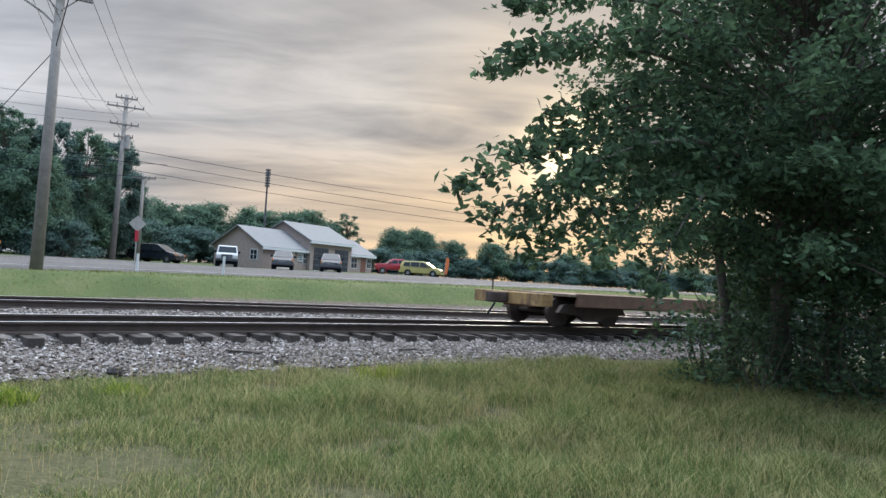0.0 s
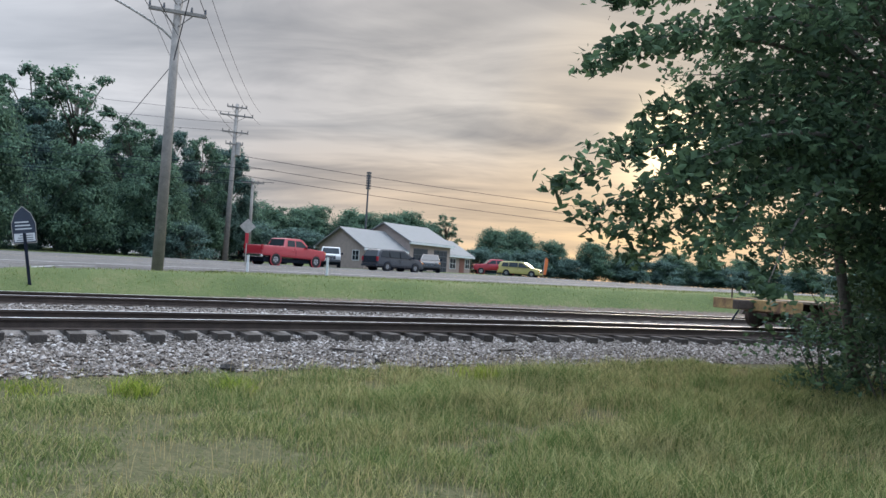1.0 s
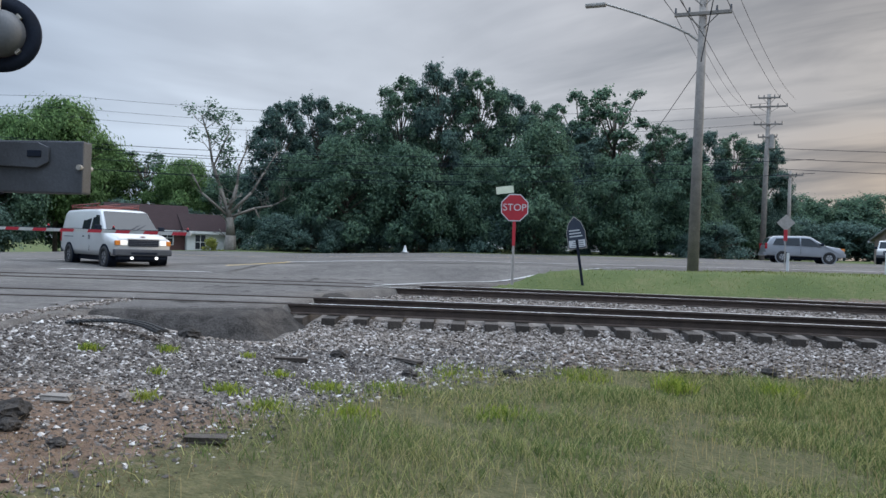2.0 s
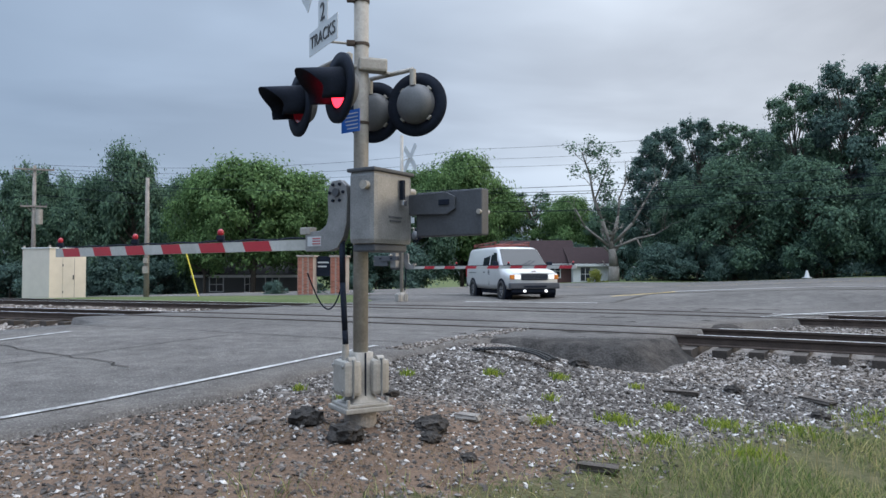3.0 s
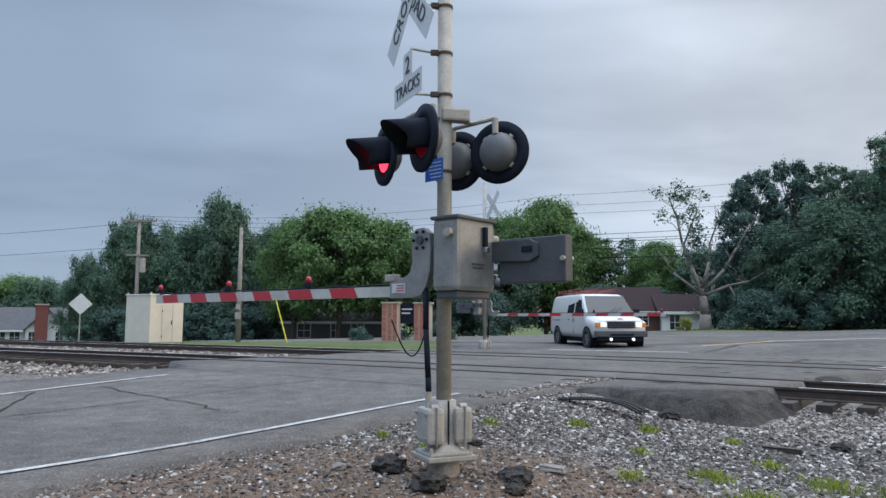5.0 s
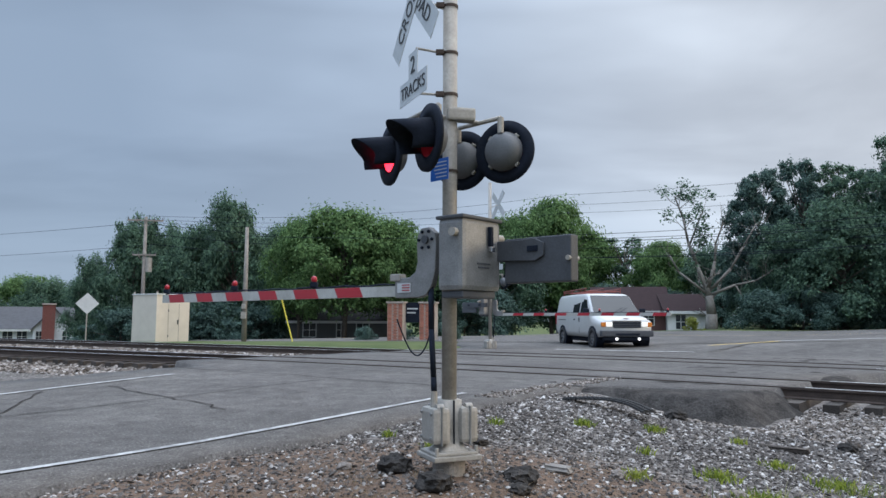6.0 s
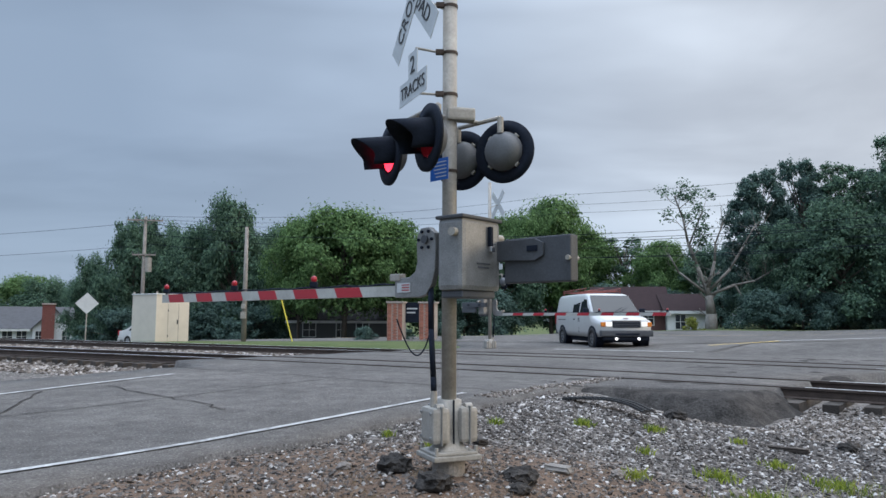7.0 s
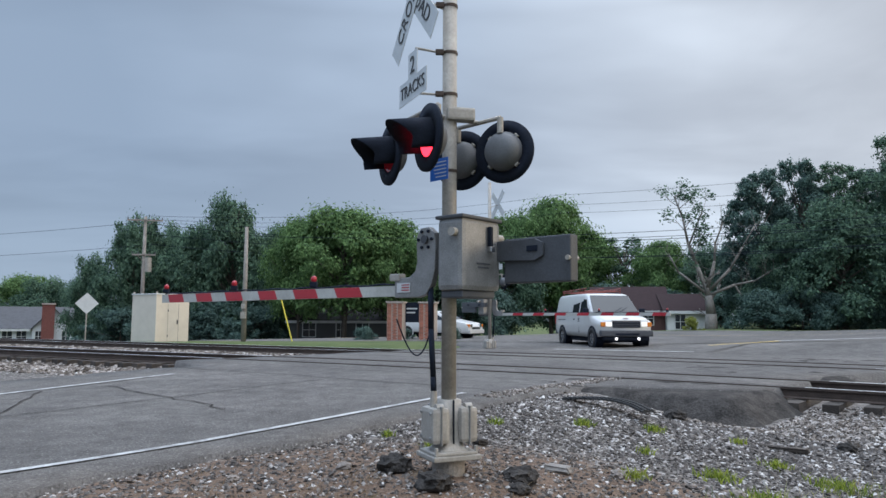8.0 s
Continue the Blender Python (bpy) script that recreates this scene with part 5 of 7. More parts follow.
        part("tail_light", box(min(x for x, _ in lower) - 0.005, min(x for x, _ in lower) + 0.12, sd * (half + 0.004), sd * (half - 0.16), lampz - 0.02, lampz + 0.34, 0.02), REDLENS, root, "red tail light")
        part("door_handle", box(-0.25, -0.08, sd * (half + 0.012), sd * (half - 0.01), zm - 0.12, zm - 0.08, 0.008), BLACK if kind == "van" else paint, root)
        for x in ((wins[0][1][0] + 0.04), (wins[-1][0][0] - 0.04)):
            part("door_seam", box(x - 0.006, x + 0.006, sd * (half + 0.002), sd * (half - 0.01), 0.55, zm, 0), BLACK, root)
    slab(root, "windscreen", *screen, half - 0.12, half - inset - 0.08, GLASS, "windscreen")
    slab(root, "rear_window", *rear, half - 0.2, half - inset - 0.08, GLASS, "rear window")
    xf = max(x for x, _ in lower)
    xr = min(x for x, _ in lower)
    part("grille", box(xf - 0.06, xf + 0.018, -half * 0.52, half * 0.52, *grille, 0.015), BLACK, root, "dark grille")
    for i in range(3):
        z = grille[0] + (grille[1] - grille[0]) * (i + 0.8) / 3.6
        part("grille_bar", box(xf, xf + 0.026, -half * 0.5, half * 0.5, z - 0.012, z + 0.012, 0.004), CHROME if kind != "van" else DARKGREY, root)
    part("front_bumper", box(xf - 0.16, xf + 0.07, -half + 0.02, half - 0.02, bump - 0.12, bump + 0.10, 0.04), DARKGREY if kind in ("van", "jeep") else (CHROME if kind == "pickup" else paint), root, "front bumper")
    part("rear_bumper", box(xr - 0.08, xr + 0.14, -half + 0.03, half - 0.03, bump - 0.12, bump + 0.08, 0.04), CHROME if kind == "pickup" else (DARKGREY if kind in ("van", "jeep") else paint), root, "rear bumper")
    part("underbody", box(xr + 0.3, xf - 0.3, -half + 0.2, half - 0.2, 0.22, 0.5), BLACK, root, "dark underbody")
    if kind == "van":
        rk = part("roof_rack", box(-2.3, 0.4, -0.72, -0.68, 2.12, 2.15), mat("rack_red_brown", (0.20, 0.05, 0.04), 0.6, 0.2, 0.2, 5, 0.1), root, "red-brown ladder rack")
        for y in (-0.7, 0.0, 0.7):
            part("rack_rail", rod((-2.4, y, 2.2), (0.45, y, 2.24), 0.022, None, 8), MATS["rack_red_brown"], rk)
        for x in (-2.25, -1.2, -0.2, 0.35):
            part("rack_bar", rod((x, -0.74, 2.14), (x, 0.74, 2.14), 0.02, None, 8), MATS["rack_red_brown"], rk)
            for y in (-0.72, 0.72):
                part("rack_foot", rod((x, y, 1.98), (x, y, 2.22), 0.015, None, 8), MATS["rack_red_brown"], rk)
        part("grille_surround", box(2.60, 2.672, -0.55, 0.55, 0.985, 1.015, 0.008), GALV, root, "grey grille surround")
        part("badge", box(2.655, 2.675, -0.07, 0.07, 0.86, 0.90, 0.008), GALV, root)
        part("hood_badge", box(2.50, 2.60, -0.09, 0.09, 1.09, 1.103, 0.004), REDLENS, root)
        part("bumper_opening", box(2.70, 2.735, -0.45, 0.45, 0.48, 0.56, 0.01), BLACK, root)
        part("air_dam", box(2.45, 2.66, -0.85, 0.85, 0.30, 0.46, 0.03), BLACK, root, "black plastic air dam")
        for sd in (1, -1):
            part("wiper", rod((1.74, sd * 0.10, 1.305), (1.50, sd * 0.10 + 0.42, 1.50), 0.012, None, 6), BLACK, root)
            part("rub_strip", box(-2.2, -1.2, sd * (half + 0.01), sd * (half - 0.005), 1.02, 1.05, 0.004), DARKGREY, root)
            part("mud_flap", box(-2.16, -2.13, sd * 0.75, sd * 0.98, 0.14, 0.42, 0.004), BLACK, root)
            part("fog_lamp", rod((xf + 0.05, sd * 0.42, 0.36), (xf + 0.1, sd * 0.42, 0.36), 0.05, None, 12), glow("lit_fog_lamp", (1, 1, 1), 1.2), root, "small fog lamp")
            for i in range(2):
                part("door_mark", box(0.30 + 0.12 * i, 0.35 + 0.12 * i, sd * (half + 0.003), sd * (half - 0.01), 0.92, 1.1, 0), BLACK, root)
    if kind == "pickup":
        # body is closed here; the black plate stands for the bed's shaded hollow
        part("cargo_bed", box(-2.8, -1.05, -half + 0.12, half - 0.12, 1.30, 1.352), BLACK, root, "black plate for the shaded open cargo bed")
    return root


PAINT_VAN = mat("van_white_paint", (0.49, 0.49, 0.48), 0.35, 0, 0.05, 2.0, 0.02, 30.0, coat=0.4)
PAINT_RED = mat("red_car_paint", (0.30, 0.016, 0.026), 0.3, 0.1, 0.06, 2.0, 0.0, 30.0, coat=0.6)
PAINT_BLACK = mat("black_car_paint", (0.016, 0.020, 0.030), 0.25, 0.1, 0.1, 2.0, 0.0, 30.0, coat=0.7)
PAINT_SILVER = mat("silver_car_paint", (0.27, 0.28, 0.30), 0.35, 0.5, 0.06, 2.0, 0.0, 30.0, coat=0.6)
PAINT_DULL = mat("dull_grey_paint", (0.055, 0.056, 0.06), 0.45, 0.3, 0.06, 2.0, 0.0, 30.0, coat=0.3)
PAINT_YELLOW_CAR = mat("yellow_truck_paint", (0.36, 0.30, 0.10), 0.4, 0, 0.08, 2.0, 0.0, 30.0, coat=0.3)


van = car("cargo_van", "white cargo van with ladder rack waiting at the far gate", "van", PAINT_VAN, "van", True)
van.matrix_basis = pose(-27.9, 8.12, -0.05, 0, 0, 4.5)
minivan_moving = car("minivan", "black minivan driving along the highway", "minivan", PAINT_BLACK, "minivan")
pickup_moving = car("pickup_truck", "bright red crew-cab pickup truck driving along the highway", "pickup truck", PAINT_RED, "pickup")
suv_moving = car("suv", "silver compact suv driving along the highway", "suv", PAINT_SILVER, "suv")
sedan_moving = car("sedan", "white sedan driving along the highway", "car", PAINT_VAN, "sedan")


def park(name, label, cat, paint, kind, x, y, z, yaw):
    c = car(name, label, cat, paint, kind)
    c.matrix_basis = pose(x, y, z, 0, 0, yaw)


park("minivan", "dark blue minivan parked by the utility pole", "minivan", PAINT_BLACK, "minivan", -27.8, 68.7, 0.86, -8)
park("pickup_truck", "white pickup truck parked behind the dark minivan", "pickup truck", PAINT_VAN, "pickup", -33.0, 73.0, 0.88, 200)
park("jeep", "white off-road vehicle parked by the brick garage", "jeep", PAINT_VAN, "jeep", -19.3, 63.2, 0.85, -74)
park("suv", "silver compact suv parked before the brick garage", "suv", PAINT_DULL, "suv", -14.8, 65.3, 0.89, -79)
park("sedan", "silver car parked before the garage doors", "car", PAINT_DULL, "suv", -10.6, 66.2, 0.93, -80)
park("pickup_truck", "red pickup truck parked past the garage", "pickup truck", PAINT_RED, "pickup", -6.0, 89.0, 1.08, 195)
park("van", "yellow utility van parked past the garage", "van", PAINT_YELLOW_CAR, "minivan", -2.8, 86.0, 1.07, -12)


# ---- freight car on the near track: local x along its length, end at 0, body towards -x ----
def flatcar():
    root = empty("flatcar", pose(0, 0, 0), "long empty yellow-brown flatcar rolling on the near track", "flatcar")
    FY = mat("faded_yellow_steel", (0.30, 0.19, 0.075), 0.75, 0.1, 0.25, 3.0, 0.3, 30.0, other=(0.12, 0.065, 0.04))
    FB = mat("brown_rusty_steel", (0.13, 0.075, 0.05), 0.8, 0.2, 0.3, 3.0, 0.3, 30.0)
    part("end_sill", box(-0.35, 0.0, -1.35, 1.35, 0.50, 0.80, 0.02), FY, root, "yellow end sill")
    part("centre_sill", box(-18, -0.2, -0.35, 0.35, 0.45, 0.76), FB, root)
    for y in (-1.38, 1.30):
        part("side_sill", box(-18, -1.1, y, y + 0.08, 0.52, 0.84, 0.01), FB if y > 0 else FY, root, "weathered side sill")
    part("deck", box(-18, -0.9, -1.36, 1.36, 0.76, 0.82), mat("weathered_deck_wood", (0.16, 0.12, 0.085), 0.9, 0, 0.3, 4, 0.4, 30), root, "weathered wooden deck")
    for i in range(9):
        part("stake_pocket", box(-2.2 - i * 1.8, -2.05 - i * 1.8, -1.45, -1.38, 0.55, 0.80, 0.01), FB, root)
    part("coupler", box(0.0, 0.55, -0.12, 0.12, 0.52, 0.78, 0.04), RUST, root, "knuckle coupler")
    part("brake_post", rod((-0.25, -0.9, 0.8), (-0.25, -0.9, 1.12), 0.02, None, 8), RUST, root)
    part("air_hose", rod((0.1, -0.3, 0.5), (0.25, -0.4, 0.18), 0.025, None, 8), BLACK, root)
    for x0 in (-1.9, -16.0):
        tr = part("truck_frame", extrude([(-1.15, 0.36), (-1.0, 0.55), (-0.4, 0.60), (0.4, 0.60), (1.0, 0.55), (1.15, 0.36), (0.5, 0.30), (0.25, 0.16), (-0.25, 0.16), (-0.5, 0.30)], -1.12, -0.98, 0.01, None, Matrix.Translation((x0, 0, 0))), RUST, root, "cast truck side frame")
        part("truck_side", extrude([(-1.15, 0.36), (-1.0, 0.55), (-0.4, 0.60), (0.4, 0.60), (1.0, 0.55), (1.15, 0.36), (0.5, 0.30), (0.25, 0.16), (-0.25, 0.16), (-0.5, 0.30)], 0.98, 1.12, 0.01, None, Matrix.Translation((x0, 0, 0))), RUST, tr)
        part("bolster", box(x0 - 0.2, x0 + 0.2, -1.0, 1.0, 0.40, 0.62, 0.02), RUST, tr)
        for dx in (-0.86, 0.86):
            for y in (-0.753, 0.753):
                part("wheel", rod((x0 + dx, y - 0.06, 0.36), (x0 + dx, y + 0.06, 0.36), 0.36, None, 28), RUST, tr)
            part("axle", rod((x0 + dx, -1.05, 0.36), (x0 + dx, 1.05, 0.36), 0.07, None, 10), RUST, tr)
    return root


flat = flatcar()


# ---- poles, wires, signs ----
def utility_pole(x, y, z, h, arms, label, r=0.16, lean=(0, 0), turn=0, lamp=False, can=False):
    root = empty("utility_pole", pose(x, y, z, lean[1], lean[0], turn), label, "utility pole", "wooden utility poles")
    part("pole", rod((0, 0, -0.4), (0, 0, h), r, r * 0.62, 14), POLEWOOD, root, "weathered wooden pole", True)
    for az_, wide in arms:
        a = part("crossarm", box(-wide / 2, wide / 2, -0.20, -0.09, az_ - 0.06, az_ + 0.06, 0.012), POLEWOOD, root, "wooden crossarm")
        for sg in (-1, 1):
            part("brace", rod((sg * wide * 0.28, -0.15, az_ - 0.03), (sg * 0.05, -0.13, az_ - 0.48), 0.02, None, 6), POLEWOOD, a)
            for q in (0.48, 0.24):
                part("insulator", rod((sg * wide * q, -0.145, az_ + 0.05), (sg * wide * q, -0.145, az_ + 0.24), 0.045, 0.03, 8), DARKGREY, a)
    if lamp:
        bm, prev = bmesh.new(), Vector((0, 0, h - 2.3))
        for i in range(1, 9):
            t = i / 8
            p = Vector((-3.4 * t, 0.3 * t, h - 2.3 + 1.75 * t ** 0.75))
            rod(prev, p, 0.04, None, 8, bm)
            prev = p
        la = part("lamp_arm", bm, GALV, root, "long curved street lamp arm")
        part("lamp_head", box(-4.1, -3.35, 0.2, 0.44, h - 0.63, h - 0.50, 0.04), GALV, la, "street lamp head")
    if can:
        part("transformer", rod((0.33, 0, h - 4.3), (0.33, 0, h - 3.2), 0.25, None, 14), GALV, root, "grey transformer can")
    return root


utility_pole(-12.9, 22.57, 0.35, 10.25, ((8.95, 1.85), (9.72, 1.85)), "tall wooden utility pole with street lamp on the verge", 0.20, (0.35, 0), 28, lamp=True)
utility_pole(-26.2, 56.2, 0.8, 13.2, ((12.9, 1.6), (12.2, 2.7), (10.8, 2.1), (9.8, 1.4)), "wooden utility pole with four crossarms and transformer", 0.24, (0.6, 0), 25, can=True)
utility_pole(-27.8, 64.5, 0.8, 8.0, ((7.6, 2.1),), "shorter wooden utility pole with one crossarm", 0.2, (0, 0), 20)
utility_pole(-37.2, -7.6, -0.35, 6.0, (), "plain wooden pole with grey meter boxes", 0.14)
utility_pole(-56.8, -19.4, -1.9, 10.7, ((10.4, 2.6), (7.7, 1.7)), "wooden utility pole with crossarm and transformer", 0.18, (0, 0), 100, can=True)
bm = box(-0.13, 0.13, -0.26, -0.14, 1.05, 1.40, 0.015, None, pose(-37.2, -7.6, -0.1, 0, 0, 86))
mb = tagged(link("meter_box", bm, GALV), "grey electric meter box fixed on the pole", "meter box")
bm = box(-0.10, 0.10, -0.26, -0.14, 1.55, 1.80, 0.015, None, pose(-37.2, -7.6, -0.1, 0, 0, 86))
tagged(link("meter_box", bm, GALV), "small grey meter box fixed on the pole", "meter box")
tagged(link("guy_guard", rod((-36.6, -5.0, -0.45), (-36.9, -5.75, 2.1), 0.035, None, 8), mat("guy_yellow", (0.62, 0.52, 0.06), 0.5, 0, 0.1, 5, 0.05)), "yellow guy wire guard on grass", "guy wire")


def wire(a, b, sag, r=0.012, label="thin black overhead wire"):
    a, b = Vector(a), Vector(b)
    cu = bpy.data.curves.new("overhead_wire", "CURVE")
    cu.dimensions, cu.bevel_depth, cu.bevel_resolution = "3D", r, 1
    sp = cu.splines.new("POLY")
    sp.points.add(20)
    for i in range(21):
        t = i / 20
        p = a.lerp(b, t) - Vector((0, 0, 4 * sag * t * (1 - t)))
        sp.points[i].co = (*p, 1)
    cu.materials.append(BLACK)
    ob = new("overhead_wire", cu)
    tagged(ob, label, "wire", "overhead wires")


P1, P2 = Vector((-12.9, 22.6, 0.35)), Vector((-26.2, 56.2, 1.1))
for dx, z in ((-0.85, 10.1), (0.85, 10.1), (-0.85, 9.1), (0.85, 9.1), (0.1, 8.2)):
    wire(P1 + Vector((dx, dx * 0.4, z)), P2 + Vector((dx * 2.2, dx, z + 2.3)), 0.6, 0.010)
    wire(P1 + Vector((dx, dx * 0.4, z)), (2.5 + dx, -16, z + 0.5), 0.9, 0.012)
wire(P1 + Vector((0, 0, 7.2)), P2 + Vector((-9.0, -12, 0.2)), 0.0, 0.014)
wire(P1 + Vector((0, 0, 7.2)), (-8.2, 16.5, 12.4), 0.0, 0.016)
for z, dz in ((7.4, 0), (6.6, 0), (5.8, 0)):
    wire(P2 + Vector((0.5, 0, z + 1.2)), (60, 92, z + 0.5), 1.3, 0.02)
    wire(P2 + Vector((0, 0, z + 0.5)), (-66, 8, z + 0.9), 1.2, 0.022)
    wire((-66, 8, z + 0.9), (-57, -19.4, z + 0.9), 0.5, 0.02)
for z in (10.6, 11.3, 12.2):
    wire(P2 + Vector((0, 0, z)), (-60, 14, z - 0.6), 1.2, 0.012)
    wire((-60, 14, z - 0.6), (-56.8, -19.4, 8.4 + (z - 10.6) * 0.3), 0.8, 0.012)
for z0, z1 in ((6.6, 5.6), (7.6, 6.8)):
    wire(plan(-23, 56, z0 + 0.6), plan(26, 52.3, z1), 0.7, 0.02)
wire((-37.2, -7.6, 5.2), (-25, 30, 6.2), 0.8, 0.012)
wire((-56.8, -19.4, 8.4), (-75, -70, 8.6), 0.8, 0.014)
wire((-56.8, -19.4, 6.6), (-75, -70, 6.8), 0.8, 0.014)


def octagon(r):
    return [(r * math.cos(radians(22.5 + 45 * i)), r * math.sin(radians(22.5 + 45 * i))) for i in range(8)]


def stop_sign():
    way = Vector((13.6, -14.4, 0)).normalized()
    m = facing((-13.61, 14.38, 0.36), way)
    root = empty("stop_sign", m, "red octagonal stop sign with street name plate on a post", "stop sign")
    part("post", box(-0.035, 0.035, -0.05, -0.015, -0.3, 2.1, 0.004), GALV, root, "steel post")
    part("post_sleeve", box(-0.045, 0.045, -0.06, -0.008, 0.78, 1.5, 0.004), SIGNRED, root, "red reflective post sleeve")
    a = part("sign_plate", extrude(octagon(0.405), -0.006, 0.0, 0, None, Matrix.Translation((0, 0, 1.83))), SIGNWHITE, root, "white border")
    part("sign_face", extrude(octagon(0.375), 0.001, 0.004, 0, None, Matrix.Translation((0, 0, 1.83))), SIGNRED, a, "red sign face")
    m2 = Matrix.Translation((0, 0.0075, 1.83)) @ Matrix.Rotation(radians(180), 4, "Z") @ Matrix.Rotation(radians(90), 4, "X")
    lettering("STOP", 0.27, SIGNWHITE, a, m2)
    part("name_plate", box(-0.24, 0.24, -0.004, 0.004, 2.23, 2.43, 0, None, Matrix.Rotation(radians(7), 4, "Y")), mat("pale_plate", (0.62, 0.66, 0.50), 0.5, 0, 0.06), root, "blank pale street name plate")


stop_sign()


def church_sign():
    way = Vector((13.5, -17.3, 0)).normalized()
    root = empty("arched_sign", facing((-13.55, 17.33, 0.3), way) @ Matrix.Rotation(radians(9), 4, "Y"), "dark arched sign with white panel on a leaning post", "sign")
    part("post", box(-0.04, 0.04, -0.03, 0.03, -0.3, 1.1, 0.005), BLACK, root, "black leaning post")
    arch = [(-0.26, 0.85), (0.26, 0.85), (0.27, 1.35), (0.18, 1.62), (0.0, 1.8), (-0.18, 1.62), (-0.27, 1.35)]
    a = part("panel", extrude(arch, -0.015, 0.015, 0.004), mat("sign_navy", (0.02, 0.03, 0.05), 0.5, 0, 0.15), root, "dark arched panel")
    part("rim", extrude([(x * 1.06, 1.3 + (z - 1.3) * 1.05) for x, z in arch], -0.012, 0.008), GALV, a)
    part("text_panel", box(-0.24, 0.24, 0.016, 0.02, 0.88, 1.1), SIGNWHITE, a, "white text panel")
    for i in range(3):
        part("text_bar", box(-0.18 + 0.03 * i, 0.2, 0.016, 0.021, 1.2 + 0.09 * i, 1.235 + 0.09 * i), SIGNWHITE, a)
        part("text_bar", box(-0.19, 0.19 - 0.04 * i, 0.02, 0.023, 0.91 + 0.06 * i, 0.93 + 0.06 * i), DARKGREY, a)


church_sign()
for x, y, z in ((-11.86, 27.56, 0.5), (-8.87, 28.66, 0.6)):
    root = empty("marker_post", pose(x, y, z), "slim white roadside marker post", "marker post", "marker posts")
    part("post", box(-0.05, 0.05, -0.015, 0.015, -0.2, 0.75, 0.004), WHITE, root)
rs_ = empty("road_sign", facing((-15.9, 36.6, 0.6), (15.9, -36.6, 0)), "back of a diamond road sign with red flag", "road sign")
part("post", box(-0.03, 0.03, -0.03, 0.0, -0.3, 2.3, 0.004), GALV, rs_)
part("sign_plate", box(-0.3, 0.3, -0.005, 0.005, -0.3, 0.3, 0.003, None, Matrix.Translation((0, 0.02, 2.25)) @ Matrix.Rotation(radians(45), 4, "Y")), GALV, rs_, "grey diamond back")
part("flag", box(-0.09, 0.09, 0.02, 0.05, 1.35, 1.9, 0.01), SIGNRED, rs_, "red flag")
fb = empty("feather_banner", pose(-0.1, 84, 1.07, 0, 4, 0), "tall narrow orange advertising banner", "banner")
part("pole", rod((0, 0, -0.1), (0, 0, 2.3), 0.03, None, 8), GALV, fb)
part("banner", extrude([(0.02, 0.4), (0.32, 0.4), (0.42, 1.6), (0.40, 2.2), (0.15, 2.4), (0.02, 2.3)], -0.01, 0.01), mat("orange_cloth", (0.65, 0.16, 0.05), 0.8, 0, 0.15), fb, "orange cloth")
dm = empty("diamond_sign", facing((-36.96, -15.3, -0.1), (0.95, 0.3, 0)), "back of a pale diamond warning sign on a post", "road sign")
part("post", rod((0, -0.03, -0.5), (0, -0.03, 2.1), 0.03, None, 8), GALV, dm)
part("sign_plate", box(-0.38, 0.38, -0.004, 0.004, -0.38, 0.38, 0.003, None, Matrix.Translation((0, 0, 1.78)) @ Matrix.Rotation(radians(45), 4, "Y")), SIGNWHITE, dm, "pale diamond plate")
cn = empty("traffic_cone", pose(-38.5, 30.0, 0.62), "small white cone at the far highway edge", "cone")
part("cone", rod((0, 0, 0), (0, 0, 0.45), 0.17, 0.05, 14), WHITE, cn)
part("foot", box(-0.2, 0.2, -0.2, 0.2, -0.02, 0.03), WHITE, cn)


def tower():
    root = empty("lattice_mast", pose(-23.6, 92, 1.5), "slender mast with stacked antenna elements", "mast")
    part("pole", rod((0, 0, 0), (0, 0, 12.2), 0.16, 0.1, 10), DARKGREY, root)
    for i in range(7):
        part("antenna_element", rod((0, 0, 9.9 + i * 0.34), (0, 0, 10.1 + i * 0.34), 0.33, None, 12), DARKGREY, root)


tower()


# relay cabinet
def cabinet():
    root = empty("relay_cabinet", pose(-38.6, -12.2, -0.35, 0, 0, 53.5), "pale steel relay house beside the tracks", "relay cabinet")
    part("body", box(-1.0, 1.0, -1.0, 1.0, -0.4, 2.5, 0.02), CREAM, root, "pale cream steel body")
    part("roof", box(-1.04, 1.04, -1.04, 1.04, 2.5, 2.56, 0.015), WHITE, root, "flat white roof")
    dr = part("door", box(1.0, 1.025, -0.30, 0.96, 0.02, 2.05, 0.008), CREAM, root, "double steel door")
    part("door_seam", box(1.024, 1.028, 0.322, 0.338, 0.02, 2.05), DARKGREY, dr)
    part("handle", box(1.02, 1.07, 0.24, 0.28, 1.0, 1.22, 0.006), DARKGREY, dr)
    for z in (0.4, 1.7):
        part("hinge", box(1.02, 1.04, -0.32, -0.28, z - 0.06, z + 0.06, 0.004), DARKGREY, dr)
    for x, y in ((-0.95, -0.95), (0.95, -0.95), (-0.95, 0.95), (0.95, 0.95)):
        part("lifting_eye", rod((x, y, 2.55), (x, y, 2.66), 0.05, None, 8), GALV, root)


cabinet()


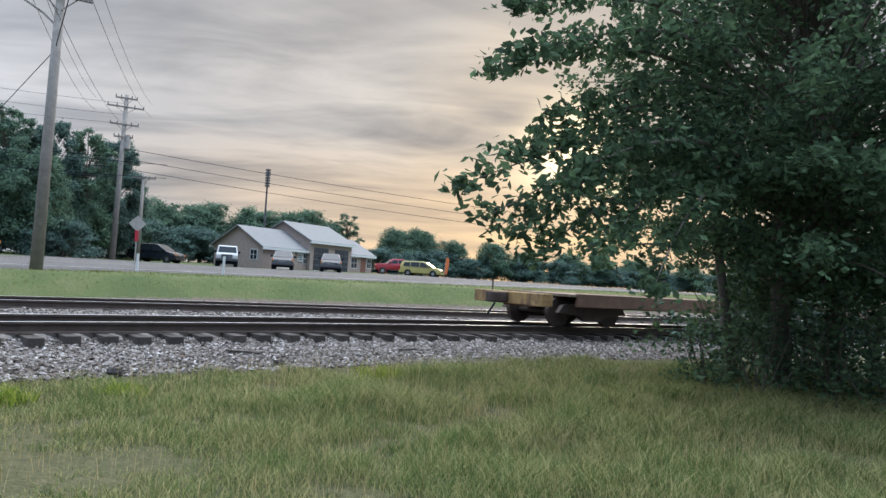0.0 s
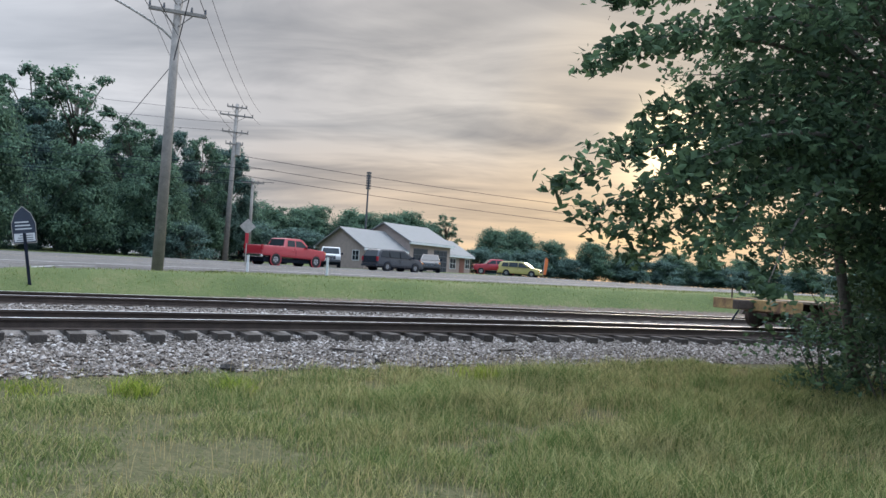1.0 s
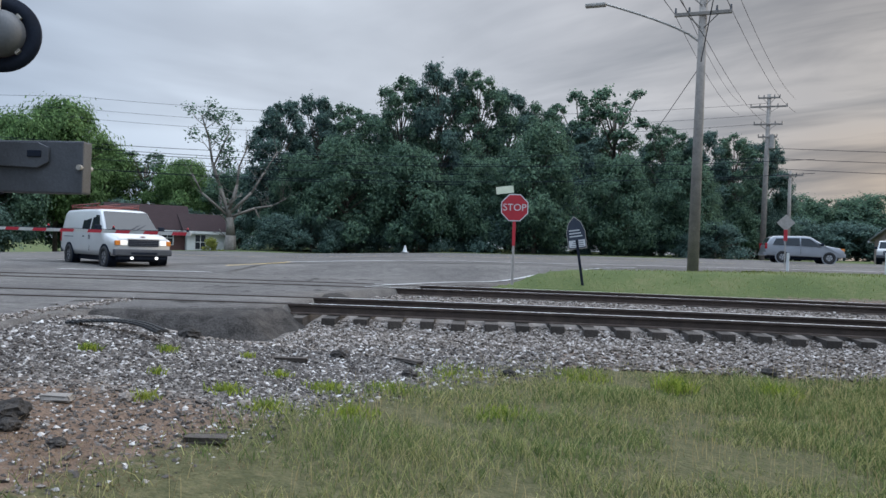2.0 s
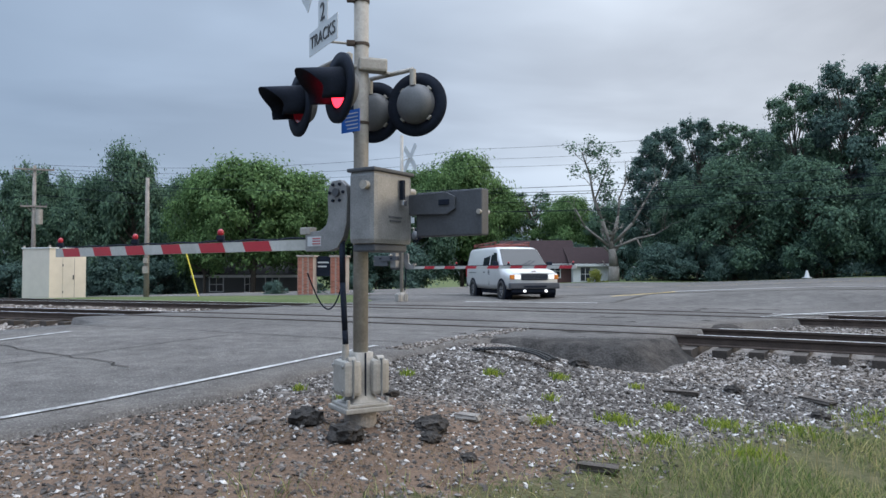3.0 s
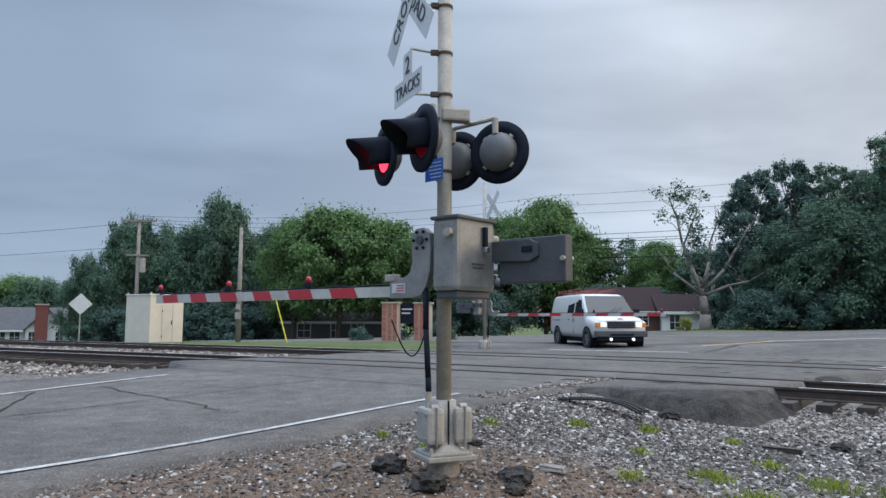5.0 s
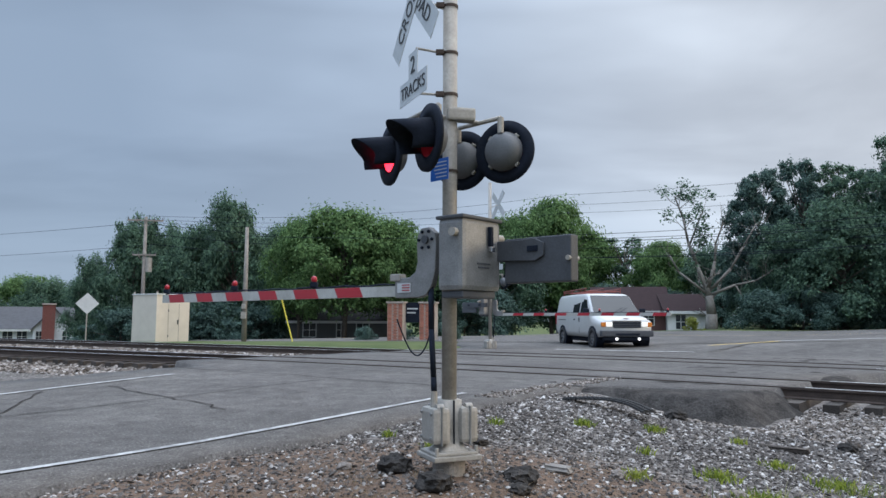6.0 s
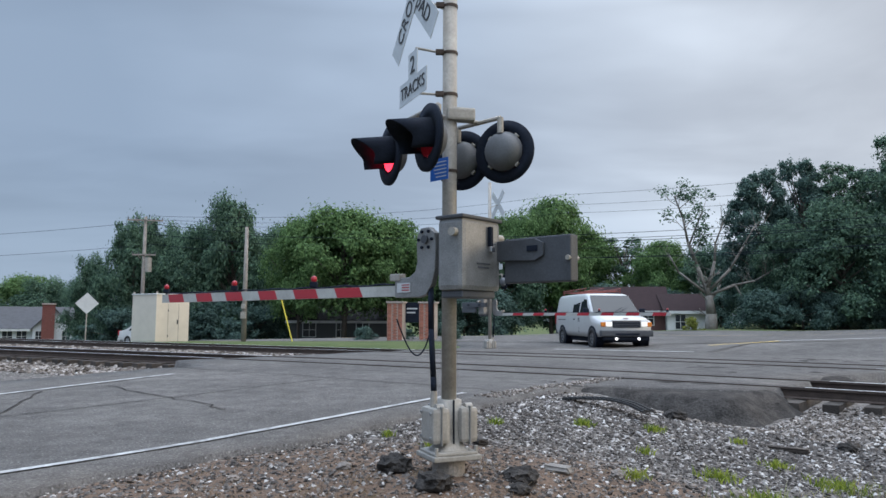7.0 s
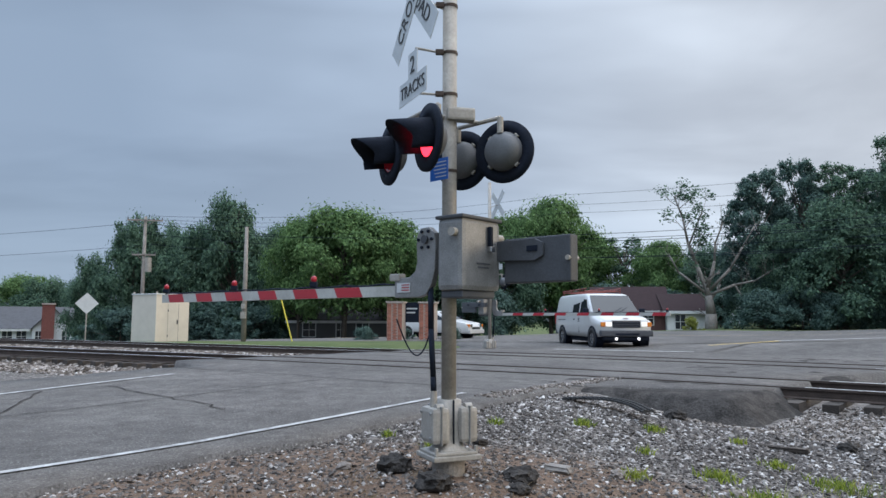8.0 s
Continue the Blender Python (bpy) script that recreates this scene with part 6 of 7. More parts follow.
# ---- buildings ----
def window(root, x, y, z, w, h, normal, frame_mat=None, name="window"):
    """A framed window on a wall; normal '+y', '-y' or '-x'."""
    rot = {"-y": 0, "+y": 180, "-x": -90, "+x": 90}[normal]
    m = Matrix.Translation((x, y, z)) @ Matrix.Rotation(radians(rot), 4, "Z")
    f = part(name, box(-w / 2 - 0.07, w / 2 + 0.07, -0.04, 0.05, -h / 2 - 0.07, h / 2 + 0.07, 0.01, None, m), frame_mat or WHITE, root, "window frame")
    part("pane", box(-w / 2, w / 2, -0.05, -0.036, -h / 2, h / 2, 0, None, m), GLASS, f)
    part("glazing_bar", box(-w / 2, w / 2, -0.06, -0.046, -0.02, 0.02, 0, None, m), frame_mat or WHITE, f)
    part("glazing_bar", box(-0.02, 0.02, -0.06, -0.046, -h / 2, h / 2, 0, None, m), frame_mat or WHITE, f)
    return f


def garage():
    """Brick service building: low gabled front wing, taller two-bay middle, low end wing."""
    ang = 60.3
    root = empty("garage_building", pose(-17.2, 67.1, 0.82, 0, 0, ang), "tan brick garage with pale metal roofs and two bays", "building")

    w1 = box(0, 6.6, 0, 6.4, 0, 2.25)
    a = part("front_wing", w1, TAN_BRICK, root, "low brick wing")
    gable_roof(a, 0, 6.6, 0, 6.4, 2.25, 4.05)
    b = part("bay_block", box(6.2, 13.0, -0.5, 6.9, 0, 3.25), TAN_BRICK, root, "taller block with two vehicle bays")
    gable_roof(b, 6.2, 13.0, -0.5, 6.9, 3.25, 5.05)
    c = part("end_wing", box(13.0, 17.6, 0, 6.2, 0, 2.3), TAN_BRICK, root, "low end wing")
    gable_roof(c, 13.0, 17.6, 0, 6.2, 2.3, 3.9)
    for x in (7.9, 11.3):
        d = part("bay_door", box(x - 1.15, x + 1.15, -0.53, -0.50, 0.1, 2.5, 0.005), GLASS, b, "dark glazed bay door")
        for i in range(5):
            part("door_rail", box(x - 1.15, x + 1.15, -0.56, -0.53, 0.1 + i * 0.58, 0.19 + i * 0.58), WHITE if i == 0 else DARKGREY, d)
        for q in (-0.4, 0.4):
            part("door_stile", box(x + q - 0.03, x + q + 0.03, -0.555, -0.53, 0.1, 2.5), DARKGREY, d)
    part("fascia", box(6.0, 13.2, -0.62, -0.5, 2.9, 3.25, 0.01), WHITE, b)
    part("garage_door", box(1.6, 4.4, -0.03, 0.0, 0.05, 1.95, 0.005), CREAM, a, "closed pale garage door")
    sg = part("notice_board", box(4.85, 5.7, -0.05, 0.0, 0.95, 1.9), SIGNWHITE, a, "white notice board")
    for i in range(3):
        part("notice_bar", box(4.95, 5.6 - 0.1 * i, -0.055, -0.05, 1.1 + 0.2 * i, 1.2 + 0.2 * i), DARKGREY, sg)
    window(a, 6.0, 0.0, 1.3, 0.5, 1.0, "-y")
    window(a, 0.0, 1.1, 1.35, 0.8, 0.9, "-x")
    window(c, 14.2, 0.0, 1.25, 1.0, 1.1, "-y")
    part("entrance_door", box(15.5, 16.4, -0.03, 0.0, 0, 2.0, 0.005), mat("brown_door", (0.18, 0.07, 0.05), 0.6, 0, 0.1), c, "brown entrance door")
    window(c, 17.0, 0.0, 1.3, 0.7, 1.0, "-y")


def gable_roof(parent, x0, x1, y0, y1, eave, ridge, roof_mat=None, wall_mat=None, over=0.35):
    """Gable ends and two roof slopes, ridge along x."""
    roof_mat, wall_mat = roof_mat or ROOFTIN, wall_mat or TAN_BRICK
    yc = (y0 + y1) / 2
    for x in (x0, x1 - 0.12):
        own = bmesh.new()
        q = [(y0, eave), (y1, eave), (yc, ridge - 0.02)]
        A = [own.verts.new((x, y, z)) for y, z in q]
        B = [own.verts.new((x + 0.12, y, z)) for y, z in q]
        own.faces.new(A), own.faces.new(list(reversed(B)))
        for j in range(3):
            own.faces.new((A[j], A[(j + 1) % 3], B[(j + 1) % 3], B[j]))
        bmesh.ops.recalc_face_normals(own, faces=own.faces)
        part("gable", own, wall_mat, parent, "gable end")
    k = (ridge - eave) / ((y1 - y0) / 2)
    for ye, sg in ((y0, -1), (y1, 1)):
        own = bmesh.new()
        yy, zz = ye + sg * over, eave - over * k
        q = [(x0 - over, yc, ridge), (x1 + over, yc, ridge), (x1 + over, yy, zz), (x0 - over, yy, zz)]
        A = [own.verts.new((x, y, z + 0.08)) for x, y, z in q]
        B = [own.verts.new((x, y, z - 0.04)) for x, y, z in q]
        own.faces.new(A), own.faces.new(list(reversed(B)))
        for j in range(4):
            own.faces.new((A[j], A[(j + 1) % 4], B[(j + 1) % 4], B[j]))
        bmesh.ops.recalc_face_normals(own, faces=own.faces)
        rf = part("roof", own, roof_mat, parent, "sloping roof")
        part("eaves_board", box(x0 - over, x1 + over, yy - 0.05, yy + 0.05, zz - 0.18, zz + 0.04), WHITE, rf)


garage()
ROOF_DARK = mat("dark_shingles", (0.068, 0.068, 0.074), 0.9, 0, 0.2, 3, 0.3, 20)
ROOF_RED = mat("red_brown_shingles", (0.032, 0.019, 0.020), 0.95, 0, 0.2, 3, 0.3, 20, spec=0.2)
SIDING = mat("pale_blue_siding", (0.52, 0.55, 0.58), 0.7, 0, 0.06, 2, 0.1, 20)
# grey siding, darkened in its colour for the shade under the trees
GREYSIDE = mat("tree_shaded_siding", (0.075, 0.08, 0.08), 0.75, 0, 0.08, 2, 0.1, 20)


def house(x, y, z, yaw, l, w, eave, ridge, wall_mat, roof_mat, label, wins=(), chimney=None, door=None):
    root = empty("house", pose(x, y, z, 0, 0, yaw), label, "house")
    b = part("wall", box(0, l, 0, w, -0.3, eave), wall_mat, root)
    gable_roof(b, 0, l, 0, w, eave, ridge, roof_mat, wall_mat)
    for wx, wz, ww, wh in wins:
        window(b, wx, 0.0, wz, ww, wh, "-y")
    if chimney:
        part("chimney", box(chimney - 0.45, chimney + 0.45, -0.5, 0.15, -0.3, ridge + 0.5, 0.02), mat("chimney_brick", (0.095, 0.034, 0.03), 0.9, 0, 0.2, 6, 0.3), root, "dark red brick chimney")
    if door:
        part("door", box(door[0], door[1], -0.04, 0.0, 0, door[2], 0.01), door[3], root, "door")
    return root


pale_house = house(-76.0, -44.8, -3.0, 117, 11, 7, 2.85, 5.0, SIDING, ROOF_DARK, "pale blue house with grey roof, cross gable and brick chimney", ((5.0, 1.9, 0.9, 1.1), (6.3, 1.9, 0.9, 1.1), (2.5, 1.9, 0.9, 1.1)), None)
wing = part("wing", box(0, 4.4, -1.95, 1.95, -0.3, 2.85), SIDING, pale_house, "cross gable wing")
wing.matrix_basis = Matrix.Translation((9.2, -1.0, 0)) @ Matrix.Rotation(radians(90), 4, "Z")
gable_roof(wing, 0, 4.4, -1.95, 1.95, 2.85, 4.85, ROOF_DARK, SIDING, 0.25)
window(wing, 0.0, 1.35, 1.9, 0.6, 1.1, "-x")
window(wing, 0.0, -1.2, 1.9, 0.7, 1.1, "-x")
part("chimney", box(8.05, 9.25, -1.65, -1.01, -0.3, 5.25, 0.02), mat("chimney_brick", (0.17, 0.06, 0.05), 0.9, 0, 0.2, 6, 0.3), pale_house, "dark red brick chimney")
part("chimney_cap", box(7.98, 9.32, -1.72, -0.95, 5.25, 5.4, 0.02), MORTAR, pale_house)
house(-57.2, 16.2, -0.25, 74, 5.6, 7, 2.05, 3.9, mat("brown_brick", (0.10, 0.05, 0.045), 0.9, 0, 0.15, 6, 0.3), ROOF_RED, "low brick house with red-brown roof among trees", ((2.0, 1.3, 1.2, 1.0), (4.2, 1.3, 0.8, 1.0)))
house(-54.9, 21.35, -0.25, 78, 2.9, 6, 2.0, 3.25, WHITE, ROOF_RED, "white sided wing with red-brown roof", ((1.0, 1.05, 0.75, 1.1),))
# shade of the maples is put into the wall and roof colours
house(-60.4, -8.6, -1.2, 93, 8.6, 6, 2.1, 3.6, GREYSIDE, mat("tree_shaded_shingles", (0.045, 0.044, 0.045), 0.95, 0, 0.2, 3, 0.3, 20, spec=0.2), "low grey house with porch behind the maples", ((1.6, 1.2, 1.0, 1.1), (4.2, 1.2, 0.7, 1.2), (6.0, 1.2, 1.0, 1.1)))


# brick sign pillars with a dark board between them
def brick_pillar(x, y, z, yaw, w, h):
    root = empty("brick_pillar", pose(x, y, z, 0, 0, yaw), "square red brick sign pillar", "pillar", "brick sign pillars")
    part("core", box(-w / 2 + 0.015, w / 2 - 0.015, -w / 2 + 0.015, w / 2 - 0.015, -0.3, h), MORTAR, root, "mortar joints")
    me = bpy.data.meshes.new("brick")
    b = box(-0.097, 0.097, -0.046, 0.046, -0.028, 0.028, 0.004)
    b.to_mesh(me)
    b.free()
    me.materials.append(BRICK)
    rows = int(h / 0.068)
    per = max(2, int(w / 0.21))
    for r in range(rows):
        for side in range(2):
            for i in range(per):
                off = -w / 2 + (i + 0.5) * w / per + (0.05 if r % 2 else -0.05) * (0.6 if 0 < i < per - 1 else 0)
                m = Matrix.Rotation(radians(-90 * side), 4, "Z") @ Matrix.Translation((off, -w / 2 + 0.04, r * 0.068 + 0.03))
                shared("brick", me, root, m)
    part("cap", box(-w / 2 - 0.05, w / 2 + 0.05, -w / 2 - 0.05, w / 2 + 0.05, h, h + 0.08, 0.015), MORTAR, root, "stone cap")


brick_pillar(-36.0, 0.15, -0.1, 75, 0.80, 1.85)
brick_pillar(-36.2, 1.75, -0.1, 75, 0.80, 1.85)
sb = empty("sign_board", pose(-36.1, 0.95, -0.1, 0, 0, 75), "dark sign board between brick pillars", "sign")
part("board", box(-0.45, 0.45, -0.05, 0.05, 0.9, 1.9, 0.01), BLACK, sb)
for i in range(2):
    part("text_bar", box(-0.3, 0.25 - 0.1 * i, -0.06, -0.05, 1.55 - 0.2 * i, 1.62 - 0.2 * i), SIGNWHITE, sb)


# ---- trees ----
def limb_mesh(segs, seg=8):
    bm = bmesh.new()
    for a, b, r0, r1 in segs:
        rod(a, b, r0, r1, seg, bm)
    return bm


def leaf_cards(centres, spread, per, size, rs, droop=0.0, outward=None):
    """Small pointed leaves round the clump centres; with outward ways given, their faces turn that way and up."""
    n = len(centres) * per
    off = rs.normal(0, 1, (n, 3)) * np.repeat(np.array(spread), per)[:, None] * np.array([1, 1, 0.75])
    c = np.repeat(np.array(centres), per, 0) + off
    a = rs.normal(0, 1, (n, 3))
    a[:, 2] = a[:, 2] * 0.6 - droop
    if outward is not None:
        face = np.repeat(np.array(outward), per, 0) * 0.7 + off / np.repeat(np.array(spread), per)[:, None] * 0.35 + np.array([0, 0, 0.45]) + rs.normal(0, 0.5, (n, 3))
        a = np.cross(face, a)
    a /= np.linalg.norm(a, axis=1)[:, None]
    b = np.cross(a, rs.normal(0, 1, (n, 3)) if outward is None else face)
    b /= np.linalg.norm(b, axis=1)[:, None]
    L = size * (0.6 + 0.8 * rs.rand(n))[:, None]
    nrm = np.cross(a, b)
    v = np.stack([c - a * L * 0.5, c + b * L * 0.27 + nrm * L * 0.06, c + a * L * 0.5, c - b * L * 0.27 + nrm * L * 0.06], 1).reshape(-1, 3)
    i = np.arange(n) * 4
    f = np.stack([i, i + 1, i + 2, i + 3], 1)
    return v, f


def tree(label, seed, h, r, low, clumps, per, leaf, material, shape="round", trunk_r=0.22, cat="tree", name="tree"):
    """A tapered trunk with limbs and an uneven crown of leaf clumps; built at the origin."""
    rs = np.random.RandomState(seed)
    rng = random.Random(seed)
    root = empty(name, pose(0, 0, 0), label, cat, "trees beyond the highway")
    segs = [((0, 0, -0.5), (rng.uniform(-.2, .2), rng.uniform(-.2, .2), h * 0.5), trunk_r, trunk_r * 0.7), ((0, 0, h * 0.48), (0, 0, h * 0.88), trunk_r * 0.7, 0.03)]
    lobes = []
    count = {"round": 48, "spire": 56, "thin": 26, "bush": 18}[shape]
    for i in range(count):
        t = (i + rng.random()) / count
        a = i * 2.4 + rng.uniform(-0.5, 0.5)
        if shape == "round":
            wide = math.sqrt(max(0.02, 1 - ((t - 0.42) / 0.66) ** 2))
        elif shape == "bush":
            wide = math.sqrt(max(0.02, 1 - t * t))
        else:
            wide = math.sqrt(max(0.03, 1 - ((t - 0.36) / 0.70) ** 2))
        size = r * rng.uniform(0.19, 0.34) * (1.0 if shape in ("round", "bush") else 1.1 - 0.45 * t)
        q = max(0.0, r * wide * rng.uniform(0.45, 1.06) - size * 0.5)
        p = Vector((q * math.cos(a), q * math.sin(a), low + size * 0.6 + (h - low - size * 1.4) * t))
        lobes.append((p, size))
        segs.append(((0, 0, min(p.z * 0.72, h * 0.8)), tuple(p), trunk_r * 0.34, 0.025))
    part("trunk", limb_mesh(segs, 6), BARK, root, "tapered trunk with limbs", True)
    cs, sp, ways = [], [], []
    weights = np.array([q * q for _, q in lobes])
    for j in rs.choice(len(lobes), clumps, p=weights / weights.sum()):
        p, q = lobes[j]
        v = Vector(rs.normal(0, 1, 3)).normalized()
        if v.z < -0.35 and rs.rand() < 0.7:
            v.z = -v.z
        o = v * q * (0.62 + 0.45 * rs.rand())
        cs.append(tuple(p + Vector((o.x, o.y, o.z * 0.8))))
        out = (v + Vector((p.x, p.y, 0)).normalized() * 0.4).normalized()
        ways.append(tuple(out))
        sp.append(q * 0.27 * (0.55 + 0.9 * rs.rand()))
    v, f = leaf_cards(cs, sp, per, leaf, rs, 0.0, ways)
    v[:, 2] = np.maximum(v[:, 2], 0.05)
    from_arrays("crown", v.tolist(), f.tolist(), material, root, "leafy crown")
    return root


def wood():
    """A few tree kinds, then copies turned and scaled along the skyline."""
    kinds = [
        tree("tall dark green broadleaf tree in a dense wood", 1, 14, 4.2, 1.0, 1150, 40, 0.26, LEAF_C, "spire"),
        tree("tall broadleaf tree with uneven crown", 2, 15, 4.2, 1.2, 1150, 40, 0.26, LEAF_A, "spire"),
        tree("rounded leafy tree at the wood's edge", 3, 10, 4.2, 0.5, 760, 42, 0.26, LEAF_A),
        tree("full bright green maple tree", 4, 10, 4.6, 1.8, 820, 42, 0.27, LEAF_B),
        tree("dense green shrub at the wood's edge", 5, 4.2, 3.0, 0.1, 260, 46, 0.20, LEAF_C, "bush", 0.08, "shrub", "shrub"),
        tree("slender broadleaf tree with thin crown", 6, 14, 3.0, 5.0, 190, 44, 0.27, LEAF_A, "thin"),
        tree("low yellow-green garden bush", 7, 1.6, 1.1, 0.05, 110, 36, 0.11, leafy("garden_bush_leaves", (0.16, 0.20, 0.045), (0.28, 0.28, 0.07), 0.3), "bush", 0.04, "shrub", "shrub"),
    ]
    used = [False] * len(kinds)
    rng = random.Random(21)

    def put(k, x, y, z, height, wide=1.0):
        base = (14, 15, 10, 10, 4.2, 14, 1.6)[k]
        s = height / base
        m = pose(x, y, z, 0, 0, rng.uniform(0, 360)) @ Matrix.Diagonal((s * wide, s * wide, s, 1))
        if not used[k]:
            used[k] = True
            kinds[k].matrix_basis = m
            return
        o = copy_thing(kinds[k], pose(0, 0, 0))
        o.matrix_basis = m

    def at(k, s, d, top, wide=1.0):
        p = plan(s, d)
        g = far_z(s, min(d, 80)) - 0.3
        top = top + 0.45 if d > 56 else top
        put(k, p.x, p.y, g, top - g, wide)
    # wood behind the highway, from the pole side to the dead tree
    def stand(k, x, y, top, wide):
        s = x * UX + y * UY
        g = far_z(s, min(x * NX + y * NY - bend(s), 80)) - 0.3
        put(k, x, y, g, top - g, wide)
    for k, x, y, top, w in ((0, -56.6, 29.9, 13.4, 0.85), (0, -56.7, 33.7, 14.4, 0.8), (1, -55.4, 36.3, 14.0, 0.85), (0, -55.6, 39.6, 13.6, 0.9), (1, -50.7, 38.6, 16.2, 0.75), (0, -48.7, 41.6, 17.3, 0.8), (1, -46.4, 44.0, 16.8, 0.8), (0, -45.9, 47.5, 15.9, 0.75), (1, -43.9, 49.6, 14.8, 0.8),
                            (5, -42.3, 53.3, 16.0, 1.1), (5, -39.8, 55.1, 16.6, 1.2), (0, -40.5, 51.0, 12.6, 0.9), (1, -35.0, 56.0, 12.6, 0.9), (0, -33.5, 59.2, 12.2, 0.9), (1, -31.9, 62.3, 12.2, 0.9), (0, -31.5, 67.0, 12.4, 0.9), (2, -37.3, 41.7, 10.8, 0.85),
                            (2, -33.8, 47.5, 8.8, 0.9), (2, -30.6, 52.5, 8.6, 0.9), (2, -45.0, 35.8, 9.2, 0.95), (2, -49.0, 32.0, 9.6, 0.95), (2, -41.5, 39.5, 8.6, 0.8), (2, -53.0, 30.0, 8.4, 0.8)):
        stand(k, x, y, top, w)
    for i in range(16):
        s = 14.0 - i * 2.1
        at(4, s, 56.0 + rng.uniform(0, 3.0) + 0.1 * max(0, -s), 2.2 + rng.uniform(0, 1.6), rng.uniform(0.9, 1.25))
    for i in range(13):
        at(0, 20 - i * 3.4, 76 + rng.uniform(0, 6), 11 + rng.uniform(0, 2), 1.3)
    # behind the near garage and far right
    for k, s, d, top, w in ((2, -42, 106, 9.0, 1.5), (2, -49, 108, 9.5, 1.5), (2, -55, 104, 9.2, 1.5), (2, -61, 104, 9.6, 1.5), (2, -66, 106, 8.8, 1.5), (2, -36, 100, 8.5, 1.5), (2, -31, 92, 8.2, 1.4), (2, -27, 84, 8.0, 1.4),
                            (5, -58.5, 88, 8.4, 1.3), (2, -72, 96, 7.6, 1.3), (2, -76, 96, 7.9, 1.2), (2, -80, 94, 6.4, 1.3), (2, -84, 90, 6.5, 1.3), (2, -90, 90, 5.6, 1.5), (2, -97, 88, 5.8, 1.5), (2, -104, 88, 5.4, 1.5),
                            (2, -112, 88, 5.8, 1.6), (2, -120, 84, 5.4, 1.6), (2, -130, 80, 5.6, 1.7), (2, -140, 76, 6.2, 1.7), (2, -150, 70, 6.4, 1.7)):
        at(k, s, d, top, w)
    for i in range(26):
        at(4, -62 - i * 3.6, 93 - 0.45 * i + rng.uniform(-2, 2), 3.6 + rng.uniform(0, 1.4), rng.uniform(1.2, 1.7))
    for i in range(9):
        at(4, -26 - i * 4.5, 92 + i * 2.0, 4.5 + rng.uniform(0, 1.5), 1.4)
    # left of the crossing
    for k, x, y, top, w in ((3, -57.8, -4.0, 9.9, 0.95), (3, -58.5, -0.2, 9.0, 0.8), (3, -59.4, -7.8, 9.2, 0.62), (2, -64.4, -14.3, 11.8, 0.62), (2, -66.5, -11.6, 9.4, 0.7), (2, -65.5, -18.3, 9.3, 0.7), (2, -66.0, -23.4, 10.2, 0.58), (2, -68.6, -21.8, 9.6, 0.7),
                            (2, -68.4, -27.8, 6.7, 0.6), (3, -98.5, -48.9, 6.4, 1.1), (2, -94.0, -44.0, 5.8, 1.1), (2, -88.4, -50.8, 7.2, 1.0), (2, -92.0, -38.0, 5.4, 1.1), (3, -76.2, 16.9, 13.9, 0.72), (3, -78.8, 13.0, 12.4, 0.7), (2, -73.0, 11.0, 9.5, 0.9),
                            (5, -79.8, 26.2, 10.4, 1.6), (3, -74.8, 28.5, 9.3, 0.8), (3, -80.9, 22.5, 10.8, 0.8), (2, -72.0, 32.5, 8.6, 0.9), (2, -82.0, 31.0, 8.8, 1.0), (2, -84.0, 20.0, 9.0, 1.2), (2, -76.0, 4.0, 9.5, 1.2), (2, -77.0, -6.0, 9.0, 1.3), (2, -76.0, -16.0, 9.0, 1.3), (2, -77.0, -24.0, 7.5, 1.2), (4, -50.3, 26.8, 3.1, 1.25), (6, -50.2, 21.3, 1.2, 1.0)):
        stand(k, x, y, top, w)
    for x, y, top in ((-62.0, -11.8, 2.2), (-62.5, -15.0, 2.6), (-63.0, -19.0, 2.4), (-64.0, -23.5, 2.0), (-66.0, 6.5, 3.4), (-69.0, 9.5, 3.6), (-67.5, 31.5, 3.6), (-71.0, 27.0, 4.2), (-72.0, 21.5, 4.4)):
        stand(4, x, y, top, 1.2)
    for s, d, h in ((28.0, 30.8, 0.7), (26.2, 31.6, 0.6), (23.2, 31.2, 0.6)):
        at(4, s, d, far_z(s, d) + h, 1.0)


wood()


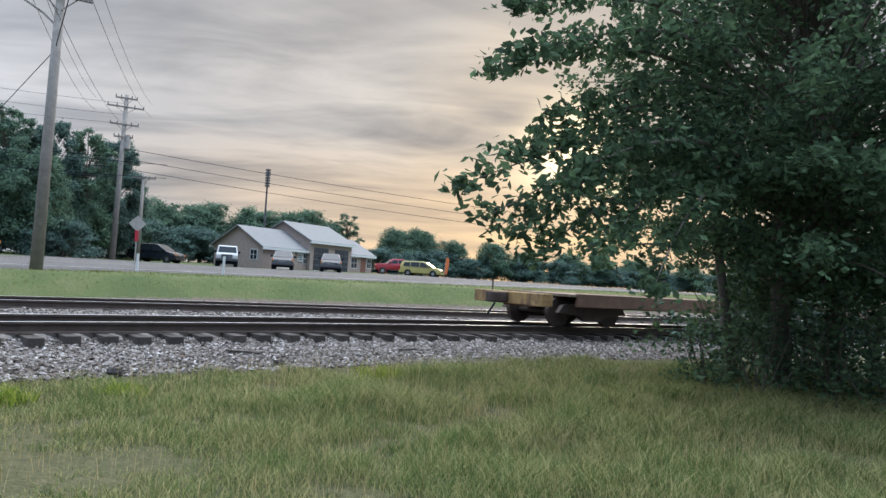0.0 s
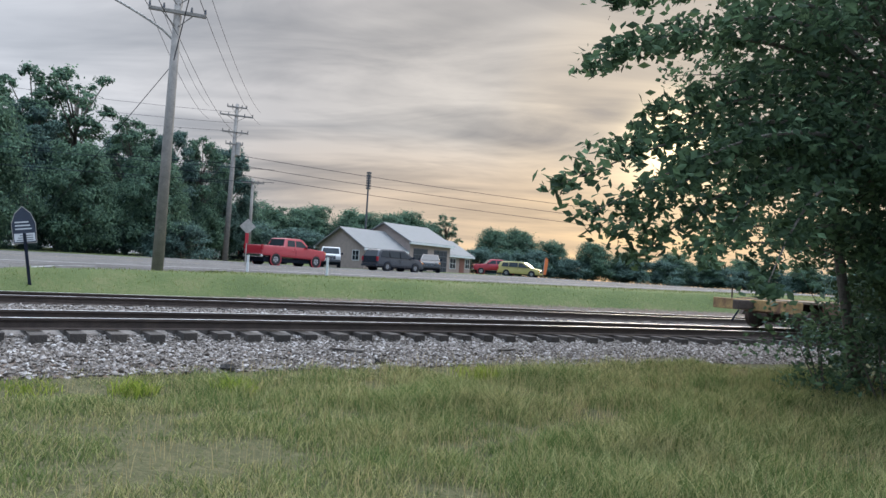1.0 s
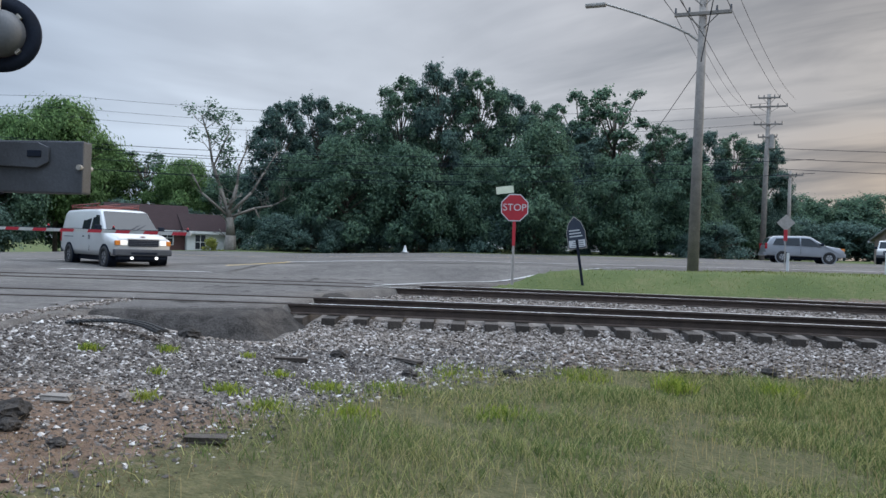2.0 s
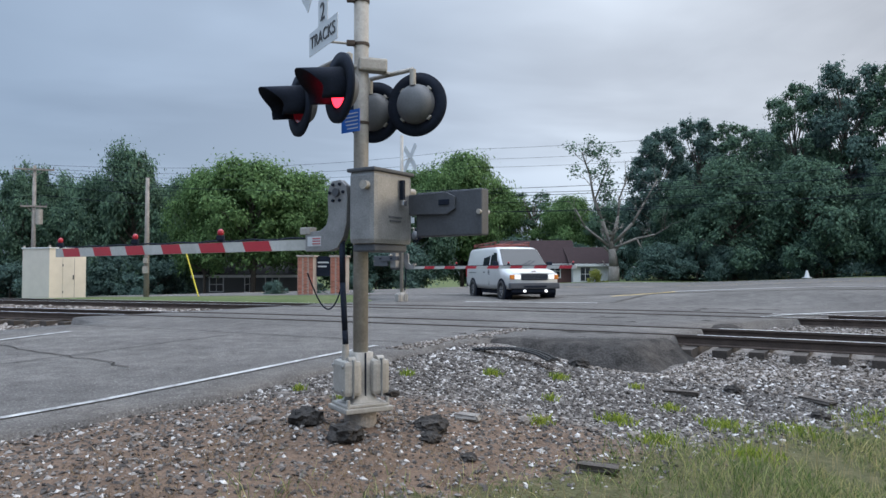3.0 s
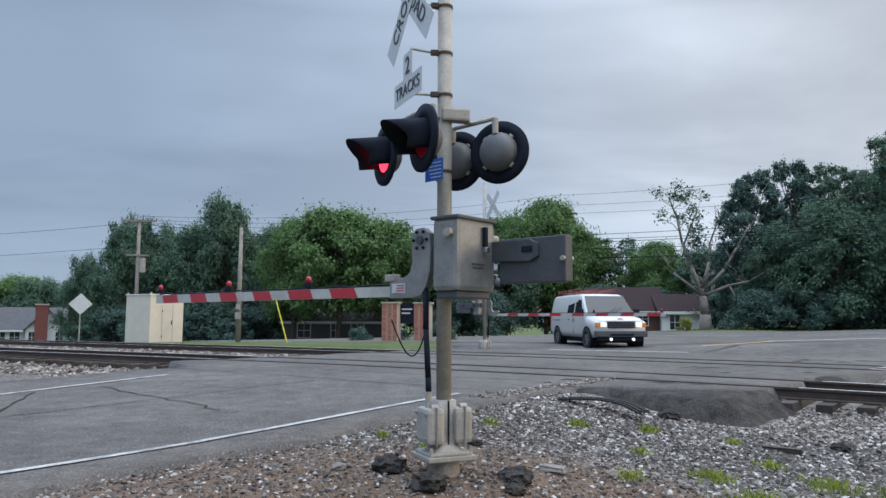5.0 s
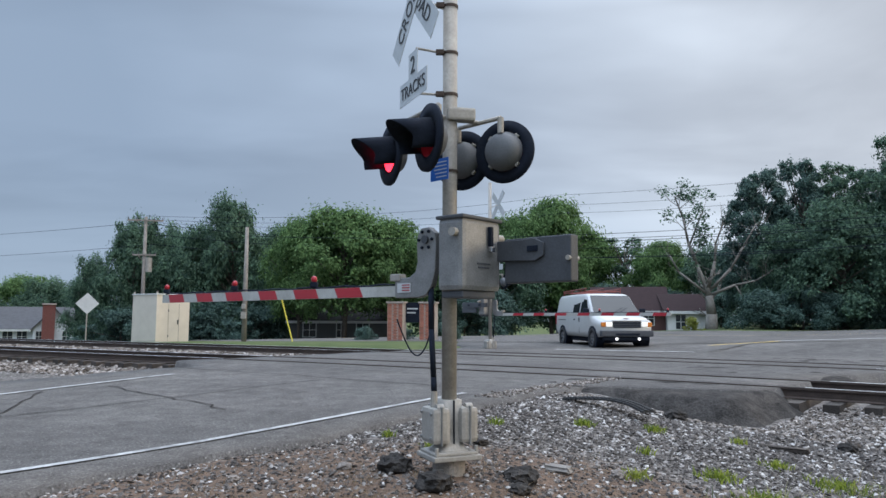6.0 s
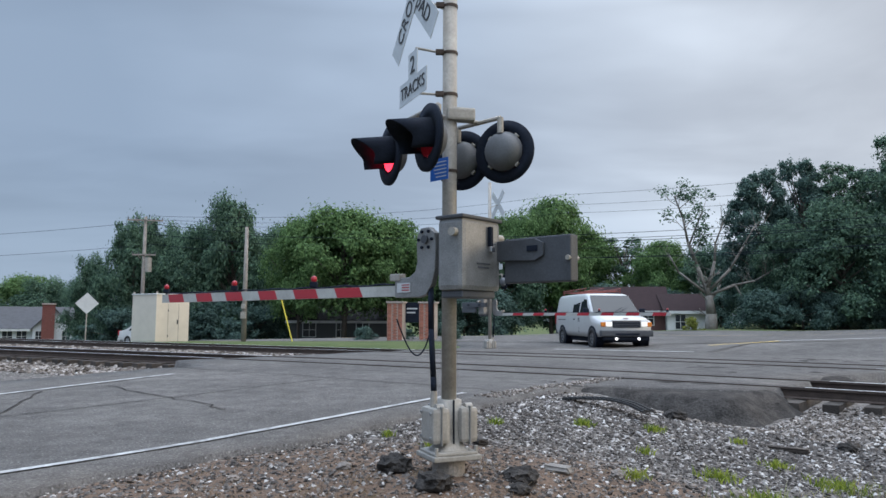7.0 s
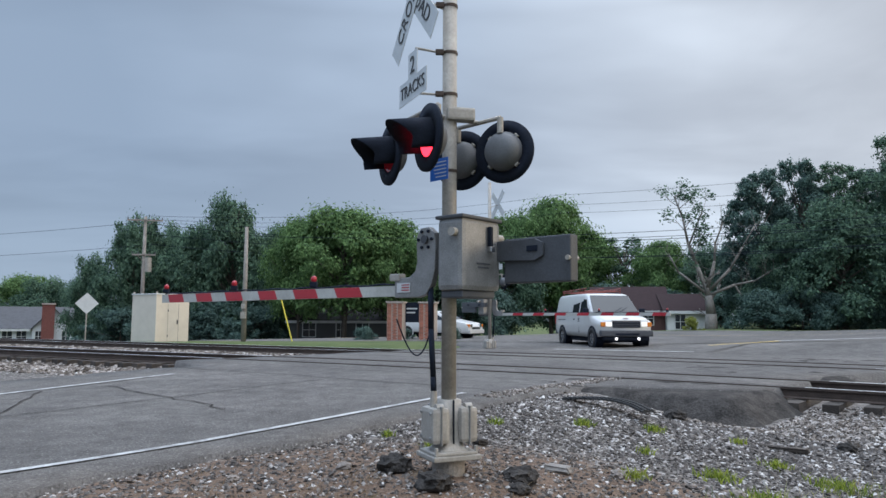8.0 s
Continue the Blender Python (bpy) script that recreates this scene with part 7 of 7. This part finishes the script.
def dead_tree():
    """Local x across the view of the road, z up: a stout trunk, one leafy leader, bare limbs on the other side."""
    rng = random.Random(8)
    root = empty("dead_tree", pose(-53.0, 24.0, 0.2, 0, 0, 66), "bare grey half-dead tree with a few leaves", "tree")
    segs, tips = [], []

    def twigs(p, v, r, n, leafy_end):
        q = p + v
        segs.append((tuple(p), tuple(q), r, r * 0.62))
        if leafy_end and n < 2:
            tips.append(q)
        if n:
            for i in range(2):
                w = (v.normalized() + Vector((rng.uniform(-0.8, 0.8), rng.uniform(-0.8, 0.8), rng.uniform(-0.2, 0.7)))).normalized() * v.length * rng.uniform(0.6, 0.85)
                twigs(q, w, r * 0.55, n - 1, leafy_end)

    def limb(pts, r, leafy_end):
        pts = [Vector(p) for p in pts]
        for i, (a, b) in enumerate(zip(pts, pts[1:])):
            k = 1 - i / len(pts)
            segs.append((tuple(a), tuple(b), r * k, r * (k - 1 / len(pts)) + 0.02))
            for j in range(4 if i else 1):
                side = Vector((rng.uniform(-0.8, 0.8), rng.uniform(-0.8, 0.8), rng.uniform(0.2, 0.9)))
                twigs(a.lerp(b, rng.uniform(0.3, 1.0)), side * 0.8, r * 0.22, 2, leafy_end)
    limb([(0, 0, -0.5), (0.05, 0, 1.2), (-0.1, 0, 2.6), (-0.3, 0, 3.6)], 0.50, False)
    limb([(-0.2, 0, 3.0), (-0.9, 0.3, 5.0), (-1.5, 0.2, 6.8), (-1.8, 0, 8.6), (-2.4, 0.1, 10.4)], 0.17, True)
    limb([(-1.4, 0.2, 6.5), (-0.8, -0.3, 8.0), (-0.3, -0.4, 9.2)], 0.08, True)
    limb([(-0.3, 0, 2.8), (-2.2, -0.4, 4.4), (-2.9, -0.5, 5.8)], 0.10, False)
    limb([(-0.1, 0, 3.2), (0.4, 0.2, 5.2), (0.5, 0.4, 6.6), (1.1, 0.3, 8.2)], 0.13, False)
    limb([(0.0, 0, 3.0), (1.5, -0.3, 4.6), (2.4, -0.2, 6.2), (3.4, 0, 8.0)], 0.12, False)
    limb([(0.1, 0, 2.7), (1.8, 0.2, 3.4), (3.2, 0.3, 3.7), (4.2, 0.2, 4.3)], 0.11, False)
    limb([(1.8, 0.2, 3.4), (2.3, 0.2, 2.4), (2.8, 0.2, 1.6)], 0.08, False)
    part("trunk", limb_mesh(segs, 6), DEADBARK, root, "pale bare trunk and branches", True)
    rs = np.random.RandomState(4)
    v, f = leaf_cards([tuple(p) for p in tips], [0.24] * len(tips), 12, 0.24, rs)
    from_arrays("crown", v.tolist(), f.tolist(), LEAF_A, root, "sparse leaves on top branches")


dead_tree()


def near_tree():
    """The elm beside the eye: two trunks, drooping leafy twigs."""
    rng = random.Random(31)
    rs = np.random.RandomState(31)
    root = empty("elm_tree", pose(0, 0, 0), "dark leafy elm with two trunks at the grass edge", "tree")
    foot = [Vector((5.7, 11.96, -0.7)), Vector((6.77, 12.37, -0.7)), Vector((5.2, 12.6, -0.7))]
    tops = [Vector((5.5, 11.4, 5.5)), Vector((6.9, 12.0, 6.5)), Vector((4.3, 12.0, 4.2))]
    for a, b, r in zip(foot, tops, (0.16, 0.17, 0.09)):
        mid = a.lerp(b, 0.5) + Vector((rng.uniform(-.15, .15), 0.1, 0))
        part("trunk", limb_mesh([(a, mid, r, r * 0.85), (mid, b, r * 0.85, r * 0.5)], 14), BARK, root, "slender rough trunk", True)
    # ends of the boughs that reach out over the grass
    ends = [(0.51, 6.98, 3.78), (0.30, 6.79, 3.07), (0.71, 6.96, 3.28), (0.65, 7.17, 2.33), (0.11, 6.5, 1.89), (0.40, 6.49, 1.64), (0.6, 6.57, 1.47), (0.87, 6.95, 1.29), (1.49, 6.84, 1.31), (2.09, 7.2, 1.02), (1.08, 7.42, 2.81), (1.35, 7.88, 2.12)]
    cs, sp = [], []

    def bough(start, end, leafy_from, n, spread, droop):
        segs = []
        prev = start
        side = Vector((rng.uniform(-1, 1), rng.uniform(-1, 1), rng.uniform(-0.3, 0.5))) * 0.18
        for i in range(1, n + 1):
            t = i / n
            p = start.lerp(end, t) + side * math.sin(t * math.pi) + Vector((0, 0, droop * math.sin(t * math.pi)))
            segs.append((tuple(prev), tuple(p), 0.035 * (1 - t) + 0.006, 0.035 * (1 - t - 0.05) + 0.006))
            if t > leafy_from:
                w = spread * (1.15 - t * 0.75)
                for j in range(3):
                    cs.append(tuple(p + Vector((rng.gauss(0, w), rng.gauss(0, w), rng.gauss(0, w * 0.55)))))
                    sp.append(0.06 + w * 0.35)
            prev = p
        part("bough", limb_mesh(segs, 5), BARK, root)
    for e in ends:
        e = Vector(e)
        st = Vector((4.6, 10.4, e.z * 0.6 + 2.2)).lerp(e, 0.15)
        bough(st, e, 0.15, 17, 0.16, 0.35)
    for i in range(200):
        # the body of the crown
        a, zz = rng.uniform(0, 6.283), rng.uniform(0.8, 8.0)
        q = 4.6 * math.sqrt(max(0.1, 1 - ((zz - 4.2) / 4.8) ** 2)) * rng.uniform(0.55, 1.0)
        e = Vector((5.6 + q * math.cos(a), 11.2 + q * math.sin(a) * 1.15, zz))
        yaw = math.degrees(math.atan2(e.x, e.y))
        if yaw < 7.5 + 6 * max(0, (1.6 - e.z)) or (zz < 1.6 and yaw < 21):
            continue
        bough(Vector((5.6, 11.4, max(1.2, zz * 0.75))), e, 0.25, 9, 0.34, 0.3)
    for i in range(28):
        a, zz = rng.uniform(0, 6.283), rng.uniform(0.6, 8.5)
        e = Vector((6.9 + 2.7 * rng.random() * math.cos(a), 12.6 + 2.4 * rng.random() * math.sin(a), zz))
        if math.degrees(math.atan2(e.x, e.y)) > 19.5:
            bough(Vector((6.6, 12.2, max(0.8, zz * 0.7))), e, 0.2, 7, 0.36, 0.25)
    v, f = leaf_cards(cs, sp, 19, 0.11, rs, 0.35)
    from_arrays("crown", v.tolist(), f.tolist(), LEAF_NEAR, root, "many pointed dark leaves")
    # undergrowth at its foot and the thicket behind
    for name, label, spots, leaf, per in (("thicket", "dark leafy undergrowth beneath the elm", [(4.9, 11.0, 0.55, 0.16), (5.9, 10.8, 0.8, 0.16), (7.0, 11.3, 1.0, 0.16), (6.2, 10.2, 0.35, 0.15), (7.4, 10.2, 0.6, 0.16), (4.4, 11.8, 0.4, 0.14), (8.2, 11.4, 1.6, 0.2), (5.4, 12.8, 0.5, 0.2), (6.4, 12.6, 0.7, 0.2), (7.4, 12.4, 0.9, 0.2), (8.6, 12.2, 1.2, 0.2), (9.6, 11.6, 1.2, 0.2)], 0.10, 18),
                                          ("thicket", "tall dark thicket behind the elm trunks", [(7.5, 14.5, 2.2, 0.25), (9.0, 14.0, 2.6, 0.25), (9.8, 12.5, 2.6, 0.25), (8.6, 15.5, 3.2, 0.25), (6.2, 15.0, 1.6, 0.2), (9.2, 13.0, 4.6, 0.25), (10.4, 12.0, 4.2, 0.25), (8.0, 13.2, 4.0, 0.25), (7.2, 16.0, 1.2, 0.25), (8.6, 17.0, 1.4, 0.25), (10.0, 16.5, 1.8, 0.25), (11.0, 14.5, 2.0, 0.25), (12.0, 13.0, 2.2, 0.25)], 0.14, 22)):
        c2, s2, stems = [], [], []
        for x, y, h, w in spots:
            for i in range(46):
                p = Vector((x + rng.gauss(0, 0.55), y + rng.gauss(0, 0.55), -0.5 + (h + 0.55) * rng.random() * 1.3))
                c2.append(tuple(p))
                s2.append(w)
            for i in range(6):
                stems.append(((x, y, -0.7), (x + rng.gauss(0, 0.4), y + rng.gauss(0, 0.4), h * 0.9), 0.02, 0.006))
        t_ = empty(name, pose(0, 0, 0), label, "shrub")
        tagged(part("brushwood", limb_mesh(stems, 5), BARK, t_), "", "", "", "stuff")
        v, f = leaf_cards(c2, s2, per, leaf, rs, 0.1)
        from_arrays("leaves", v.tolist(), f.tolist(), LEAF_NEAR if leaf < 0.12 else LEAF_C, t_)


near_tree()


# ---- what moves ----
def drive(s, d, lift=0.0):
    """Pose of a vehicle heading towards -s in the lane at d."""
    p = plan(s, d, far_z(s, d) + 0.02 + lift)
    return pose(p.x, p.y, p.z, 0, 0, heading(s) + 180)


def lane(thing, d, rows):
    walk(thing, [(t, drive(s, d)) for t, s in rows])


def route(thing, rows):
    """Along points (seconds, s, d), heading from each to the next."""
    pts = [plan(s, d, far_z(s, d) + 0.02) for _, s, d in rows]
    out = []
    for i, (t, s, d) in enumerate(rows):
        a, b = pts[max(i - 1, 0)], pts[min(i + 1, len(pts) - 1)]
        out.append((t, pose(*pts[i], 0, 0, math.degrees(math.atan2(b.y - a.y, b.x - a.x)))))
    walk(thing, out)


def motions():
    route(minivan_moving, [(0.0, -8.3, 46.5), (0.2, -12.5, 46.5), (0.4, -16.9, 47.2), (0.6, -21.7, 49.5), (0.8, -27.3, 52.5), (1.0, -32.5, 55.0), (1.2, -36.5, 56.0), (1.5, -42.0, 56.0), (3.0, -66.0, 50.0), (8.0, -135.0, 46.5)])
    route(pickup_moving, [(0.0, 0.8, 45.0), (0.4, -7.6, 45.3), (0.6, -11.9, 46.2), (0.8, -16.8, 48.0), (1.0, -22.0, 50.5), (1.2, -27.4, 53.3), (1.5, -35.2, 56.5), (3.0, -62.0, 50.5), (8.0, -138.0, 45.0)])
    route(suv_moving, [(0.0, 25.6, 45.0), (1.2, 0.3, 45.0), (1.5, -6.8, 45.2), (1.8, -14.2, 47.4), (2.0, -19.8, 49.5), (3.5, -54.0, 50.0), (8.0, -145.0, 45.0)])
    lane(sedan_moving, 33.5, [(0.0, 215.0), (6.5, 59.9), (7.0, 47.3), (7.5, 35.8), (8.0, 25.7)])
    rows = []
    for i in range(17):
        t = i * 0.5
        s = -13.75 - 4.7 * t
        a, b = plan(s, TRACKS[0]), plan(s - 4, TRACKS[0])
        rows.append((t, pose(a.x, a.y, 0, 0, 0, math.degrees(math.atan2(a.y - b.y, a.x - b.x)))))
    walk(flat, rows)
    # the two lamps that face the road flash in turn: an added disc in each turns its lit or its dark side out
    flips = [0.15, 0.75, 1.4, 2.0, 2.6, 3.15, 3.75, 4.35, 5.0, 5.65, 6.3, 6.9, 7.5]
    for flip_disc, lit in ((near_flip_discs[0], False), (near_flip_discs[1], True)):
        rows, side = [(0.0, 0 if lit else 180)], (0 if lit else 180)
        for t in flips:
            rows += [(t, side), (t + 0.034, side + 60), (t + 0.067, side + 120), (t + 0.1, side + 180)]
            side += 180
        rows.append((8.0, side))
        walk(flip_disc, [(t, pose(0, 0, 0, 0, 0, a)) for t, a in rows])
    for flip_disc in far_flip_discs[:1] + far_flip_discs[2:3] + near_flip_discs[2:3]:
        flip_disc.matrix_basis = pose(0, 0, 0, 0, 0, 180)


motions()
